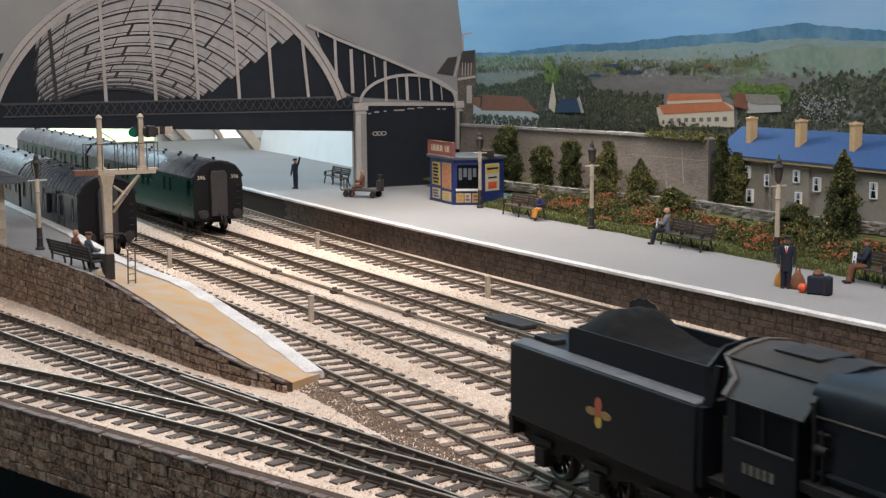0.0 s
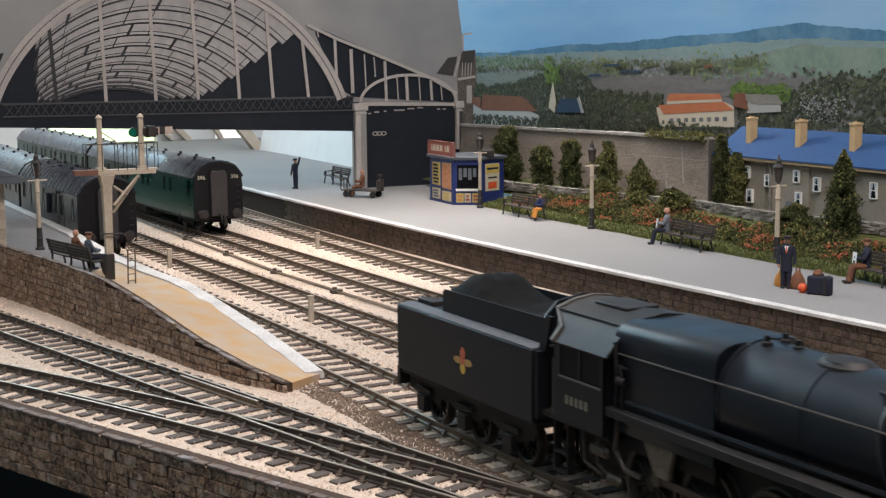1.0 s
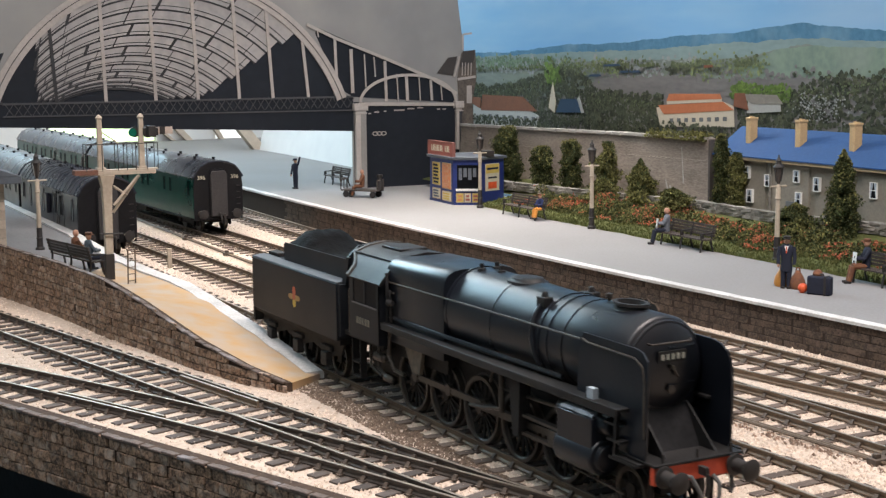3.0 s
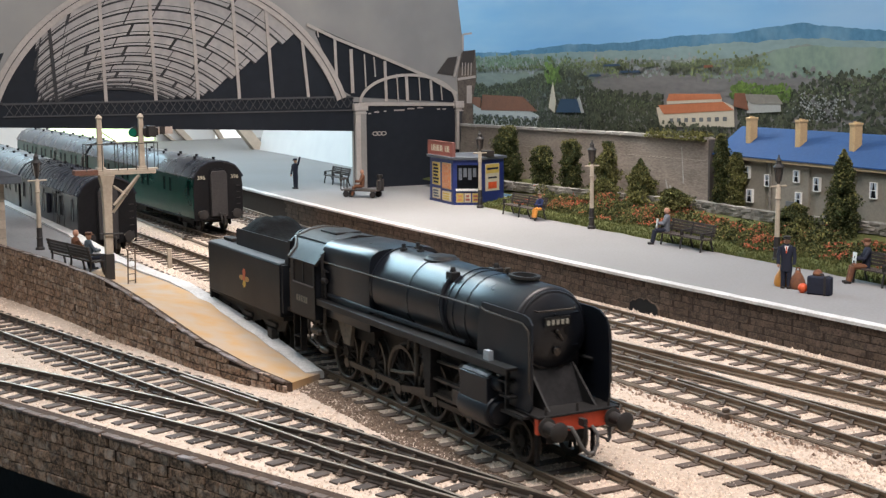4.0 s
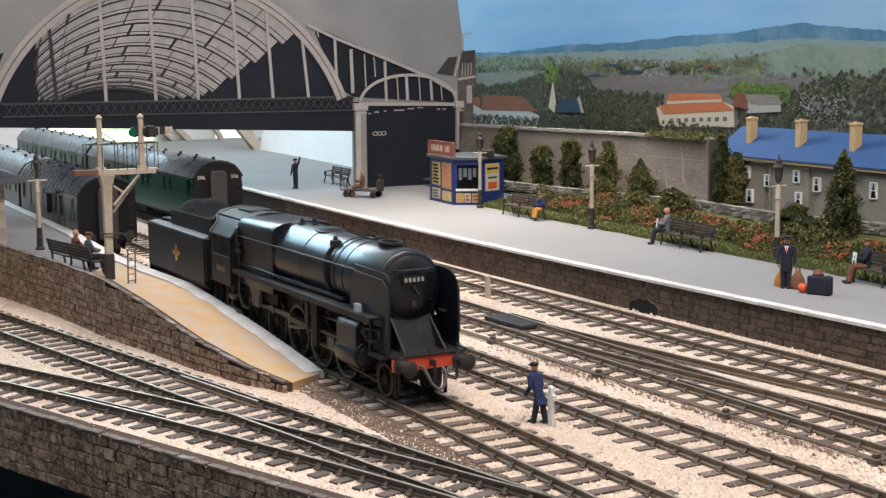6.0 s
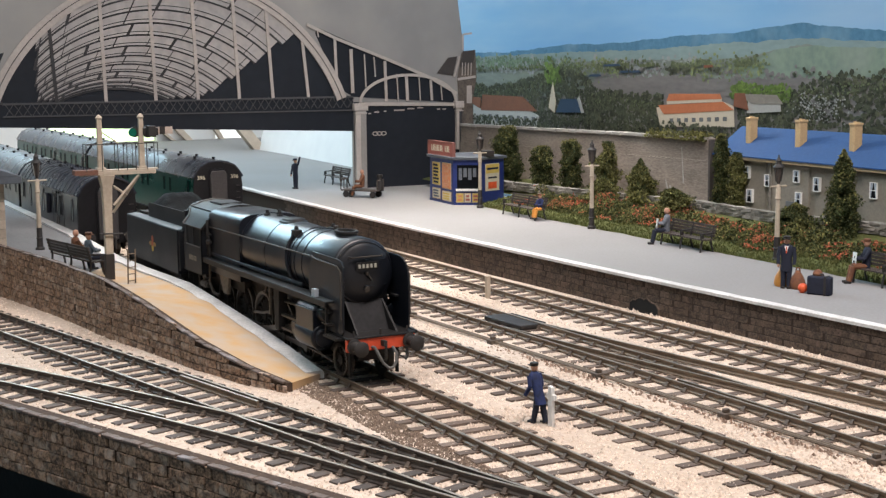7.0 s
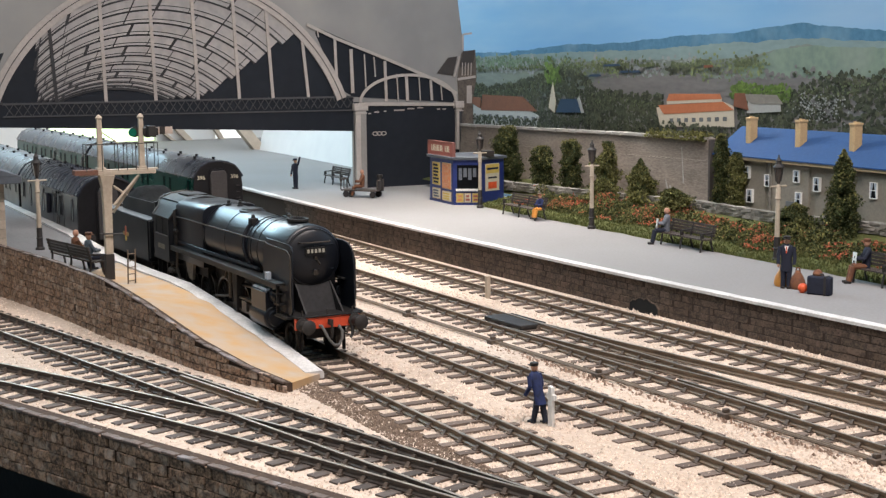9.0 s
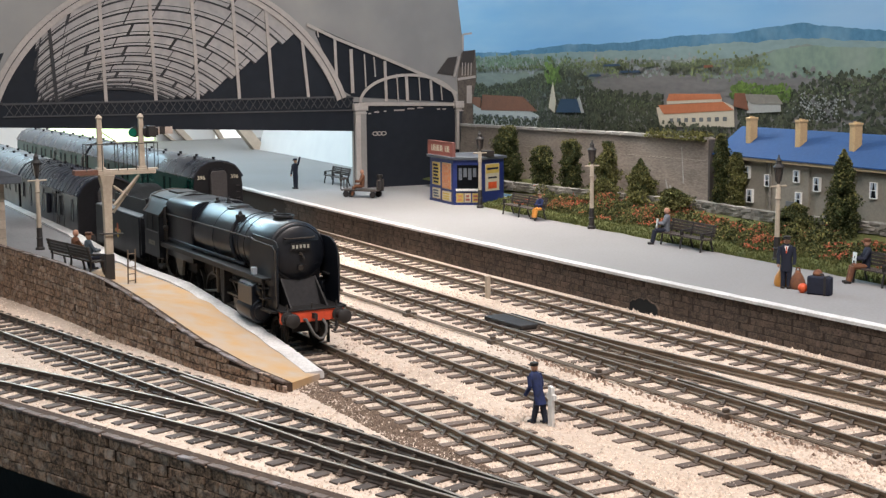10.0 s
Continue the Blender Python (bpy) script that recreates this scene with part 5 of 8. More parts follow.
    for s_ in (-1, 1):
        for nm, dx, dz, rx_, rz_, mt in (("emblem_top", 0, 2.0, 1.5, 1.8, M_ER), ("emblem_foot", 0, -2.2, 1.5, 1.7, M_EY), ("emblem_side", -3.0, -0.2, 2.4, 1.05, M_EG), ("emblem_side", 3.0, -0.2, 2.4, 1.05, M_EG), ("emblem_centre", 0, 0, 1.4, 1.2, M_ER)):
            y = s_ * (17.25 + (0.06 if nm == "emblem_centre" else 0))
            pts = [(rx_ * math.cos(a), rz_ * math.sin(a)) for a in np.linspace(0, 6.283, 15)[:-1]]
            part(nm, Shape().prism(pts, min(y, y + s_ * 0.1), max(y, y + s_ * 0.1), "y", Matrix.Translation((-214.5 + dx, 0, 26.2 + dz))), mt, tn, smooth=0)
    # wheels
    spoked_wheel("pony_wheelset", 6.0, 10, M_STEEL, e, -19.0, 8.0, False)
    for x in (-49.4, -71.0, -92.6, -114.2, -135.8):
        spoked_wheel("driving_wheelset", 10.0, 15, M_STEEL, e, x, 8.0)
    for x in (-245, -219, -193):
        spoked_wheel("tender_wheelset", 6.6, 10, M_STEEL, e, x, 8.0, False)
    for s_ in (-1, 1):
        y = s_ * 10.2
        cr = Shape()
        xs = (-49.4, -71.0, -92.6, -114.2, -135.8)
        for a, b_ in zip(xs, xs[1:]):
            cr.box(b_, a, y - 0.45, y + 0.45, -0.9, 0.9)
        for x in xs:
            cr.rod((x, y - 0.7, 0), (x, y + 0.7, 0), 1.8, n=14)
        rod = part("coupling_rod", cr, M_STEEL, e, "oily steel coupling rod")
        cn = Shape().box(0, 43, s_ * 12.0 - 0.45, s_ * 12.0 + 0.45, -1.0, 1.0).rod((0, s_ * 11.4, 0), (0, s_ * 12.6, 0), 2.0, n=14).rod((43, s_ * 11.4, 0), (43, s_ * 12.6, 0), 1.5, n=12)
        con = part("connecting_rod", cn, M_STEEL, e, "oily steel connecting rod")
        xh = part("crosshead", Shape().box(-2.6, 2.6, s_ * 13.2 - 1.6, s_ * 13.2 + 1.4, -2.0, 2.0).rod((2, s_ * 13.2, 0), (16, s_ * 13.2, 0), 0.6, n=8), M_STEEL, e)
        RODS.append((rod, con, xh))
    return e


ENGINE = locomotive()


# ---- coaches ----
def coach(name, label, length, body_mat, ribs, number, at, rz, windows, vents):
    """Origin: the near end, at rail level, centre; the coach runs along -x."""
    c = thing(name, at[0], at[1], 0, rz, label, "railway coach", "coaches at the platforms")
    W, L = 16.9, length
    low, eave, top = 9.5, 37.0, 47.2
    prof = [(-W + 0.8, low), (-W, 16), (-W, 30), (-W + 0.4, eave), (W - 0.4, eave), (W, 30), (W, 16), (W - 0.8, low)]
    body = part("body", Shape().prism(prof, -L, 0, "x"), body_mat, c, bevel=0.3)
    endp = [(-W + 0.6, low - 1), (W - 0.6, low - 1), (W - 0.2, 16), (W - 0.2, 31), (W - 0.9, eave), (12.0, 43.5), (6.5, 46.0), (0, 46.8), (-6.5, 46.0), (-12.0, 43.5), (-W + 0.9, eave), (-W + 0.2, 31), (-W + 0.2, 16)]
    for x0, x1 in ((0.05, 0.7), (-L - 0.7, -L - 0.05)):
        part("end_panel", Shape().prism(endp, x0, x1, "x"), M_COACHBLACK, c, "black coach end")
    roof = [(-W - 0.5, eave - 0.5), (-15.2, 40.2), (-12.2, 43.9), (-6.8, 46.5), (0, top), (6.8, 46.5), (12.2, 43.9), (15.2, 40.2), (W + 0.5, eave - 0.5)]
    r = part("roof", Shape().loft([[(x, y, z) for y, z in roof] + [(x, y * 0.95, z - 0.8) for y, z in roof[::-1]] for x in (-L - 0.8, 0.9)]), M_ROOF, c, "grey ribbed roof" if ribs else "smooth grey roof", smooth=50)
    if ribs:
        x = -6.0
        while x > -L + 3:
            part("roof_rib", Shape().loft([[(xx, y * 1.005, z + 0.35) for y, z in roof] + [(xx, y, z - 0.1) for y, z in roof[::-1]] for xx in (x - 0.45, x + 0.45)]), M_ROOF, r, smooth=50)
            x -= 9.0
    x = -14.0
    k = 0
    while x > -L + 6:
        for y in ((-4.5,) if k % 2 else (2.5,)):
            part("roof_vent", Shape().lathe([(0.8, -0.6), (0.8, 0.9), (1.05, 1.0), (1.05, 1.7), (0.4, 1.9)], (x, y, 46.4 if abs(y) > 3 else 46.7), n=10), M_COACHBLACK, r, "small dark roof ventilator")
        x -= vents
        k += 1
    # gangway and end details
    gz = [(-5.6, 11), (5.6, 11), (5.6, 38), (4.2, 40.5), (-4.2, 40.5), (-5.6, 38)]
    g = part("gangway", Shape().prism(gz, 0.6, 3.2, "x"), material("gangway_grey" + number, (0.042, 0.038, 0.037), (0.028, 0.025, 0.025), 0.7, size=8, bump=0.15), c, "flat corridor connection cover", bevel=0.4)
    part("gangway_frame", Shape().prism([(y * 1.1, 11 + (z - 11) * 1.03) for y, z in gz], 0.6, 1.6, "x"), M_COACHBLACK, g)
    for y in (-11.3, 11.3):
        part("buffer", Shape().lathe([(2.0, 0.4), (1.5, 2.0), (1.4, 4.0), (3.0, 4.4), (3.0, 5.0), (0.2, 5.4)], (0, y, 12.6), "x", 18), M_IRON, c)
    if windows == "van":
        part("end_lamp", Shape().lathe([(2.4, 0.5), (2.4, 2.6), (0.3, 3.0)], (0, -12.0, 12.5), "x", 16), M_STEEL, c)
    st = Shape()
    for k in range(5):
        st.box(0.6, 1.4, 12.5, 15.0, 14 + 4 * k, 14.5 + 4 * k)
    part("end_steps", st, M_IRON, c)
    part("steam_hose", Shape().pipe([(0.8, 9.5, 13), (2.6, 9.8, 12.4), (3.4, 11.5, 10.4), (3.2, 13.2, 9.6), (2.4, 14.4, 11.0)], 0.7), M_PAPER if body_mat is M_MAROON else M_IRON, c)
    part("end_handrail", Shape().pipe([(1.2, 4, 45.8), (1.6, 8.5, 44.6), (1.6, 12.5, 42.6), (1.0, 14.5, 40.0)], 0.3, 6), M_IRON, c)
    part("coupling", Shape().box(0.6, 5, -0.8, 0.8, 11.4, 13).pipe([(5, 0, 12), (6.4, 0, 9), (6.0, 0, 6.6)], 0.6).pipe([(1, 3.5, 13), (3.5, 3.5, 12), (3.8, 3.0, 5.5)], 0.7), M_IRON, c)
    # sides: windows and doors
    if windows == "brake":
        for s_ in (-1, 1):
            y = s_ * (W + 0.05)
            for x, hw, z0, z1, pale in ((-12, 1.7, 21.5, 33.5, True), (-40, 2.2, 22, 33.5, False), (-54, 2.2, 22, 33.5, False), (-88, 1.7, 20.5, 33.5, True), (-126, 1.7, 20.5, 33.5, True), (-146, 2.2, 24, 33.5, False)):
                w = part("window", Shape().box(x - hw, x + hw, min(y, y - s_ * 0.5), max(y, y + s_ * 0.06), z0, z1), M_PALEPANE if pale else M_GLASS, c, "pane coloured pale for daylight through the coach" if pale else "dark coach window")
                fr = Shape()
                for a in ((x - hw - 0.5, x - hw, z0 - 0.5, z1 + 0.5), (x + hw, x + hw + 0.5, z0 - 0.5, z1 + 0.5), (x - hw, x + hw, z0 - 0.5, z0), (x - hw, x + hw, z1, z1 + 0.5)):
                    fr.box(a[0], a[1], min(y, y + s_ * 0.25), max(y, y + s_ * 0.25), a[2], a[3])
                part("window_frame", fr, body_mat, w)
            part("lookout", Shape().prism([(-76, 20.5), (-69, 20.5), (-69, 32.5), (-76, 32.5)], *sorted((s_ * W, s_ * (W + 2.2))), "y"), body_mat, c, "guard's projecting lookout", bevel=0.6)
            for x in (-33.5, -47, -61):
                part("door_gap", Shape().box(x - 0.2, x + 0.2, min(y, y + s_ * 0.08), max(y, y + s_ * 0.08), 11.5, 35), M_COACHBLACK, c)
            for x in (-44.5, -50):
                part("door_rail", Shape().rod((x, s_ * (W + 0.6), 16), (x, s_ * (W + 0.6), 21.5), 0.3, n=6), M_STEEL, c, "door handrail")
                part("door_hinge", Shape().box(x - 0.8, x + 0.8, *sorted((y, y + s_ * 0.7)), 34.2, 35.6), M_COACHBLACK, c)
    x = -9.0 if windows != "brake" else -L
    i = 0
    while x > -L + 12:
        for s_ in (-1, 1):
            y = s_ * (W + 0.05)
            w = part("window", Shape().box(x - 2.4, x + 2.4, min(y, y - s_ * 0.5), max(y, y + s_ * 0.06), 24.5, 33.5), M_GLASS, c, "dark coach window")
            fr = Shape()
            for a in ((x - 2.9, x - 2.4, 24, 34), (x + 2.4, x + 2.9, 24, 34), (x - 2.4, x + 2.4, 24, 24.5), (x - 2.4, x + 2.4, 33.5, 34)):
                fr.box(a[0], a[1], min(y, y + s_ * 0.12), max(y, y + s_ * 0.12), a[2], a[3])
            part("window_frame", fr, body_mat, w)
        x -= (15.0 if i % 2 else 22.0) if windows != "van" else (13.0 if i % 2 else 38.0)
        i += 1
    # underframe
    part("solebar", Shape().box(-L + 1, -1, -14.5, -13.5, 8.2, 11.0).box(-L + 1, -1, 13.5, 14.5, 8.2, 11.0), M_FRAME, c)
    part("footboard", Shape().box(-L + 6, -6, -17.0, -14.6, 8.6, 9.2).box(-L + 6, -6, 14.6, 17.0, 8.6, 9.2), M_FRAME, c)
    part("truss_rods", Shape().pipe([(-50, -11, 8.4), (-L * 0.4, -11, 4.2), (-L * 0.6, -11, 4.2), (-L + 50, -11, 8.4)], 0.5).pipe([(-50, 11, 8.4), (-L * 0.4, 11, 4.2), (-L * 0.6, 11, 4.2), (-L + 50, 11, 8.4)], 0.5).box(-L * 0.5 - 14, -L * 0.5 + 10, -12, -7, 3.5, 8), M_FRAME, c)
    for bx in (-28.0, -L + 28.0):
        bo = part("bogie", Shape().box(bx - 20, bx + 20, -11.5, -10.6, 4.0, 8.2).box(bx - 20, bx + 20, 10.6, 11.5, 4.0, 8.2).box(bx - 3, bx + 3, -11, 11, 5, 8), M_FRAME, c, "dark bogie")
        for ax in (bx - 14, bx + 14):
            w = Shape().rod((ax, -8, 6.0), (ax, 8, 6.0), 0.9, n=8)
            for s_ in (-1, 1):
                w.rod((ax, s_ * 7.0, 6.0), (ax, s_ * 9.2, 6.0), 6.0, n=24)
            part("wheelset", w, M_STEEL, bo)
            part("axlebox", Shape().box(ax - 2, ax + 2, -13, -11, 4.2, 8).box(ax - 2, ax + 2, 11, 13, 4.2, 8), M_FRAME, bo)
    if number == "van":
        for y0 in (-11.4, 11.4):
            letters("number", "396", 3.6, M_PAPER, c, mpose(0.8, y0, 36.2) @ pose(0, 0, 0, 90, 0, 90))
    return c


def coach_on(line, x, *args, **kw):
    mid = x - kw["length"] / 2
    return coach(at=(x, line(x)), rz=math.degrees(math.atan2(line(x) - line(x - kw["length"]), kw["length"])), **kw)


coach_on(LINE_C, -791.0, name="railway_coach", label="dull maroon coach with ribbed grey roof", length=158.0, body_mat=M_MAROON, ribs=True, number="", windows="brake", vents=16.0)
coach_on(LINE_C, -956.0, name="railway_coach", label="dull maroon coach coupled behind, smooth grey roof", length=250.0, body_mat=M_MAROON, ribs=False, number="_b", windows="plain", vents=22.0)
coach_on(LINE_E, -874.0, name="railway_coach", label="dark green coach with pale number at its black end", length=262.0, body_mat=M_GREEN, ribs=False, number="van", windows="van", vents=17.0)
coach_on(LINE_E, -1144.0, name="railway_coach", label="dark green coach coupled behind under the screen", length=262.0, body_mat=M_GREEN, ribs=False, number="_d", windows="plain", vents=17.0)


# ---- what moves: the engine backs away, its wheels and rods turn ----
RUN = [(0.0, -64.0), (0.5, -98.4), (1.0, -132.0), (1.5, -165.3), (2.0, -198.0), (2.5, -229.0), (3.0, -257.6), (3.5, -284.2), (4.0, -309.0), (4.5, -333.2), (5.0, -355.0), (5.5, -375.9),
       (6.0, -395.4), (6.5, -413.6), (7.0, -431.2), (7.5, -449.4), (8.0, -462.0), (8.5, -468.2), (9.0, -476.6), (9.5, -483.2), (10.0, -491.4)]


def run_x(t):
    ts, xs = [a for a, b in RUN], [b for a, b in RUN]
    i = min(max(0, int(t / 0.5)), len(RUN) - 2)
    f = (t - ts[i]) / 0.5
    m = [(xs[min(k + 1, len(xs) - 1)] - xs[max(k - 1, 0)]) / (min(k + 1, len(xs) - 1) - max(k - 1, 0)) for k in (i, i + 1)]
    return (2 * f ** 3 - 3 * f * f + 1) * xs[i] + (f ** 3 - 2 * f * f + f) * m[0] + (3 * f * f - 2 * f ** 3) * xs[i + 1] + (f ** 3 - f * f) * m[1]


def motions():
    steps = [i / 10 for i in range(101)]
    rows = []
    for t in steps:
        x = run_x(t)
        xa, xb = x - 30, x - 225
        a = math.atan2(LINE_C(xa) - LINE_C(xb), xa - xb)
        y = LINE_C(xa) + 30 * math.sin(a)
        rows.append((t, mpose(x, y, 0, 0, 0, math.degrees(a))))
    walk(ENGINE, rows)
    for ob, r, x in WHEELS:
        walk(ob, [(t, mpose(x, 0, r, 0, math.degrees((run_x(t) - run_x(0)) / r), 0)) for t in steps])
    for k, (rod, con, xh) in enumerate(RODS):
        r1, r2, r3 = [], [], []
        for t in steps:
            a = (run_x(t) - run_x(0)) / 10.0
            px, pz = 5.0 * math.cos(a), -5.0 * math.sin(a)
            r1.append((t, mpose(px, 0, 10 + pz)))
            bx, bz = -92.6 + px, 10 + pz
            dz = 13.4 - bz
            cx = bx + math.sqrt(43.0 ** 2 - dz ** 2)
            r2.append((t, mpose(bx, 0, bz, 0, -math.degrees(math.atan2(dz, cx - bx)), 0)))
            r3.append((t, mpose(cx, 0, 13.4)))
        walk(rod, r1)
        walk(con, r2)
        walk(xh, r3)




# ---- garden behind the platform ----
GY0, GY1, GZ1 = 435.0, 506.0, 25.0


def garden_z(y):
    return PLAT_Z + 0.2 + max(0.0, min(1.0, (y - GY0) / (GY1 - GY0))) * (GZ1 - PLAT_Z)


def garden():
    s = Shape()
    nx, ny = 150, 18
    v = []
    for i in range(nx + 1):
        x = -975 + 780 * i / nx
        for j in range(ny + 1):
            edge = 435 + 2.0 * noise.noise((x * 0.05, 0, 0)) + 1.2 * noise.noise((x * 0.25, 5, 0))
            y0 = edge if x > -826 else 466 + 2 * noise.noise((x * 0.05, 0, 0))
            y = y0 + (512 - y0) * j / ny
            v.append((x, y, garden_z(y) + (0.9 * noise.noise((x * 0.08, y * 0.08, 2)) if j else -0.1)))
    s.add(v, [(i * (ny + 1) + j, (i + 1) * (ny + 1) + j, (i + 1) * (ny + 1) + j + 1, i * (ny + 1) + j + 1) for i in range(nx) for j in range(ny)])
    solo("lawn", s, M_GRASS, "green grass bank sloping up behind the platform", "grass", kind="structure")
    g = Shape()
    r = random.Random(21)
    for i in range(9000):
        x = -826 + 420 * r.random()
        y = 435 + 2.0 * noise.noise((x * 0.05, 0, 0)) + 26 * r.random() ** 1.5
        z = garden_z(y)
        a, h = r.random() * 6.28, r.uniform(0.8, 2.0)
        dx, dy = math.cos(a) * 0.35, math.sin(a) * 0.35
        g.add([(x - dx, y - dy, z), (x + dx, y + dy, z), (x + r.uniform(-0.6, 0.6), y + r.uniform(-0.6, 0.6), z + h)], [(0, 1, 2)])
    solo("grass_blades", g, M_GRASS, "tufts of short green grass", "grass", kind="stuff", smooth=0)


garden()


def leaf_cloud(n, inside, size, seed):
    """n small pointed leaves, each two bent faces, at points given by inside(r)."""
    r = random.Random(seed)
    s = Shape()
    for i in range(n):
        p = Vector(inside(r))
        q = Euler((r.uniform(-1.2, 1.2), r.uniform(-1.2, 1.2), r.uniform(0, 6.28))).to_matrix()
        k = size * r.uniform(0.5, 1.4)
        pts = [(-k, 0, 0), (0, -k * 0.5, 0.3 * k), (k * r.uniform(0.8, 1.3), 0, 0), (0, k * 0.5, 0.3 * k)]
        s.add([tuple(p + q @ Vector(c)) for c in pts], [(0, 1, 2), (0, 2, 3)])
    return s


def shrub(x, y, w, h, seed, mat, shape="column", label="", z=None):
    w *= 1.05
    t = thing("shrub", x, y, garden_z(y) if z is None else z, 0, label, "shrub", "garden shrubs")
    part("trunk", Shape().rod((0, 0, -1), (0.4, 0, h * 0.6), 1.2, 0.4, n=7), M_BENCH, t)

    def inside(r):
        u = r.random()
        if shape == "cone":
            rad = w * (1 - u ** 1.7) ** 0.8
        elif shape == "bush":
            rad = w * math.sqrt(max(0, 1 - (u * 1.02) ** 2.2))
        else:
            rad = w * (0.92 if u < 0.62 else math.sqrt(max(0.0, 1 - ((u - 0.62) / 0.42) ** 2)) * 0.92)
        a = r.random() * 6.283
        rad *= 0.74 + 0.85 * noise.noise((math.cos(a) * 1.3 + seed, math.sin(a) * 1.5, u * 4)) + 0.5 * noise.noise((math.cos(a) * 4 + seed, math.sin(a) * 4, u * 11))
        k = r.random() ** 0.35 * (1.0 if r.random() < 0.85 else r.uniform(1.0, 1.22))
        return (rad * k * math.cos(a), rad * k * math.sin(a) * 0.8, h * u)
    n = int(1500 + 24 * w * h)
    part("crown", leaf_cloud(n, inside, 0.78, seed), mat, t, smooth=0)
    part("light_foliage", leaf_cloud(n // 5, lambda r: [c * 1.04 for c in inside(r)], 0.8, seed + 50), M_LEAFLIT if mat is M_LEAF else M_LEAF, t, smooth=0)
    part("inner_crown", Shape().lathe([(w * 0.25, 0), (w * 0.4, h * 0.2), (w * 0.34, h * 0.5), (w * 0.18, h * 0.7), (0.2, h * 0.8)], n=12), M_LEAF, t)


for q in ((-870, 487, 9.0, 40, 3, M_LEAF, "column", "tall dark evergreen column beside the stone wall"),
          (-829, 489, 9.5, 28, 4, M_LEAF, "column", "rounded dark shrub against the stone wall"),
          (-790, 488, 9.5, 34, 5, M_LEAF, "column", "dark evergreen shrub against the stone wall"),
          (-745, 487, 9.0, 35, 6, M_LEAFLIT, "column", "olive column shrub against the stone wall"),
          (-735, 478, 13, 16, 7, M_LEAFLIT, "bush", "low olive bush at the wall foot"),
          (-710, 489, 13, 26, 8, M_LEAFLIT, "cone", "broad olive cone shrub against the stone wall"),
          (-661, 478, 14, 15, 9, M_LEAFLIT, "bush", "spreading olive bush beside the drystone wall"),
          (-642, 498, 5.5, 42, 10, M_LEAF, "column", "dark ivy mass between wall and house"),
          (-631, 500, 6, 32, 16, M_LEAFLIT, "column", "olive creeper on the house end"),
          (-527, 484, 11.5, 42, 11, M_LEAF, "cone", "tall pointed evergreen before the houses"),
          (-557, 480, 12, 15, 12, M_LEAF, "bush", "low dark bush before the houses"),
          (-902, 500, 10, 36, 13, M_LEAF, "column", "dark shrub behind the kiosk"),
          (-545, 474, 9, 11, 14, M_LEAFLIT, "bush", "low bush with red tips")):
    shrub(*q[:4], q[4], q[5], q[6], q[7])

# flower bed
_r = random.Random(33)


def bed(r):
    x = -800 + 370 * r.random()
    t = r.random()
    y = 449 + 28 * t + 6 * noise.noise((x * 0.03, 1, 4))
    hump = 2.6 + 11.0 * max(0, noise.noise((x * 0.04, y * 0.05, 7))) + 5.0 * noise.noise((x * 0.13, y * 0.13, 3)) - 3.0 * (1 - t) ** 2
    return (x, y, garden_z(y) + max(0.2, hump) * r.random() ** 0.5)


solo("flower_bed_foliage", leaf_cloud(21000, bed, 0.75, 41), M_LEAFLIT, "tangled olive green foliage of the flower bed", "plants", kind="stuff", smooth=0)
solo("flower_bed_dark_foliage", leaf_cloud(15000, bed, 0.8, 42), M_LEAF, "dark green foliage of the flower bed", "plants", kind="stuff", smooth=0)


def blooms(r):
    while True:
        p = bed(r)
        if noise.noise((p[0] * 0.05, p[1] * 0.08, 12)) > 0.1 or r.random() < 0.03:
            return (p[0], p[1] - 0.5, p[2] + 1.2)


solo("flower_blooms", leaf_cloud(2300, blooms, 0.75, 43), M_FLOWER, "orange-red flowers scattered in drifts", "flowers", kind="stuff", smooth=0)

# low drystone wall in two lengths
dw = thing("garden_wall", label="low grey drystone garden wall among the plants", category="wall", kind="structure")
LOW = [(-846, 470, 25.5), (-790, 478, 25.5), (-712, 488, 26.5), (-650, 492, 27.5), (-585, 490, 27.5), (-515, 496, 28.5), (-440, 500, 29)]
for (xa, ya, za), (xb, yb, zb) in zip(LOW, LOW[1:]):
    n = max(1, int(math.hypot(xb - xa, yb - ya) / 7))
    an = math.degrees(math.atan2(yb - ya, xb - xa))
    for i in range(n):
        f = i / n
        for k in range(3):
            l = _r.uniform(5.5, 8.5)
            me = bpy.data.meshes.get("stone_%d" % (i % 5))
            if not me:
                h = 1.9
                sh = Shape().box(-3.8, 3.8, -2.2, 2.2, -0.9, 0.9)
                sh.v = [(a + _r.uniform(-0.4, 0.4), b + _r.uniform(-0.5, 0.5), c + _r.uniform(-0.25, 0.25)) for a, b, c in sh.v]
                me = sh.mesh("stone_%d" % (i % 5), M_DRYSTONE, 60)
            z = za + (zb - za) * f - 1.9 * k
            piece("stone", me, dw, mpose(xa + (xb - xa) * f + (3.5 if k % 2 else 0), ya + (yb - ya) * f, z, 0, _r.uniform(-3, 3), an + _r.uniform(-4, 4)))

# ---- high printed stone wall with coping ----
sw = thing("stone_wall", label="high grey-brown printed stone wall with pale coping", category="wall", kind="structure")


def wall_top(x):
    return 64.0 + (x + 657) * 0.0135


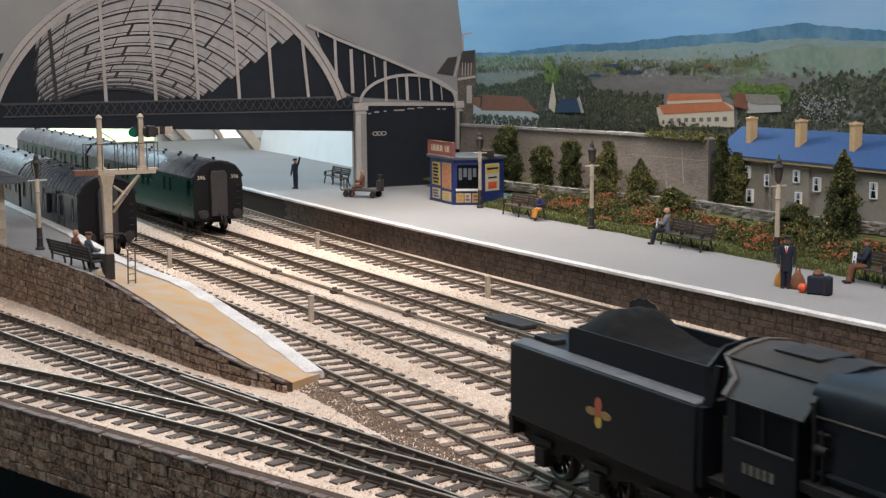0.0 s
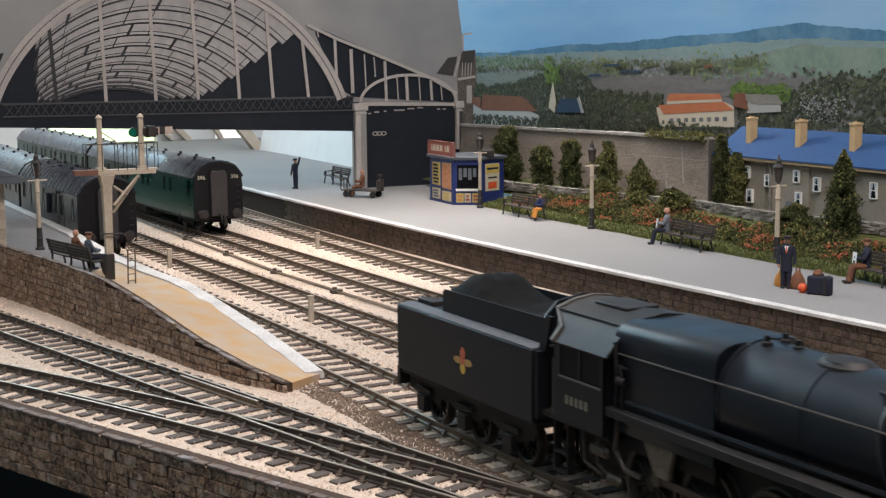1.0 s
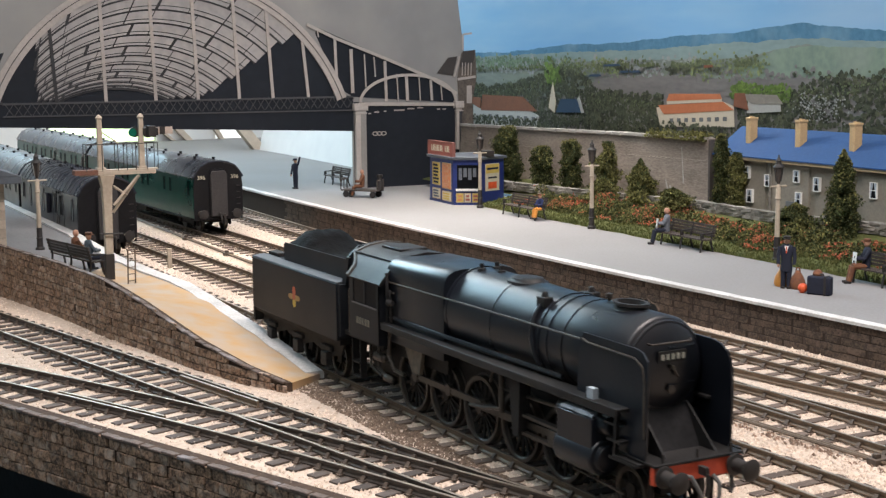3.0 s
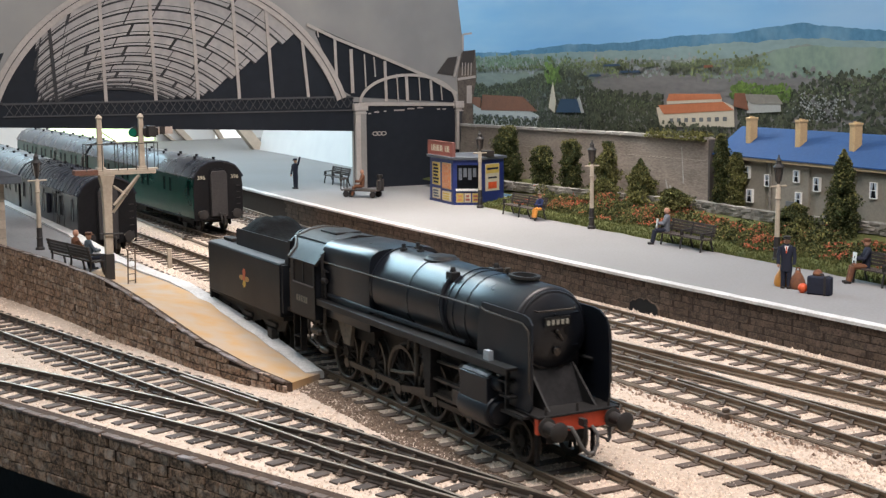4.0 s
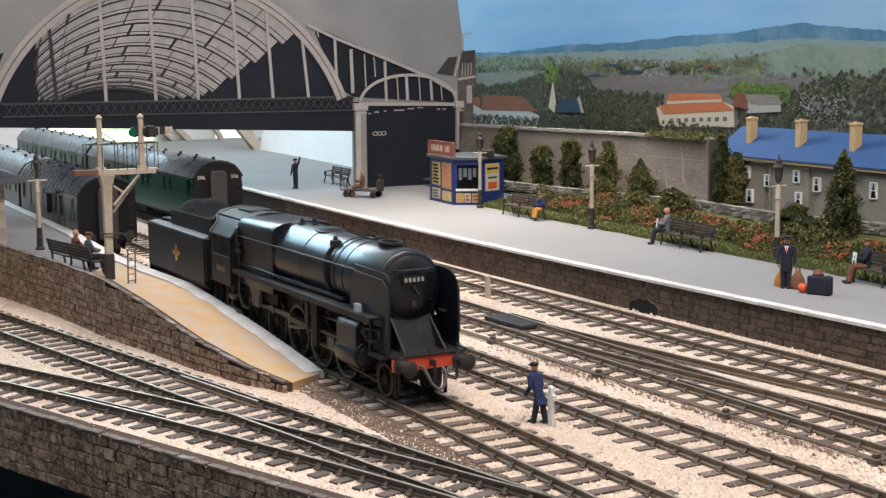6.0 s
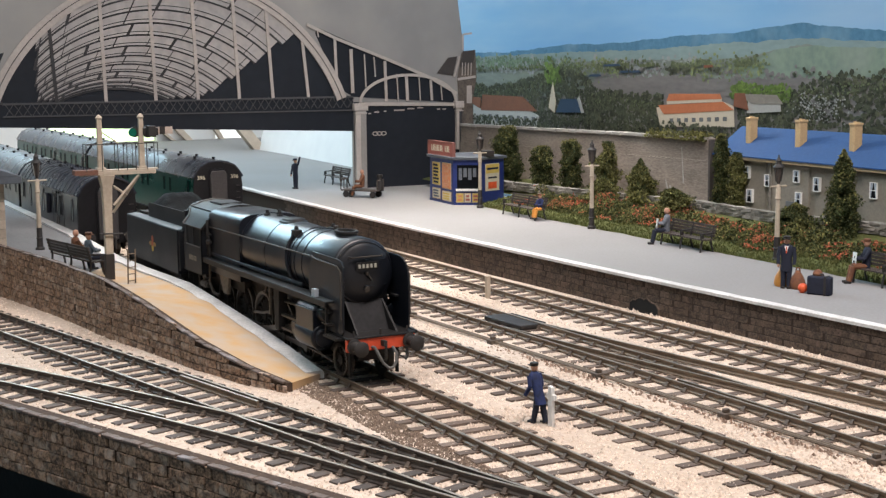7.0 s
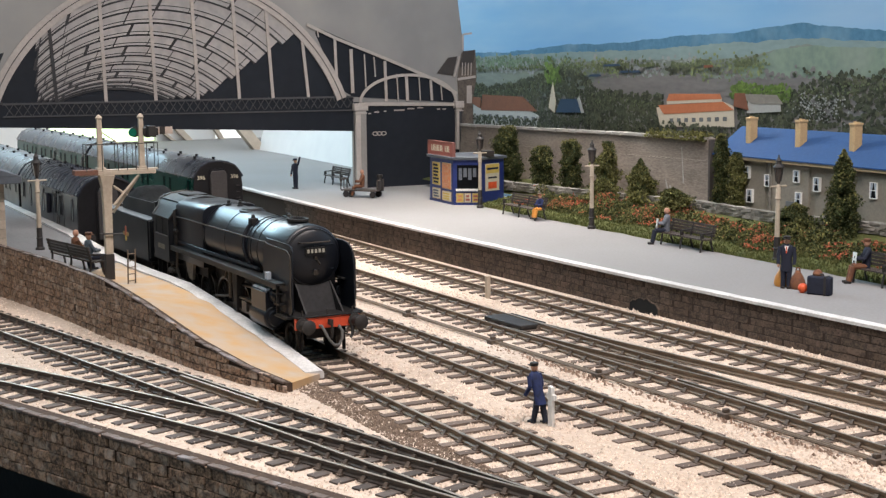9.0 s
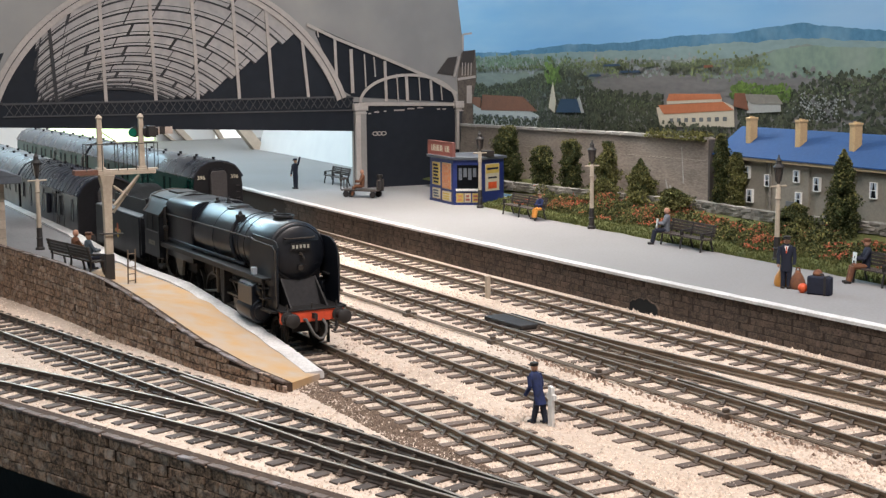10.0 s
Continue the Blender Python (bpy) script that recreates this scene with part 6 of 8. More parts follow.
s = Shape().loft([[(x, 501, 18), (x, 501, wall_top(x)), (x, 506, wall_top(x)), (x, 506, 18)] for x in (-975, -900, -800, -700, -656)])
part("wall_panel", s, M_CARDWALL, sw, smooth=0)
for (x0, x1) in ((-975, -813), (-812.4, -657.5)):
    s = Shape().loft([[(x, 500.4, 18), (x, 500.4, wall_top(x) - 13), (x, 501.2, wall_top(x) - 13), (x, 501.2, 18)] for x in (x0, x1)])
    part("lower_panel", s, M_CARDWALL, sw, smooth=0)
part("end_post", Shape().box(-657.4, -655.4, 500.0, 507, 18, 63.6), material("dark_wall_end", (0.07, 0.06, 0.055), None, 0.85, size=6), sw, bevel=0.3)
cm = [Shape().box(-4.4, 4.4, -1.4, 4.5, -0.9, 0.8).mesh("coping_stone", material("pale_coping%d" % k, (0.36 + 0.04 * k, 0.34 + 0.03 * k, 0.31 + 0.03 * k), None, 0.85, size=6, fine=1, bump=0.5), 0) for k in range(2)]
x = -970.0
while x < -658:
    piece("coping_stone", cm[int(x) % 2], sw, mpose(x, 501, wall_top(x) + _r.uniform(-0.2, 0.3), 0, _r.uniform(-2, 2), _r.uniform(-2, 2)))
    x += 9.0
solo("wall_ivy", leaf_cloud(1500, lambda r: (-660 - 60 * r.random() ** 1.6, 501 + r.gauss(0, 2), wall_top(-680) - 1 + 5.5 * r.random() ** 2 * (0.4 + 0.6 * r.random())), 1.1, 77), M_LEAFLIT, "ragged ivy trailing along the wall top", "ivy", kind="stuff", smooth=0)
# pale run-down streaks
for x, z0, z1, w in ((-684, 58, 36, 0.5), (-696, 34, 26, 1.5), (-700, 37, 30, 1.0)):
    part("lime_streak", Shape().add([(x, 500.3, z0), (x + w, 500.3, z0), (x + w * 1.5 + 2.5, 500.3, z1), (x + 2.0, 500.3, z1)], [(0, 1, 2, 3)]), material("lime_white_%d" % int(-x), (0.42, 0.40, 0.37), (0.3, 0.28, 0.26), 0.9, size=2, bump=0), sw)


# ---- terrace of low-relief houses ----
def terrace():
    h = thing("terraced_houses", label="grey rendered terrace with blue roof and tan chimneys", category="house")
    part("wall", Shape().box(-652, -400, 506, 524, 16, 53.2), M_HOUSE, h, "grey cement-rendered front", smooth=0)
    for x0, x1, y in ((-652, -612, 505.2), (-606, -576, 504.6), (-571, -543, 505.3), (-536, -500, 504.4), (-494, -400, 505.2)):
        part("front_panel", Shape().box(x0, x1, y, 506.2, 16, 52.6 if y < 505 else 53.0), M_HOUSE, h, smooth=0)
    part("fascia", Shape().box(-654, -398, 501.6, 507, 53.2, 55.6), M_FASCIA, h, "tan eaves board", bevel=0.2)
    part("roof", Shape().add([(-655, 501, 55.6), (-397, 501, 55.6), (-397, 524, 70.6), (-657, 524, 70.6), (-655, 501, 54.9), (-397, 501, 54.9), (-397, 526, 70.0), (-657, 526, 70.0)],
                             [(0, 1, 2, 3), (7, 6, 5, 4), (0, 4, 5, 1), (3, 2, 6, 7), (0, 3, 7, 4), (1, 5, 6, 2)]), M_BLUEROOF, h, "bright blue painted roof", smooth=0)
    for x in (-635, -593, -551, -506, -463):
        m = Matrix.Translation((x, 513.5, 62)) @ pose(0, 0, 0, 0, 0, 0)
        c = part("chimney", Shape().box(-2.0, 2.0, -2.6, 2.6, -3, 14.5, m).box(-2.3, 2.3, -2.9, 2.9, 13.4, 14.8, m), M_CHIMNEY, h, "tan chimney stack", bevel=0.2)
        part("pots", Shape().rod((x - 1, 513.5, 76), (x - 1, 513.5, 77.5), 0.8, n=8).rod((x + 1.2, 513.5, 75), (x + 1.2, 513.5, 77.3), 0.8, n=8), M_CHIMNEY, c)
    thin = 0.32
    for x, z, w, k in ((-627, 46.4, 5.4, 7.4), (-624, 33.2, 5.6, 8.0), (-609, 43, 4.6, 7.0), (-585, 47, 5.2, 7.0), (-583, 34.8, 5.2, 8.0), (-569, 43.8, 5.2, 8.0), (-527, 44, 5.6, 9.0), (-548, 33, 5.2, 8), (-508, 36, 5.6, 8.5), (-480, 45, 5.6, 8.5), (-450, 45, 5.6, 8.5)):
        w, k = w * 0.8, k * 0.84
        wn = part("window", Shape().box(x - w / 2, x + w / 2, 503.9, 504.3, z - k / 2, z + k / 2), M_GLASS, h)
        f = Shape()
        for a in ((x - w / 2 - thin, x - w / 2, z - k / 2 - thin, z + k / 2 + thin), (x + w / 2, x + w / 2 + thin, z - k / 2 - thin, z + k / 2 + thin), (x - w / 2, x + w / 2, z + k / 2, z + k / 2 + thin), (x - w / 2, x + w / 2, z - k / 2 - 0.5, z - k / 2), (x - w / 2, x + w / 2, z - 0.15, z + 0.15)):
            f.box(a[0], a[1], 503.5, 506.1, a[2], a[3])
        part("window_frame", f, M_WHITE, wn, "white window frame", smooth=0)
        part("curtain", Shape().add([(x - w / 2, 503.8, z + k / 2), (x - 0.2, 503.8, z + k / 2), (x - w / 2 + 0.5, 503.8, z - k / 2), (x - w / 2, 503.8, z - k / 2)], [(0, 1, 2, 3)]).add([(x + w / 2, 503.8, z + k / 2), (x + 0.2, 503.8, z + k / 2), (x + w / 2 - 0.5, 503.8, z - k / 2), (x + w / 2, 503.8, z - k / 2)], [(0, 3, 2, 1)]), material("net_curtain_%d" % int(-x), (0.42, 0.48, 0.55), None, 0.8, size=3, bump=0), wn)
    d = part("door", Shape().box(-593, -586, 503.8, 506.1, 18, 33), material("grey_door", (0.13, 0.14, 0.15), None, 0.6, size=5), h, "grey front door")
    part("downpipe", Shape().rod((-606.5, 504, 18), (-606.5, 504, 53), 0.6, n=8), M_DRYSTONE, h)


terrace()

# ---- painted landscape on the back board ----
BY = 560.0
M_PSKY = material("painted_sky", (0.24, 0.41, 0.57), (0.165, 0.345, 0.56), 0.8, size=160, fine=40, bump=0, spec=0.15, stretch=(0.4, 1, 2.2), stain=(0.42, 0.49, 0.55), stain_amount=0.7)
M_PHILL = material("painted_blue_hills", (0.085, 0.20, 0.30), (0.055, 0.14, 0.22), 0.8, size=14, fine=3, bump=0, spec=0.15, stain=(0.18, 0.30, 0.38), stain_amount=0.6)
M_PPLAIN = material("painted_grey_green_land", (0.20, 0.225, 0.195), (0.135, 0.155, 0.14), 0.8, size=30, fine=5, bump=0, spec=0.15, stretch=(0.5, 1, 2.0), stain=(0.17, 0.22, 0.11), stain_amount=0.5)
M_PHAZE = material("painted_haze", (0.21, 0.28, 0.275), (0.165, 0.225, 0.225), 0.8, size=24, fine=4, bump=0, spec=0.15, stretch=(0.6, 1, 1.6))
M_PTREE = material("painted_trees", (0.075, 0.080, 0.048), (0.035, 0.042, 0.030), 0.8, size=5, fine=1.2, bump=0, spec=0.15, piece=0.55)
M_PTREEG = material("painted_bright_trees", (0.13, 0.19, 0.045), (0.07, 0.12, 0.03), 0.8, size=5, fine=1.2, bump=0, spec=0.15, piece=0.45)
M_PMAUVE = material("painted_mauve_field", (0.19, 0.18, 0.172), (0.14, 0.135, 0.132), 0.8, size=20, fine=3, bump=0, spec=0.15, stretch=(0.4, 1, 1.5))
solo("backdrop_board", Shape().box(-1300, -150, BY, BY + 6, -10, 420), M_PSKY, "back board painted with blue sky", "backdrop", kind="structure", smooth=0)
land = thing("painted_landscape", label="painted hills, woods and cottages on the back board", category="painting")


def painted_band(name, top, z0, mat, off, rough, seed, label=""):
    """A flat band of paint below a wavering outline given by (x, z) knots."""
    s = Shape()
    xs = np.arange(-1290, -160, 3.0)
    tops = np.interp(xs, [a for a, b in top], [b for a, b in top])
    v = []
    for x, t in zip(xs, tops):
        v += [(x, BY - off, z0), (x, BY - off, t + rough * noise.noise((x * 0.05, seed, 0)) + rough * 0.6 * noise.noise((x * 0.22, seed, 3)))]
    s.add(v, [(2 * i, 2 * i + 2, 2 * i + 3, 2 * i + 1) for i in range(len(xs) - 1)])
    return part(name, s, mat, land, label, smooth=0)


painted_band("far_ridge", [(-1300, 112), (-1089, 116), (-1003, 116), (-915, 121), (-838, 121.5), (-771, 125), (-711, 126), (-679, 129), (-648, 130.5), (-610, 127), (-580, 124.5), (-400, 122)], 60, M_PHILL, 0.4, 1.2, 1, "blue wooded ridge")
painted_band("haze_slope", [(-1300, 108), (-1074, 112), (-915, 115.5), (-817, 116), (-711, 120), (-648, 121.5), (-580, 119), (-400, 117)], 55, M_PHAZE, 0.7, 1.4, 2, "hazy slopes")
painted_band("plain", [(-1300, 106), (-1074, 107), (-915, 108), (-817, 109), (-711, 110), (-640, 118), (-600, 113), (-400, 108)], 50, M_PPLAIN, 1.0, 2.0, 3, "green-grey plain")
painted_band("mauve_field", [(-1300, 80), (-915, 82), (-860, 96), (-780, 98), (-700, 97), (-600, 99), (-400, 98)], 45, M_PMAUVE, 1.3, 1.6, 4, "mauve-grey fields")


def dabs(name, n, pick, size, mat, off, seed, label=""):
    """Brush dabs: small flat uneven blobs of paint."""
    r = random.Random(seed)
    s = Shape()
    for i in range(n):
        x, z, k = pick(r)
        k *= size * r.uniform(0.6, 1.3)
        y = BY - off - 0.25 * r.random()
        pts = [(x + k * 1.2 * math.cos(a) * r.uniform(0.6, 1.1), y, z + k * math.sin(a) * r.uniform(0.6, 1.1)) for a in (0, 0.9, 1.8, 2.7, 3.6, 4.5, 5.4)]
        s.add(pts, [tuple(range(7))])
    ob = part(name, s, mat, land, label, smooth=0)
    tagged(ob, kind="stuff")


def wood(x0, x1, zb, knots):
    def pick(r):
        x = x0 + (x1 - x0) * r.random()
        top = float(np.interp(x, [a for a, b in knots], [b for a, b in knots])) + 2.5 * noise.noise((x * 0.12, 8, 0))
        return x, zb + (top - zb) * r.random() ** 0.8, 1.0
    return pick


dabs("left_wood", 2600, wood(-1070, -860, 60, [(-1070, 92), (-1030, 88), (-990, 92), (-960, 97), (-915, 104), (-885, 98), (-860, 86)]), 1.5, M_PTREE, 1.6, 1, "dark painted woods")
dabs("middle_wood", 1500, wood(-880, -785, 58, [(-880, 84), (-850, 88), (-820, 86), (-790, 86)]), 1.4, M_PTREE, 1.6, 2, "dark painted woods")
dabs("right_wood", 2600, wood(-705, -420, 60, [(-705, 88), (-680, 90), (-655, 90), (-640, 96), (-612, 102), (-590, 100), (-570, 104), (-420, 104)]), 1.6, M_PTREE, 1.6, 3, "dark painted woods")
dabs("foreground_scrub", 1200, wood(-1070, -640, 56, [(-1070, 64), (-960, 63), (-900, 66), (-790, 68), (-700, 66), (-640, 72)]), 1.2, M_PTREE, 2.4, 4, "scrub above the wall")
dabs("bright_trees", 320, wood(-712, -655, 84, [(-712, 92), (-700, 96), (-680, 93), (-655, 95)]), 1.3, M_PTREEG, 1.9, 5, "bright green painted trees")
dabs("bright_tree", 60, lambda r: (-931 + r.gauss(0, 6), 99 + r.gauss(0, 4), 1), 2.2, M_PTREEG, 1.9, 6)
dabs("olive_trees", 420, lambda r: (r.choice((-905, -860, -846, -742, -700)) + r.gauss(0, 12), 104 + r.gauss(0, 4), 1), 1.2, material("painted_olive", (0.19, 0.22, 0.10), (0.13, 0.16, 0.08), 0.8, size=5, bump=0, piece=0.3, spec=0.15), 1.5, 7)
dabs("hedges", 90, lambda r: (r.choice((-1050, -838, -830, -778, -765, -770, -732, -640)) + r.gauss(0, 6), 104 + r.gauss(0, 1.2) - 1.5, 0.8), 1.6, M_PTREE, 1.8, 8)
dabs("far_green_fields", 420, lambda r: (-1000 + r.gauss(0, 50), 108 + r.gauss(0, 2.2), 1), 1.4, material("painted_sage", (0.15, 0.20, 0.13), (0.11, 0.16, 0.11), 0.8, size=6, bump=0, piece=0.3, spec=0.15), 1.2, 9)
dabs("pale_blossom", 200, lambda r: (-628 + r.gauss(0, 13), 82 + r.gauss(0, 4), 0.6), 0.9, material("painted_pale_blossom", (0.30, 0.31, 0.29), None, 0.8, size=3, bump=0, piece=0.3), 2.6, 10)
M_PMIST = material("painted_mist", (0.27, 0.285, 0.28), (0.21, 0.225, 0.225), 0.8, size=16, fine=3, bump=0, spec=0.15, piece=0.04)
M_PSAGE = material("painted_sage_slope", (0.20, 0.26, 0.20), (0.15, 0.20, 0.165), 0.8, size=16, fine=4, bump=0, spec=0.15, stain=(0.24, 0.27, 0.24), stain_amount=0.6)
M_PCLUMP = material("painted_mid_trees", (0.125, 0.145, 0.075), (0.08, 0.10, 0.055), 0.8, size=4, fine=1.2, bump=0, spec=0.15, piece=0.35)
dabs("mist_streaks", 420, lambda r: (-1080 + 330 * r.random(), 105 + 3 * r.gauss(0, 1), 1.0), 1.8, M_PMIST, 1.1, 21, "soft grey mist over the plain")
painted_band("sage_slope", [(-1300, 60), (-745, 92), (-715, 103), (-690, 111), (-650, 117.5), (-610, 116), (-500, 113), (-400, 112)], 55, M_PSAGE, 1.12, 1.6, 22, "smooth sage green hillside")
dabs("mauve_streaks", 700, lambda r: (-870 + 250 * r.random(), 93 + 4.0 * r.gauss(0, 1), 1.0), 1.8, M_PMAUVE, 1.45, 23, "mauve-grey ploughed land")
dabs("plain_trees", 520, lambda r: (lambda c: (c[0] + r.gauss(0, c[2]), c[1] + abs(r.gauss(0, 2.2)), 1.0))(r.choice(((-1040, 101, 14), (-985, 102, 16), (-948, 103, 12), (-905, 103, 10), (-862, 103, 8), (-836, 104, 7), (-800, 105, 9), (-765, 104, 8), (-742, 106, 6), (-700, 106, 9)))), 1.2, M_PCLUMP, 1.65, 24, "olive trees dotted over the plain")
dabs("wood_lights", 700, lambda r: (lambda x: (x, float(np.interp(x, [-1070, -1030, -960, -915, -880, -850, -790, -705, -640, -612, -570, -420], [88, 86, 92, 98, 84, 84, 82, 86, 92, 97, 99, 99])) - 3 + r.gauss(0, 3.5), 0.8))(r.choice((-1070 + 285 * r.random(), -705 + 260 * r.random()))), 1.0, M_PCLUMP, 1.9, 25, "lighter dabs on the tree tops")
M_PWALL = material("painted_cream_wall", (0.52, 0.46, 0.36), (0.45, 0.40, 0.31), 0.8, size=12, fine=2, bump=0, spec=0.15)
M_PWHITE = material("painted_grey_white_wall", (0.38, 0.38, 0.36), (0.32, 0.32, 0.30), 0.8, size=12, fine=2, bump=0, spec=0.15)
M_PTILE = material("painted_orange_tiles", (0.46, 0.16, 0.075), (0.38, 0.13, 0.06), 0.8, size=8, fine=1.5, bump=0, spec=0.15)
M_PTILED = material("painted_brown_tiles", (0.20, 0.085, 0.05), (0.15, 0.065, 0.04), 0.8, size=8, fine=1.5, bump=0, spec=0.15)
M_PSLATE = material("painted_slate", (0.035, 0.065, 0.11), None, 0.8, size=8, bump=0, spec=0.15)
M_PWIN = material("painted_window", (0.14, 0.145, 0.15), None, 0.8, size=4, bump=0, spec=0.15)


def paint(name, pts, mat, off, parent=land):
    return part(name, Shape().prism(pts[::-1], BY - off - 0.2, BY - off, "y"), mat, parent, smooth=0)


paint("cottage_wall", [(-1062, 54), (-952, 57), (-951, 66), (-967, 70), (-1048, 69), (-1062, 72)], M_PWHITE, 2.0)
paint("cottage_roof", [(-1048, 67.6), (-953, 69.5), (-976, 80.4), (-1045, 80.8)], M_PTILED, 2.2)
paint("cottage_roof", [(-1068, 79), (-1048, 78), (-1049, 69), (-1064, 73)], M_PTILED, 2.2)
for k in range(7):
    paint("cottage_window", [(-1034 + 12 * k, 59), (-1029 + 12 * k, 59), (-1029 + 12 * k, 65), (-1034 + 12 * k, 65)], M_PWIN, 2.2)
paint("church_spire", [(-936, 73), (-927, 69), (-925, 78), (-930, 93), (-934, 80)], M_PWALL, 2.0)
paint("church_roof", [(-925, 69.5), (-887, 70.4), (-892, 80.5), (-918, 80)], M_PSLATE, 2.2)
paint("church_gable", [(-888, 70.2), (-884, 70.4), (-891, 83), (-894, 80.6)], M_PWHITE, 2.3)
paint("farm_wall", [(-787, 64), (-707, 67), (-708, 80), (-720, 83), (-792, 77)], M_PWALL, 2.0)
paint("farm_lower_roof", [(-783, 72.6), (-707.5, 77.6), (-718.6, 82.6), (-789.5, 78.6)], M_PTILE, 2.2)
paint("farm_upper_wall", [(-779.5, 79.5), (-720, 82.8), (-720, 85), (-779.5, 82)], M_PWALL, 2.2)
paint("farm_upper_roof", [(-780, 81.6), (-720, 84.4), (-722, 87.6), (-777, 86.6)], M_PTILE, 2.3)
for k in range(8):
    x, z = -774 + 8.2 * k, 68.6 + 0.42 * k
    paint("farm_window", [(x - 2, z - 1.2), (x + 2, z - 1.1), (x + 2, z + 1.6), (x - 2, z + 1.5)], M_PWIN, 2.2)
paint("grey_house_wall", [(-695, 76), (-663, 78), (-664, 84), (-694, 84)], M_PWHITE, 2.0)
paint("grey_house_roof", [(-690, 82), (-661, 82.5), (-667, 88), (-705, 88)], material("painted_stone_roof", (0.22, 0.20, 0.17), None, 0.8, size=6, bump=0), 2.2)
paint("grey_house_gable", [(-708, 80), (-693, 78), (-697, 88.5), (-707, 88.5)], M_PTILED, 2.3)
for x, z, w in ((-848, 105.5, 24), (-825, 101, 28), (-870, 98, 18)):
    paint("distant_roof", [(x - w / 2, z - 0.8), (x + w / 2, z - 0.4), (x + w / 2 - 3, z + 1.2), (x - w / 2 + 2, z + 0.8)], M_PSLATE, 1.8)
paint("distant_roof", [(-762 + 22, 104), (-730, 104.5), (-731, 106), (-740, 105.8)], M_PTILED, 1.8)


# ---- crossover from the second through road towards the platform road ----
_gx = [-520, -490, -463, -414, -368, -331, -290, -200]
_go = [-0.3, 1.5, 4.0, 11.3, 17.2, 21.5, 27.0, 38.0]
_gc = np.polyfit(_gx, _go, 3)
LINE_G = lambda x: LINE_E(x) + float(np.polyval(_gc, x))
tg = thing("railway_track", label="diverging rails of a crossover turnout", category="railway track", kind="structure")
rail_pair(tg, LINE_G, -505, -180)
for i in range(24):
    x = -300 + 10 * i
    piece("sleeper", SLEEPER, tg, mpose(x, LINE_G(x) + 6, -2.52, 0, 0, heading(LINE_G, x)))
rail_pair(TB, LINE_B, -478, -428, offs=(6.4,), name="check_rail")
rail_pair(TB, LINE_A, -478, -428, offs=(-6.4,), name="check_rail")
rail_pair(tg, LINE_E, -390, -330, offs=(-6.0,), name="check_rail")

# point motor cover
pm = thing("point_motor_cover", -516, 291, -2.4, 4, "flat black cover plate between the rails", "cover plate")
part("lid", Shape().box(-15, 14, -6.5, 6.5, 0, 2.0), M_IRON, pm, bevel=0.4)
part("hinge", Shape().rod((-13, 6.6, 1.8), (13, 6.6, 1.8), 0.4, n=6), M_FRAME, pm)

# signal wire and rodding run between the middle roads
rod = thing("point_rodding", label="rusty brown rodding run on the ballast", category="rodding")
RL = [(-1100, 246), (-869, 247), (-706, 249), (-557, 259), (-415, 268.5), (-348, 273.5), (-287, 279), (-150, 290)]
part("rod", Shape().pipe([(x, y, -2.0) for x, y in RL], 0.55, 6), M_RAILSIDE, rod)
part("rod", Shape().pipe([(x, y + 2.2, -2.2) for x, y in RL], 0.4, 6), M_RAILSIDE, rod)
for x in (-869, -787, -706, -632, -557, -486, -415, -348, -287):
    y = np.interp(x, [a for a, b in RL], [b for a, b in RL])
    part("roller_stool", Shape().box(x - 2, x + 2, y - 2, y + 3.6, -3.2, -1.2).box(x - 0.8, x + 0.8, y - 1, y + 1, -1.2, 0.1), M_CHAIR, rod, bevel=0.2)
rr = random.Random(6)
gr = Shape()
for i in range(500):
    x = -480 + 260 * rr.random()
    y = float(np.interp(x, [a for a, b in RL], [b for a, b in RL])) - 3 + rr.gauss(0, 1.6)
    k = rr.uniform(0.4, 1.1)
    gr.add([(x - k, y, -3.1), (x + k, y - k * 0.5, -3.1), (x + k * 0.3, y + k, -3.1), (x, y, -3.1 + k)], [(0, 1, 3), (1, 2, 3), (2, 0, 3)])
solo("brown_debris", gr, material("brown_grit", (0.30, 0.20, 0.14), (0.17, 0.11, 0.08), 0.95, size=4, piece=0.3), "brown grit along the rodding", "debris", kind="stuff", smooth=0)


lump = Shape()
for i in range(150):
    x = -545 + 150 * rr.random()
    y = PLAT(x) - 1.5 - 5 * rr.random() ** 2
    k = rr.uniform(0.4, 1.3)
    a = rr.random() * 6.28
    lump.add([(x + k * math.cos(a + q), y + k * math.sin(a + q), -3.2) for q in (0, 2.1, 4.2)] + [(x, y, -3.1 + k * 1.2)], [(0, 1, 3), (1, 2, 3), (2, 0, 3)])
solo("loose_chippings", lump, M_STONES, "pale loose chippings along the platform foot", "ballast", kind="stuff", smooth=0)


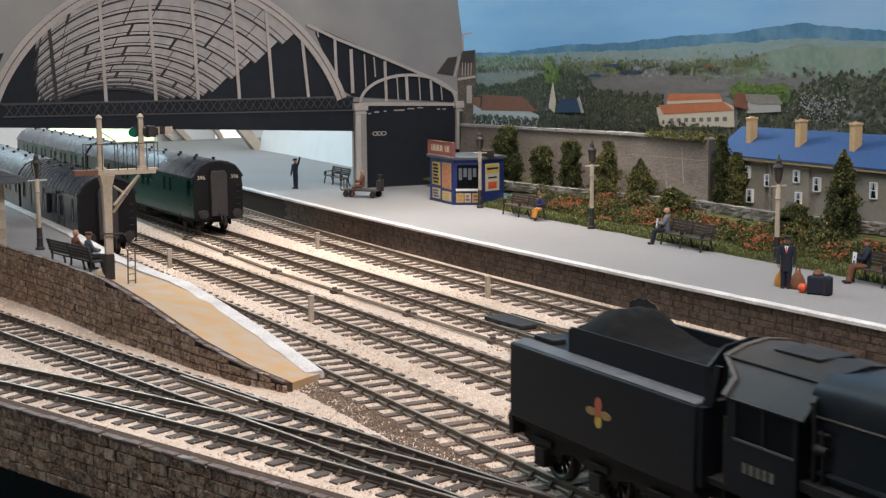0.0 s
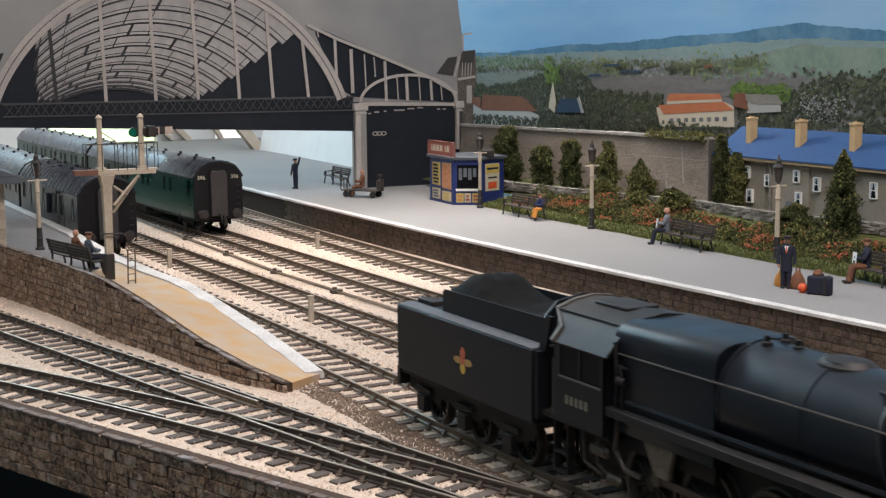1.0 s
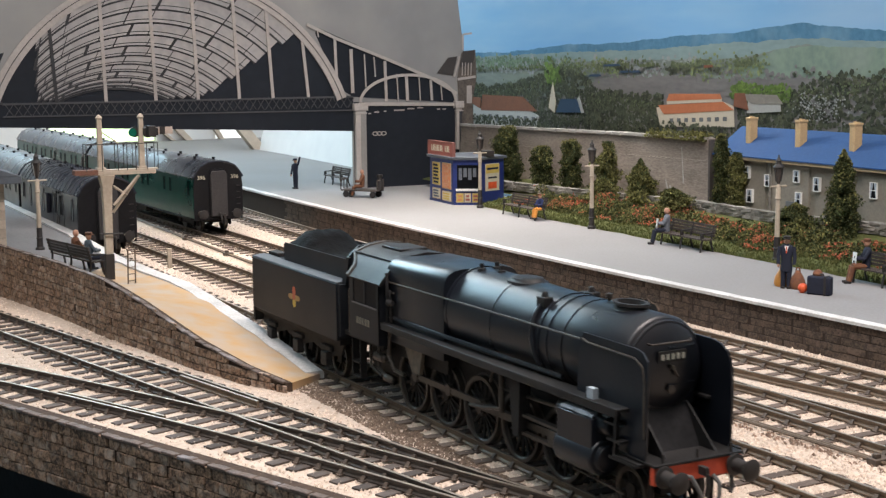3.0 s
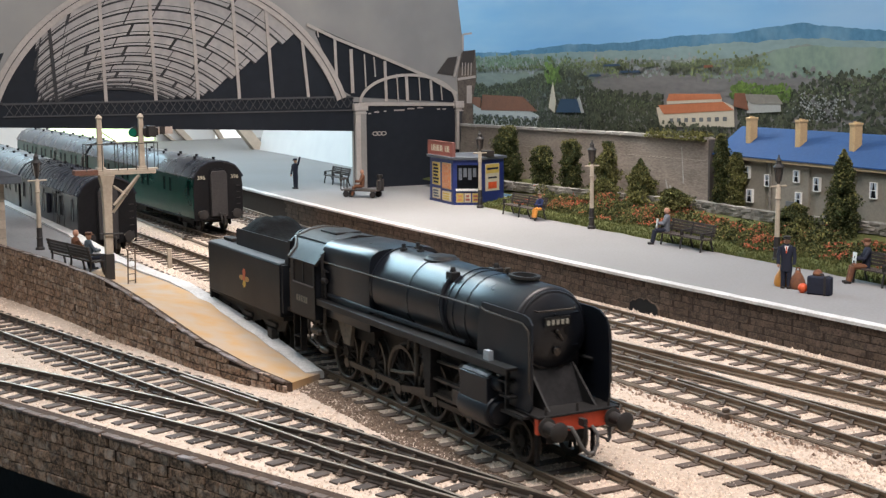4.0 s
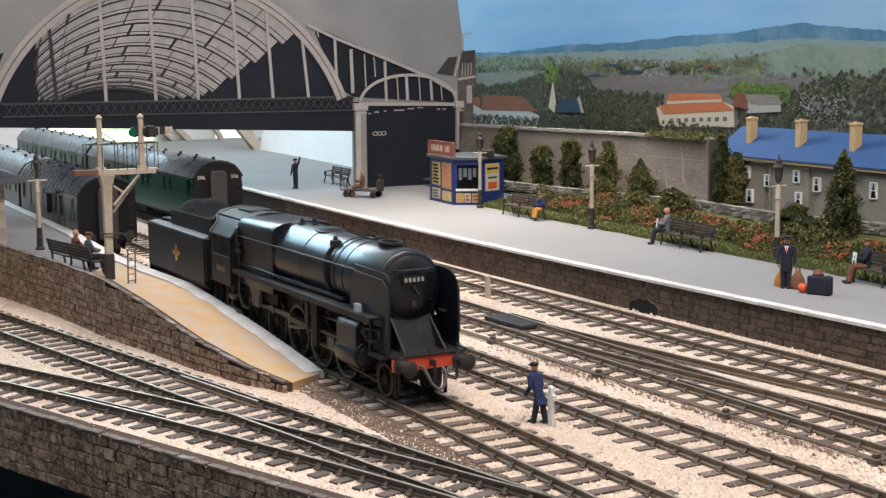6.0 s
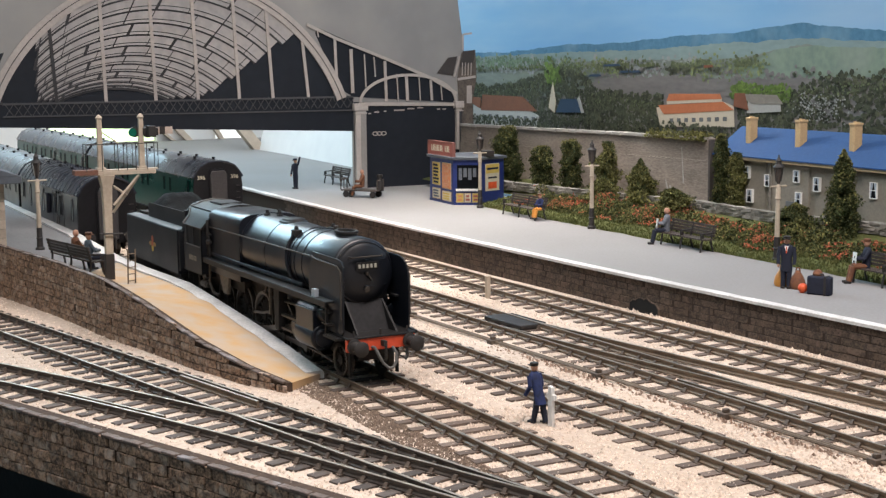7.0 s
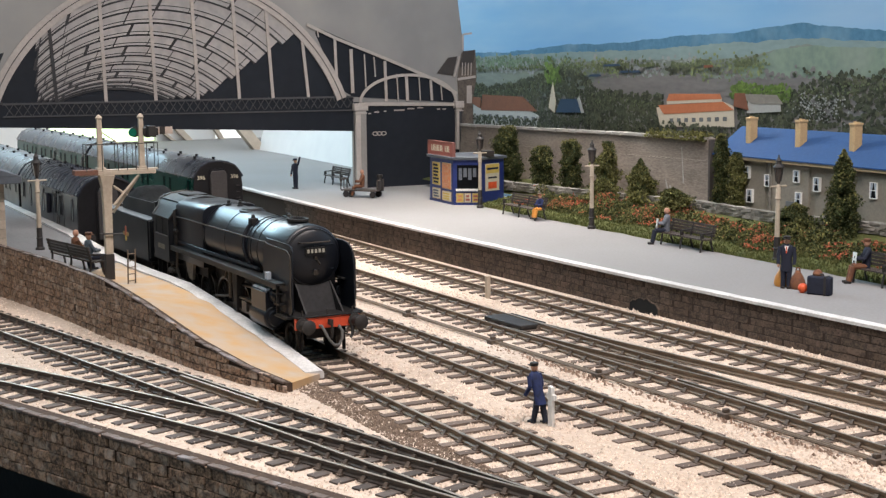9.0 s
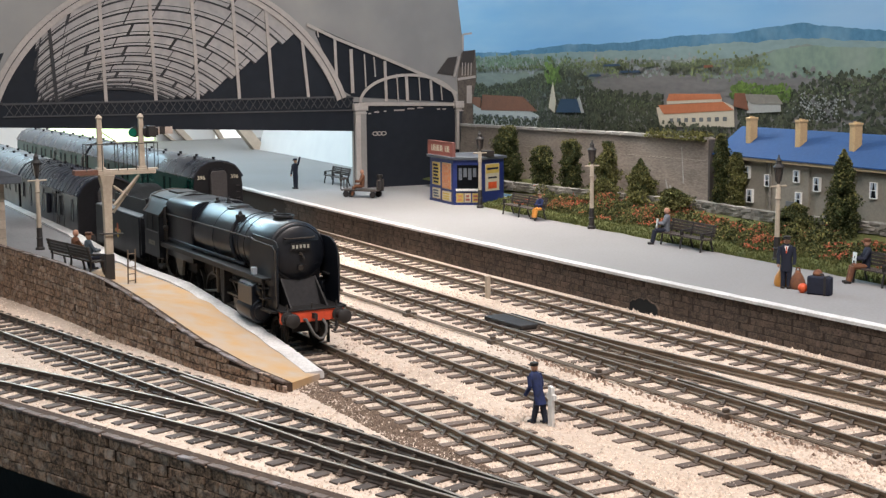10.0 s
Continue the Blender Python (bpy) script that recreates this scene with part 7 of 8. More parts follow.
# ---- lamps ----
def street_lamp(x, y, z, label):
    t = thing("platform_lamp", x, y, z, 0, label, "lamp", "platform lamps")
    part("base", Shape().lathe([(2.4, 0), (2.4, 1.2), (1.7, 2.0), (1.5, 6), (1.9, 6.5), (1.5, 7), (1.35, 12)], n=14), M_IRON, t, "dark iron base")
    part("post", Shape().lathe([(1.25, 12), (1.05, 30), (1.5, 30.6), (1.1, 31.4), (1.2, 36), (0.5, 37.5)], n=12), M_CREAM, t, "cream painted post")
    part("ladder_bar", Shape().rod((0, -4.8, 36.5), (0, 4.8, 36.5), 0.45, n=8), M_CREAM, t)
    ln = part("lantern", Shape().lathe([(0.5, 37.5), (0.9, 38.5), (1.2, 39), (2.0, 45.0), (2.4, 45.6)], n=6), material("lantern_glass", (0.07, 0.055, 0.047), None, 0.25, size=6, bump=0), t, "old gas lantern", smooth=0)
    part("lantern_frame", Shape().pipe([(1.6, 0, 39), (2.6, 0, 45.6)], 0.25).pipe([(-1.6, 0, 39), (-2.6, 0, 45.6)], 0.25).pipe([(0, 1.6, 39), (0, 2.6, 45.6)], 0.25).pipe([(0, -1.6, 39), (0, -2.6, 45.6)], 0.25), M_IRON, ln)
    part("lantern_cap", Shape().lathe([(2.9, 45.6), (2.8, 46.0), (1.4, 47.2), (1.2, 48.4), (1.5, 48.7), (0.9, 49.6), (0.45, 50.4), (0.25, 51.6)], n=12), M_IRON, ln, "dark lantern cap with finial")


street_lamp(-678.5, 433.5, PLAT_Z, "cream platform lamp with dark lantern beside the flower bed")
street_lamp(-524, 440.5, PLAT_Z, "cream platform lamp with dark lantern near the luggage")
street_lamp(-811.5, 431, PLAT_Z, "cream platform lamp before the kiosk")
street_lamp(-737, 131.5, 14.2, "cream lamp on the near platform beside the bench")


# ---- kiosk ----
def kiosk():
    k = thing("news_kiosk", label="small blue newspaper kiosk with posters and red roof sign", category="kiosk")
    P = [(-877, 426), (-837, 424), (-827, 440), (-835, 462), (-875, 462)]
    part("wall", Shape().prism(P, PLAT_Z - 0.2, 43.4, "z"), M_KIOSK, k, "deep blue boarded walls", bevel=0.3)
    cx, cy = -851, 443
    part("roof", Shape().prism([(cx + (x - cx) * 1.09, cy + (y - cy) * 1.09) for x, y in P], 43.4, 45.4, "z"), M_SLATE, k, "flat grey felt roof", bevel=0.3)
    part("plinth", Shape().prism([(cx + (x - cx) * 1.015, cy + (y - cy) * 1.015) for x, y in P], PLAT_Z - 0.2, PLAT_Z + 1.6, "z"), M_KIOSK, k)
    part("roof_vent", Shape().box(-836, -826, 444, 450, 45.4, 49.5), M_IRON, k, bevel=0.3)

    def on_face(i, u0, u1, z0, z1, mat, name, out=0.35, parent=k, label=""):
        (ax, ay), (bx, by) = P[i], P[i + 1]
        an = math.degrees(math.atan2(by - ay, bx - ax))
        ln = math.hypot(bx - ax, by - ay)
        m = Matrix.Translation((ax, ay, 0)) @ pose(0, 0, 0, 0, 0, an)
        return part(name, Shape().box(u0 * ln, u1 * ln, -out, 0.3, z0, z1, m), mat, parent, label, smooth=0), m, ln

    def panel(i, u0, u1, z0, z1, mat, name, label, bars, barmat, seed):
        fr, m, ln = on_face(i, u0 - 0.02, u1 + 0.02, z0 - 0.5, z1 + 0.5, M_FASCIA, "frame", 0.3)
        pn, m, ln = on_face(i, u0, u1, z0, z1, mat, name, 0.45, fr, label)
        s = Shape()
        r = random.Random(seed)
        for b in range(bars):
            z = z1 - (b + 0.7) * (z1 - z0) / (bars + 0.4)
            w = (u1 - u0) * ln
            a, c = u0 * ln + w * r.uniform(0.08, 0.2), u1 * ln - w * r.uniform(0.08, 0.25)
            s.box(a, c, -0.6, -0.3, z - (z1 - z0) / bars * 0.28, z + (z1 - z0) / bars * 0.28, m)
        part("print_bars", s, barmat, pn, smooth=0)
    panel(0, 0.14, 0.44, 25, 40, M_POSTERYEL, "poster", "yellow poster with dark print", 6, M_NAVY, 1)
    panel(0, 0.56, 0.90, 23.5, 40.5, M_POSTERORG, "poster", "orange pictorial poster", 5, material("poster_red", (0.5, 0.08, 0.05), (0.6, 0.4, 0.2), 0.7, size=2, bump=0), 2)
    panel(0, 0.14, 0.44, 15.5, 22, M_PAPER, "paper_rack", "rack of pale papers", 3, M_GREYCLOTH, 3)
    panel(0, 0.56, 0.90, 15.2, 21, M_PAPER, "paper_rack", "rack of pale papers", 3, M_POSTERYEL, 4)
    hatch, m, ln = on_face(1, 0.14, 0.92, 24, 40, M_GLASS, "serving_hatch", 0.25, k, "dark open serving hatch")
    on_face(1, 0.1, 0.96, 22.6, 24.0, M_WHITE, "counter", 2.2, k, "white counter shelf")
    s = Shape()
    for b in range(4):
        s.box(ln * (0.2 + 0.17 * b), ln * (0.32 + 0.17 * b), -0.45, -0.2, 30 + (b % 2) * 2, 38, m)
    part("hanging_papers", s, M_GREYCLOTH, hatch, smooth=0)
    panel(1, 0.12, 0.36, 15, 20.6, M_POSTERYEL, "poster", "small orange and yellow posters", 2, M_POSTERORG, 5)
    panel(1, 0.42, 0.62, 15, 20.6, M_PAPER, "poster", "small cream posters", 2, M_SIGNRED, 6)
    panel(1, 0.70, 0.90, 15, 20.6, M_POSTERYEL, "poster", "small yellow posters", 2, M_SIGNRED, 7)
    fr, m, ln = on_face(2, 0.18, 0.78, 22, 40.5, M_PAPER, "poster", 0.35, k, "yellow and cream poster with red block")
    part("poster_head", Shape().box(0.2 * ln, 0.76 * ln, -0.55, -0.2, 34, 40, m), M_POSTERYEL, fr, smooth=0)
    part("poster_block", Shape().box(0.3 * ln, 0.66 * ln, -0.55, -0.2, 23.5, 28, m), M_ORANGE, fr, smooth=0)
    part("poster_bars", Shape().box(0.24 * ln, 0.72 * ln, -0.7, -0.2, 36.4, 37.8, m).box(0.3 * ln, 0.66 * ln, -0.6, -0.2, 30.5, 31.5, m), M_NAVY, fr, smooth=0)
    # roof sign
    m = Matrix.Translation((-879, 427, 0)) @ pose(0, 0, 0, 0, 0, -2.9)
    sg = part("roof_sign", Shape().box(0, 42, -1, 0.6, 45.2, 55.0, m), M_SIGNRED, k, "faded red sign with pale lettering", bevel=0.2)
    fr = Shape()
    for a in ((0, 42, 54.4, 55.2), (0, 42, 45.0, 45.8), (-0.4, 0.8, 45, 55.2), (41.2, 42.4, 45, 55.2)):
        fr.box(a[0], a[1], -1.4, 0.8, a[2], a[3], m)
    part("sign_frame", fr, material("sign_frame_red", (0.26, 0.10, 0.08), None, 0.7, size=5), sg, smooth=0)
    tx = Shape()
    r = random.Random(9)
    u = 6.0
    for i in range(11):
        w = 2.1
        if i != 7:
            tx.box(u, u + 0.55, -1.25, -0.9, 48.2, 52.4, m)
            if i % 2:
                tx.box(u + 0.55, u + w * 0.85, -1.25, -0.9, 51.8, 52.4, m)
                tx.box(u + w * 0.6, u + w * 0.85, -1.25, -0.9, 48.2, 51.8, m)
            else:
                tx.box(u + 0.55, u + w * 0.8, -1.25, -0.9, 48.2, 48.8, m)
                tx.box(u + 0.55, u + w * 0.7, -1.25, -0.9, 50, 50.6, m)
        u += 2.9
    part("sign_bars", tx, M_PAPER, sg, "pale letter bars", smooth=0)


kiosk()


# ---- benches ----
def bench_parts(name, label, x, y, z, rz, length=34.0):
    t = thing(name, x, y, z, rz, label, "bench", "platform benches")
    for k in range(4):
        part("seat_slat", Shape().box(-length / 2, length / 2, -3.6 + 1.75 * k, -2.2 + 1.75 * k, 6.2, 6.8), M_BENCH, t, smooth=0)
    for k in range(4):
        part("back_slat", Shape().box(-length / 2, length / 2, 3.3 + 0.35 * k, 3.8 + 0.35 * k, 7.8 + 1.5 * k, 9.0 + 1.5 * k), M_BENCH, t, smooth=0)
    for lx in (-length / 2 + 2, 0, length / 2 - 2):
        part("leg", Shape().pipe([(lx, -3.6, 0), (lx, -3.2, 3), (lx, -2.4, 6.2)], 0.5, 6).pipe([(lx, 4.4, 0), (lx, 3.0, 3.5), (lx, 2.8, 6.2), (lx, 4.8, 13.6)], 0.5, 6), M_IRON, t)
        part("armrest", Shape().pipe([(lx, -3.2, 6.4), (lx, -3.6, 9.4), (lx, 3.4, 9.8)], 0.45, 6).lathe([(1.0, lx - 0.3), (1.0, lx + 0.3)], (0, -2.6, 8.0), "x", 10), M_IRON, t)
    return t


bench_parts("platform_bench", "dark slatted bench backing on to the flower bed", -750, 429, PLAT_Z, 0, 44)
bench_parts("platform_bench", "dark slatted bench with scrolled iron ends", -584, 431, PLAT_Z, -2, 40)
bench_parts("platform_bench", "dark slatted bench near the luggage", -440, 431, PLAT_Z, -2, 40)
bench_parts("platform_bench", "dark bench under the station screen", -1022, 414, PLAT_Z, 0, 38)
bench_parts("platform_bench", "dark bench on the near platform seen from behind", -655, 133.5, 14.4, 193, 46)


# ---- painted model figures: one plain mesh each ----
def figure(name, label, x, y, z, rz, build, size=1.0):
    parts_ = build()
    me = bpy.data.meshes.new(name)
    v, f, mi, mats = [], [], [], []
    for sh, mat in parts_:
        if mat not in mats:
            mats.append(mat)
        k = len(v)
        v += [(a * MM * size, b * MM * size, c * MM * size) for a, b, c in sh.v]
        f += [tuple(i + k for i in q) for q in sh.f]
        mi += [mats.index(mat)] * len(sh.f)
    me.from_pydata(v, [], f)
    for m in mats:
        me.materials.append(m)
    me.polygons.foreach_set("material_index", mi)
    bm = bmesh.new()
    bm.from_mesh(me)
    bmesh.ops.recalc_face_normals(bm, faces=bm.faces)
    bm.to_mesh(me)
    bm.free()
    me.shade_smooth()
    me.set_sharp_from_angle(angle=radians(50))
    ob = new(name, me)
    ob.matrix_world = mpose(x, y, z, 0, 0, rz)
    return tagged(ob, label, "figurine", "model figures")


def limb(pts, r0, r1):
    s = Shape()
    for i, (a, b) in enumerate(zip(pts, pts[1:])):
        s.rod(a, b, r0 + (r1 - r0) * i / len(pts), r0 + (r1 - r0) * (i + 1) / len(pts), n=9)
    return s


def head(z, y=0.0, x=0.0):
    return Shape().lathe([(0.3, -1.7), (0.9, -1.5), (1.3, -0.6), (1.4, 0.4), (1.1, 1.3), (0.3, 1.7)], (x, y, z), n=12)


def cap(z, y=0.0, x=0.0):
    return Shape().lathe([(1.5, 0.5), (1.6, 0.9), (1.7, 1.7), (0.6, 2.0)], (x, y, z), n=12).box(x - 1.2, x + 1.2, y - 2.3, y - 0.6, z + 0.5, z + 0.8)


def standing(coat, legs, face=None, arm_up=False, hat=None, lean=0.0, stride=0.8):
    def build():
        out = []
        out.append((limb([(-1.3, stride, 0.4), (-1.2, stride * 0.4, 5.5), (-1.0, 0, 10.8)], 1.05, 1.5), legs))
        out.append((limb([(1.3, -stride, 0.4), (1.2, -stride * 0.4, 5.5), (1.0, 0, 10.8)], 1.05, 1.5), legs))
        out.append((Shape().box(-2.2, -0.5, stride - 2.2, stride + 0.9, 0, 0.9).box(0.5, 2.2, -stride - 2.2, -stride + 0.9, 0, 0.9), M_IRON))
        tor = [[(w * math.cos(2 * math.pi * i / 14) , d_ * math.sin(2 * math.pi * i / 14) - lean * (z - 10) / 9, z) for i in range(14)] for w, d_, z in ((2.6, 1.7, 7.6), (2.5, 1.7, 10.5), (2.3, 1.6, 13), (2.9, 1.8, 17), (2.6, 1.6, 18.8), (1.0, 0.9, 19.6))]
        out.append((Shape().loft(tor), coat))
        out.append((limb([(-2.8, -lean, 18.4), (-3.5, -lean * 0.5 - 0.4, 14.4), (-3.4, -1.5 - lean, 10.8)], 0.95, 0.7), coat))
        if arm_up:
            out.append((limb([(2.8, -lean, 18.4), (4.6, -0.8, 19.8), (6.2, -1.2, 23.0), (7.0, -1.2, 24.8)], 0.95, 0.55), coat))
        else:
            out.append((limb([(2.8, -lean, 18.4), (3.5, -lean * 0.5 - 0.4, 14.4), (3.4, -1.5 - lean, 10.8)], 0.95, 0.7), coat))
        out.append((Shape().lathe([(0.3, -0.8), (0.7, 0), (0.3, 0.8)], (-3.4, -1.6 - lean, 10.2), n=8), M_SKIN))
        out.append((head(21.3, -lean), M_SKIN))
        if hat:
            out.append((cap(21.3, -lean), hat))
        if face:
            out.append((Shape().prism([(-0.9, 18.9), (0, 15.6), (0.9, 18.9)], -2.0, -1.5, "y"), M_WHITE))
            out.append((Shape().box(-0.2, 0.2, -2.2, -1.7, 15.8, 18.8), M_ORANGE))
        return out
    return build


def sitting(coat, legs, paper=False, hat=None):
    def build():
        out = []
        for s_ in (-1, 1):
            out.append((limb([(s_ * 1.2, 1.6, 7.6), (s_ * 1.3, -4.2, 7.4), (s_ * 1.4, -5.6, 1.0)], 1.35, 0.9), legs))
            out.append((Shape().box(s_ * 1.4 - 0.8, s_ * 1.4 + 0.8, -8.0, -4.9, 0, 1.0), M_IRON))
            out.append((limb([(s_ * 2.5, 2.3, 14.6), (s_ * 3.0, 0.2, 11.0), (s_ * 1.6, -2.8, 11.0)], 0.9, 0.65), coat))
        tor = [[(w * math.cos(2 * math.pi * i / 14), d_ * math.sin(2 * math.pi * i / 14) + 1.6 + (z - 7) * 0.06, z) for i in range(14)] for w, d_, z in ((2.6, 1.9, 6.9), (2.3, 1.7, 9.5), (2.8, 1.8, 13.5), (2.4, 1.5, 15.2), (0.9, 0.9, 16))]
        out.append((Shape().loft(tor), coat))
        out.append((head(17.7, 1.8), M_SKIN))
        if hat:
            out.append((cap(17.7, 1.8), hat))
        if paper:
            out.append((Shape().add([(-3.6, -3.6, 8.6), (0, -2.6, 8.6), (0, -2.2, 13.4), (-3.6, -3.2, 13.4), (3.6, -3.6, 8.6), (3.6, -3.2, 13.4)], [(0, 1, 2, 3), (1, 4, 5, 2)]), M_WHITE))
        return out
    return build


figure("model_figure", "small painted figure in blue overcoat walking beside the track", -371, 218, BALLAST_Z, -70, standing(M_BLUECLOTH, M_NAVY, hat=M_IRON, lean=2.6, stride=2.0), size=0.84)
figure("model_figure", "small painted figure in dark uniform with one arm raised", -1007, 374, PLAT_Z, 20, standing(M_NAVY, M_NAVY, arm_up=True, hat=M_NAVY, stride=0.3))
figure("model_figure", "small painted figure in dark suit and cap beside luggage", -461, 393, PLAT_Z, 46, standing(M_NAVY, M_NAVY, face=True, hat=M_IRON, stride=0.3), size=0.97)
figure("model_figure", "small seated figure in grey coat reading a newspaper", -603, 430, PLAT_Z, -32, sitting(M_GREYCLOTH, M_NAVY, paper=True))
figure("model_figure", "small seated figure in dark coat and brown trousers", -455, 430, PLAT_Z, -30, sitting(M_NAVY, M_BROWNCLOTH, paper=True, hat=M_BROWNCLOTH))
figure("model_figure", "small seated child figure in blue and red", -729, 427.5, PLAT_Z + 1.4, 20, sitting(M_BLUECLOTH, M_TAN, hat=M_BROWNCLOTH), size=0.76)
figure("model_figure", "small seated figure in blue-grey jacket on the near platform", -641, 138, 14.4, 188, sitting(material("slate_cloth", (0.09, 0.115, 0.14), None, 0.85, size=2), M_NAVY, hat=M_BROWNCLOTH))
figure("model_figure", "small seated figure in brown coat on the near platform", -655, 135, 14.4, 195, sitting(M_BROWNCLOTH, M_NAVY))
figure("model_figure", "small figure in brown coat seated on the luggage trolley", -921, 391, PLAT_Z + 0.3, -20, sitting(M_BROWNCLOTH, M_BROWNCLOTH))

# luggage
sc = thing("suitcase", -441, 394, PLAT_Z, 26, "navy blue suitcase standing on the platform", "suitcase")
part("case_body", Shape().box(-5.0, 5.0, -2.2, 2.2, 0, 7.8), M_NAVY, sc, bevel=0.7)
part("case_handle", Shape().pipe([(-1.6, 0, 7.8), (-1.4, 0, 8.6), (1.4, 0, 8.6), (1.6, 0, 7.8)], 0.35), M_IRON, sc)
part("case_strap", Shape().box(2.4, 3.4, -2.35, 2.35, -0.02, 7.95), M_IRON, sc)
hb = thing("hat_bag", -443, 394.5, PLAT_Z + 7.8, 10, "small brown bag on top of the suitcase", "bag")
part("bag_body", Shape().lathe([(2.0, 0), (2.2, 0.8), (1.5, 2.0), (0.4, 2.6)], n=12), M_BROWNCLOTH, hb)
ob = thing("ball", -447.5, 390.5, PLAT_Z, 0, "round bright orange ball beside the suitcase", "ball")
part("ball_body", Shape().lathe([(0.2, 0), (1.2, 0.3), (1.9, 1.2), (2.1, 2.1), (1.8, 3.2), (1.0, 4.0), (0.2, 4.2)], n=18), M_ORANGE, ob)
for x, y, mat, lab in ((-466, 395, M_TAN, "orange tan holdall at the feet of the figure"), (-457, 396, M_BROWNCLOTH, "brown holdall at the feet of the figure")):
    g = thing("holdall", x, y, PLAT_Z, 15, lab, "bag", "holdalls")
    part("bag_body", Shape().lathe([(3.0, 0), (3.5, 1.2), (3.0, 4.0), (1.6, 6.6), (0.5, 8.0)], n=14), mat, g, smooth=60)
    part("bag_handle", Shape().pipe([(-1.0, 0, 7.4), (-0.8, 0, 9.0), (0.8, 0, 9.0), (1.0, 0, 7.4)], 0.3), mat, g)

# luggage trolley
tr = thing("luggage_trolley", -919, 392, PLAT_Z, 38, "dark wooden platform trolley with small iron wheels", "trolley")
part("deck", Shape().box(-15, 15, -5, 5, 4.6, 5.6), M_BENCH, tr, bevel=0.2)
for x in (-11, 11):
    for y in (-4.4, 4.4):
        part("wheel", Shape().lathe([(2.4, y - 0.4), (2.4, y + 0.4)], (x, 0, 2.4), "y", 16), M_IRON, tr)
for x in (-15, 15):
    part("end_rack", Shape().pipe([(x, -4.5, 5.6), (x, -4.5, 13)], 0.45).pipe([(x, 4.5, 5.6), (x, 4.5, 13)], 0.45).pipe([(x, 0, 5.6), (x, 0, 13)], 0.4).pipe([(x, -4.8, 12.6), (x, 4.8, 12.6)], 0.5), M_BENCH, tr)
sk = thing("milk_churn", -908, 401, PLAT_Z + 5.6, 0, "dark churn standing on the trolley", "churn")
part("churn_body", Shape().lathe([(2.6, 0), (2.6, 6), (1.7, 8), (1.7, 9.5), (2.3, 9.8), (2.3, 10.8), (0.4, 11.2)], n=14), M_IRON, sk)

# cream marker posts beside the tracks
for x, y, h in ((-582, 313, 10.5), (-566, 216, 11.5), (-756, 205, 10.5), (-786, 305, 10.0)):
    p = thing("marker_post", x, y, BALLAST_Z, 0, "short cream post standing in the ballast", "post", "trackside posts")
    part("post", Shape().prism([(-1.1, -1.1), (1.1, -1.1), (1.1, 1.1), (-1.1, 1.1)], 0, h, "z"), M_CREAM, p, bevel=0.3)
    part("post_cap", Shape().box(-1.3, 1.3, -1.3, 1.3, h - 0.2, h + 0.5), M_CREAM, p, bevel=0.2)
p = thing("white_post", -365.5, 219, BALLAST_Z, 0, "white cruciform post beside the walking figure", "post", "trackside posts")
part("post", Shape().box(-1.2, 1.2, -0.6, 0.6, 0, 13), M_WHITE, p, bevel=0.2)
part("crossarm", Shape().box(-2.2, 2.2, -0.5, 0.7, 8.6, 10.6), M_WHITE, p, bevel=0.2)


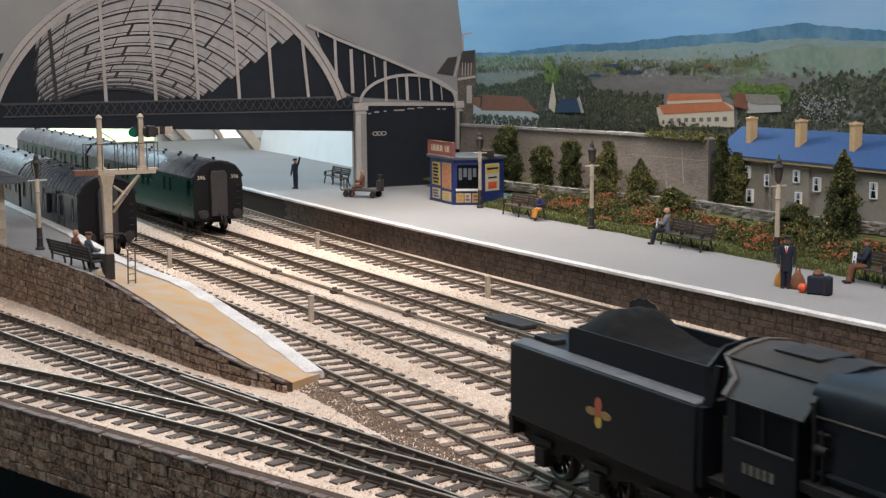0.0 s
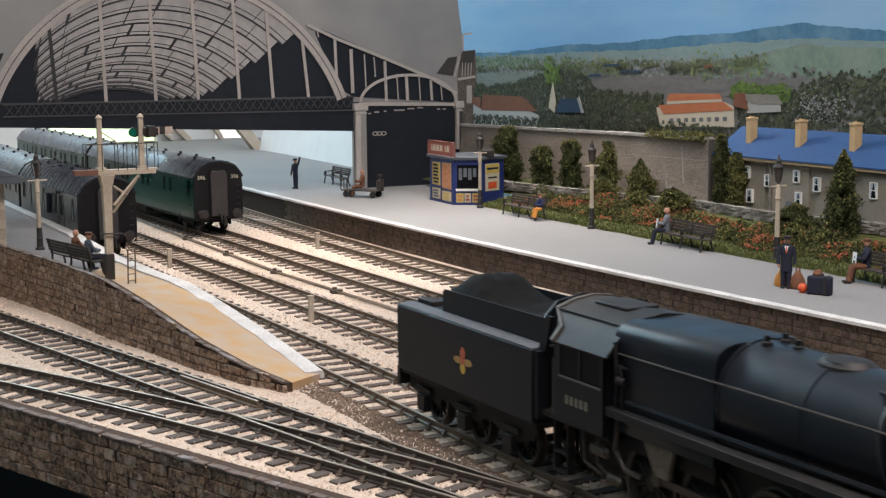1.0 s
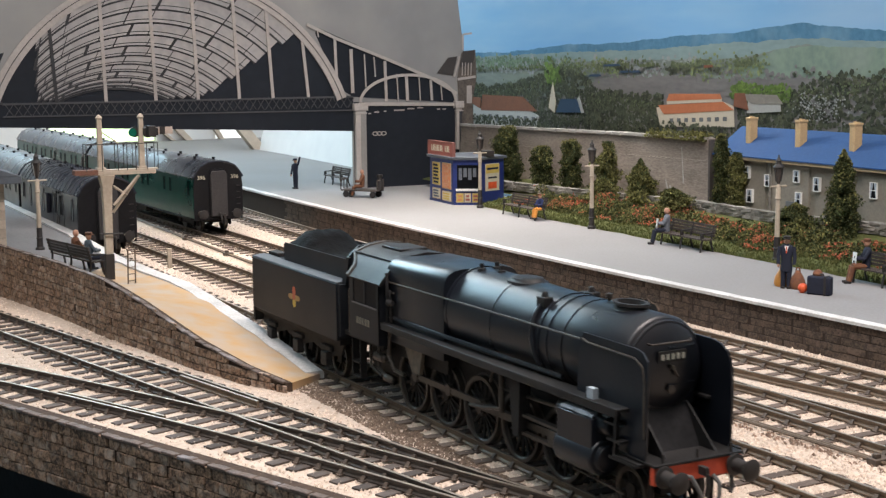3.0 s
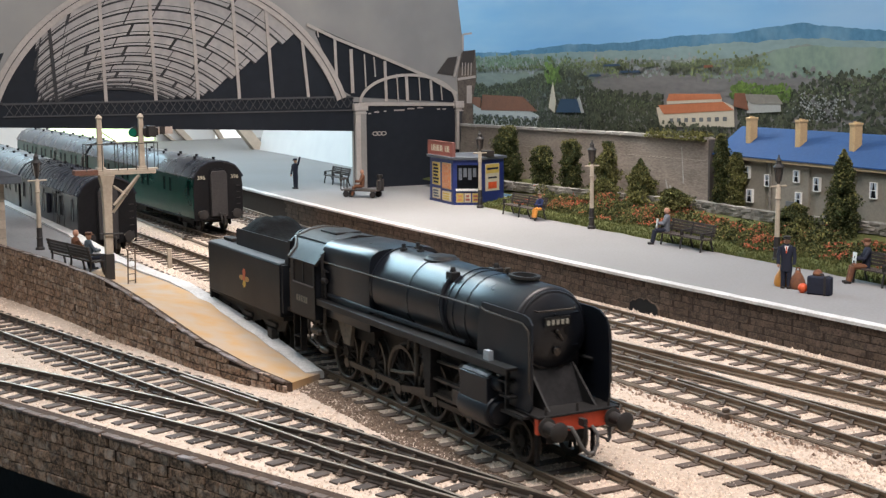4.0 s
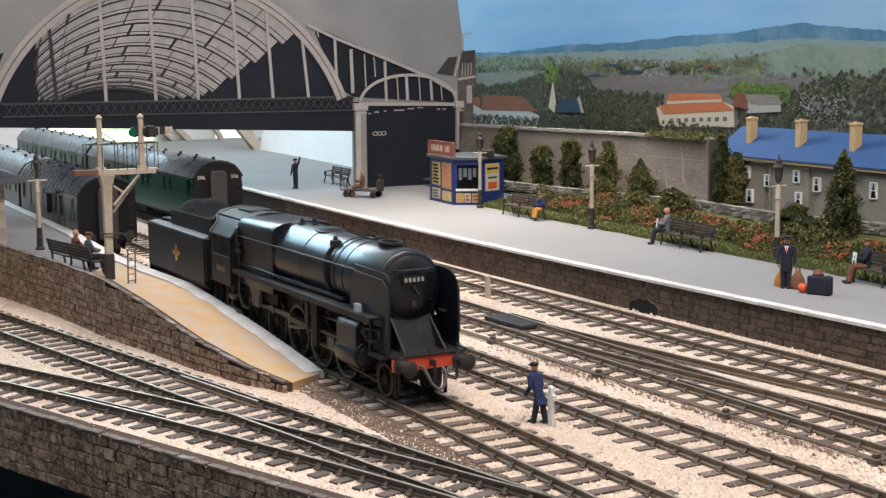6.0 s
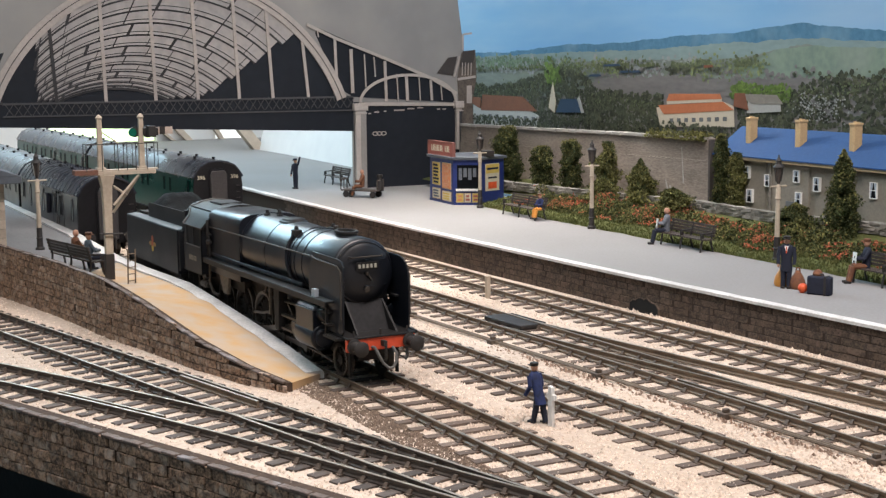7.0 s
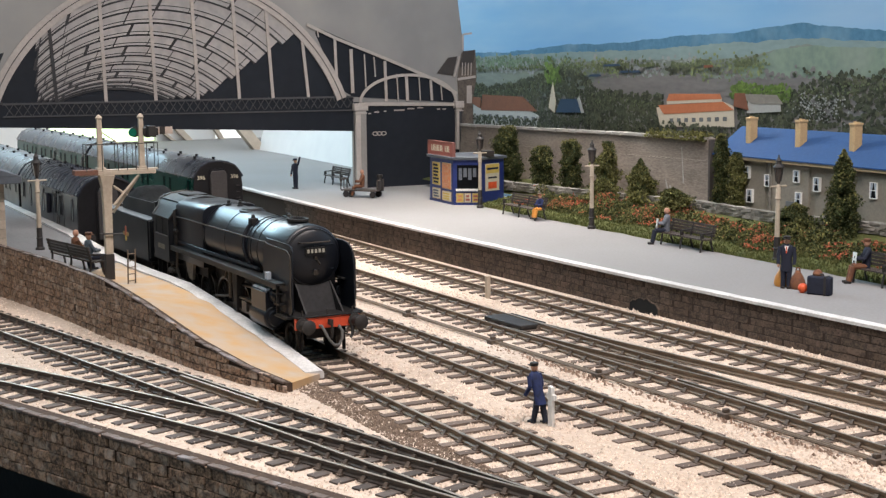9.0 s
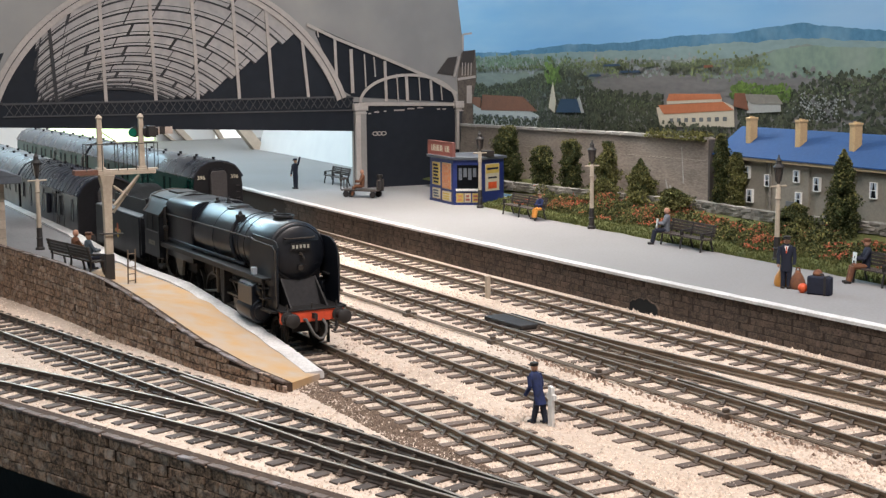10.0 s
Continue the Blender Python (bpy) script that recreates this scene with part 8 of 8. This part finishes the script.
# ---- bracket signal on the near platform ----
def bracket_signal():
    t = thing("bracket_signal", -621.4, 141, 14.4, 0, "cream bracket signal with two posts on a dark foot", "signal")
    part("foot", Shape().box(-1.95, 1.95, -1.95, 1.95, -1, 11.5), M_IRON, t, "black painted foot", bevel=0.2)
    part("post", Shape().loft([[(-w, -w, z), (w, -w, z), (w, w, z), (-w, w, z)] for w, z in ((1.7, 11.5), (1.8, 30), (2.2, 42), (3.3, 47.0))]), M_CREAM, t, "cream square post", bevel=0.2)
    part("band", Shape().pipe([(2.8, -4.5, 21), (2.8, 6, 20.6)], 0.35), M_IRON, t)
    br = part("bracket_deck", Shape().box(-2.8, 2.8, -12.0, 22, 47.0, 48.8).box(-2.4, 2.4, -14.0, 23.5, 48.8, 49.4), M_CREAM, t, "weathered cream bracket deck", bevel=0.2)
    part("deck_stain", Shape().box(-3.0, 3.0, -14.3, -4, 47.4, 49.55), material("rust_brown", (0.16, 0.075, 0.05), None, 0.85, size=4), br)
    part("strut", Shape().pipe([(0, 2.5, 30), (0, 15, 46.4)], 0.7).pipe([(2.2, 2.5, 33.5), (2.2, 14, 46.4)], 0.6).pipe([(0, 3, 42), (1, 9, 37.5)], 0.55), M_CREAM, t)
    for y, h in ((-2.2, 73.4), (16.4, 73.5)):
        d = part("doll_post", Shape().loft([[(-w, y - w, z), (w, y - w, z), (w, y + w, z), (-w, y + w, z)] for w, z in ((1.3, 49.2), (1.0, h - 1.4))]), M_CREAM, t, "cream doll post", bevel=0.15)
        part("finial", Shape().lathe([(1.4, h - 1.5), (1.6, h - 1.0), (1.1, h - 0.2), (0.3, h + 0.5)], (0, y, 0), n=12), M_CREAM, d)
        part("doll_foot", Shape().box(-2.1, 2.1, y - 2.1, y + 2.1, 49.2, 50.4), M_CREAM, d, bevel=0.2)
    arm = part("signal_arm", Shape().box(-2.4, -1.8, 22, 33.5, 66.4, 69.6), material("arm_buff", (0.50, 0.40, 0.33), None, 0.7, size=5), t, "buff arm with a black stripe", at=(0, -2.0, -2.0))
    part("arm_stripe", Shape().box(-1.78, -1.6, 27.5, 30, 66.3, 69.7), M_IRON, arm)
    part("spectacle", Shape().lathe([(2.8, -2.6), (2.8, -1.6)], (0, 22.2, 67.6), "x", 16).lathe([(2.4, -2.6), (2.4, -1.6)], (0, 16.0, 67.6), "x", 16).box(-3, 1.5, 19, 26, 66, 69.5), M_IRON, arm)
    part("green_glass", Shape().lathe([(1.9, -1.5), (1.9, -1.2)], (0, 15.0, 67.4), "x", 16), material("signal_green", (0.006, 0.12, 0.075), None, 0.15, size=5, bump=0), arm, "green signal glass")
    part("signal_lamp", Shape().box(2, 5.5, 20.5, 24, 65.5, 70.5), M_IRON, arm, bevel=0.3)
    rl = Shape()
    for y in (-9, -2, 5, 9, 13, 18, 23):
        rl.rod((-3.2, y, 49), (-3.2, y, 61.0), 0.2, n=6)
        rl.rod((3.2, y, 49), (3.2, y, 61.0), 0.2, n=6)
    for x in (-3.2, 3.2):
        rl.rod((x, -9.2, 60.8), (x, 23.2, 60.8), 0.22, n=6)
    part("handrail", rl, M_IRON, t, "thin dark handrails")
    part("arm_wires", Shape().pipe([(-2, -0.8, 66), (-2, 6.5, 60.8)], 0.3, 6), M_CREAM, t)
    lad = Shape()
    for y in (4, 7.4):
        lad.rod((-1, y, 0), (-1, y, 12), 0.3, n=6)
    return t


bracket_signal()
ld = thing("ladder", -606, 147, 13.8, 20, "small rusty ladder leaning at the ramp", "ladder")
part("stile", Shape().rod((0, -1.9, 0), (0.6, -1.9, 15.5), 0.35, n=6), M_RAILSIDE, ld)
part("stile", Shape().rod((0, 1.9, 0), (0.6, 1.9, 15.5), 0.35, n=6), M_RAILSIDE, ld)
for k in range(5):
    part("rung", Shape().rod((0.1 + 0.1 * k, -1.9, 1.6 + 3 * k), (0.1 + 0.1 * k, 1.9, 1.6 + 3 * k), 0.25, n=6), M_RAILSIDE, ld)

# ---- waiting shelter of buff blocks on the near platform ----
sh = thing("platform_shelter", label="buff block shelter with grey roof on the near platform", category="shelter")
part("wall", Shape().box(-775, -716.5, 40, 111.5, -4, 52), material("buff_mortar", (0.26, 0.22, 0.18), None, 0.9, size=8), sh, smooth=0)
M_BUFF = material("buff_block", (0.40, 0.33, 0.26), (0.30, 0.245, 0.19), 0.85, size=6, fine=1, bump=0.4, random_object=0.15)
bl = [Shape().box(-0.9, 0.5, -w, w, -2.15, 2.15).mesh("block", M_BUFF, 0) for w in (4.6, 3.0)]
for k in range(12):
    y = 111.5
    i = k % 2
    while y > 88:
        w = 4.6 if i % 2 else 3.0
        piece("block", bl[0 if i % 2 else 1], sh, mpose(-716.4, y - w, -1.0 + 4.6 * k))
        y -= 2 * w + 0.4
        i += 1
part("roof", Shape().box(-785, -708, 30, 119, 52, 55.5).prism([(30, 55.5), (119, 55.5), (105, 60.5), (44, 60.5)], -785, -708, "x"), M_SLATE, sh, "grey slab roof", bevel=0.3)
motions()
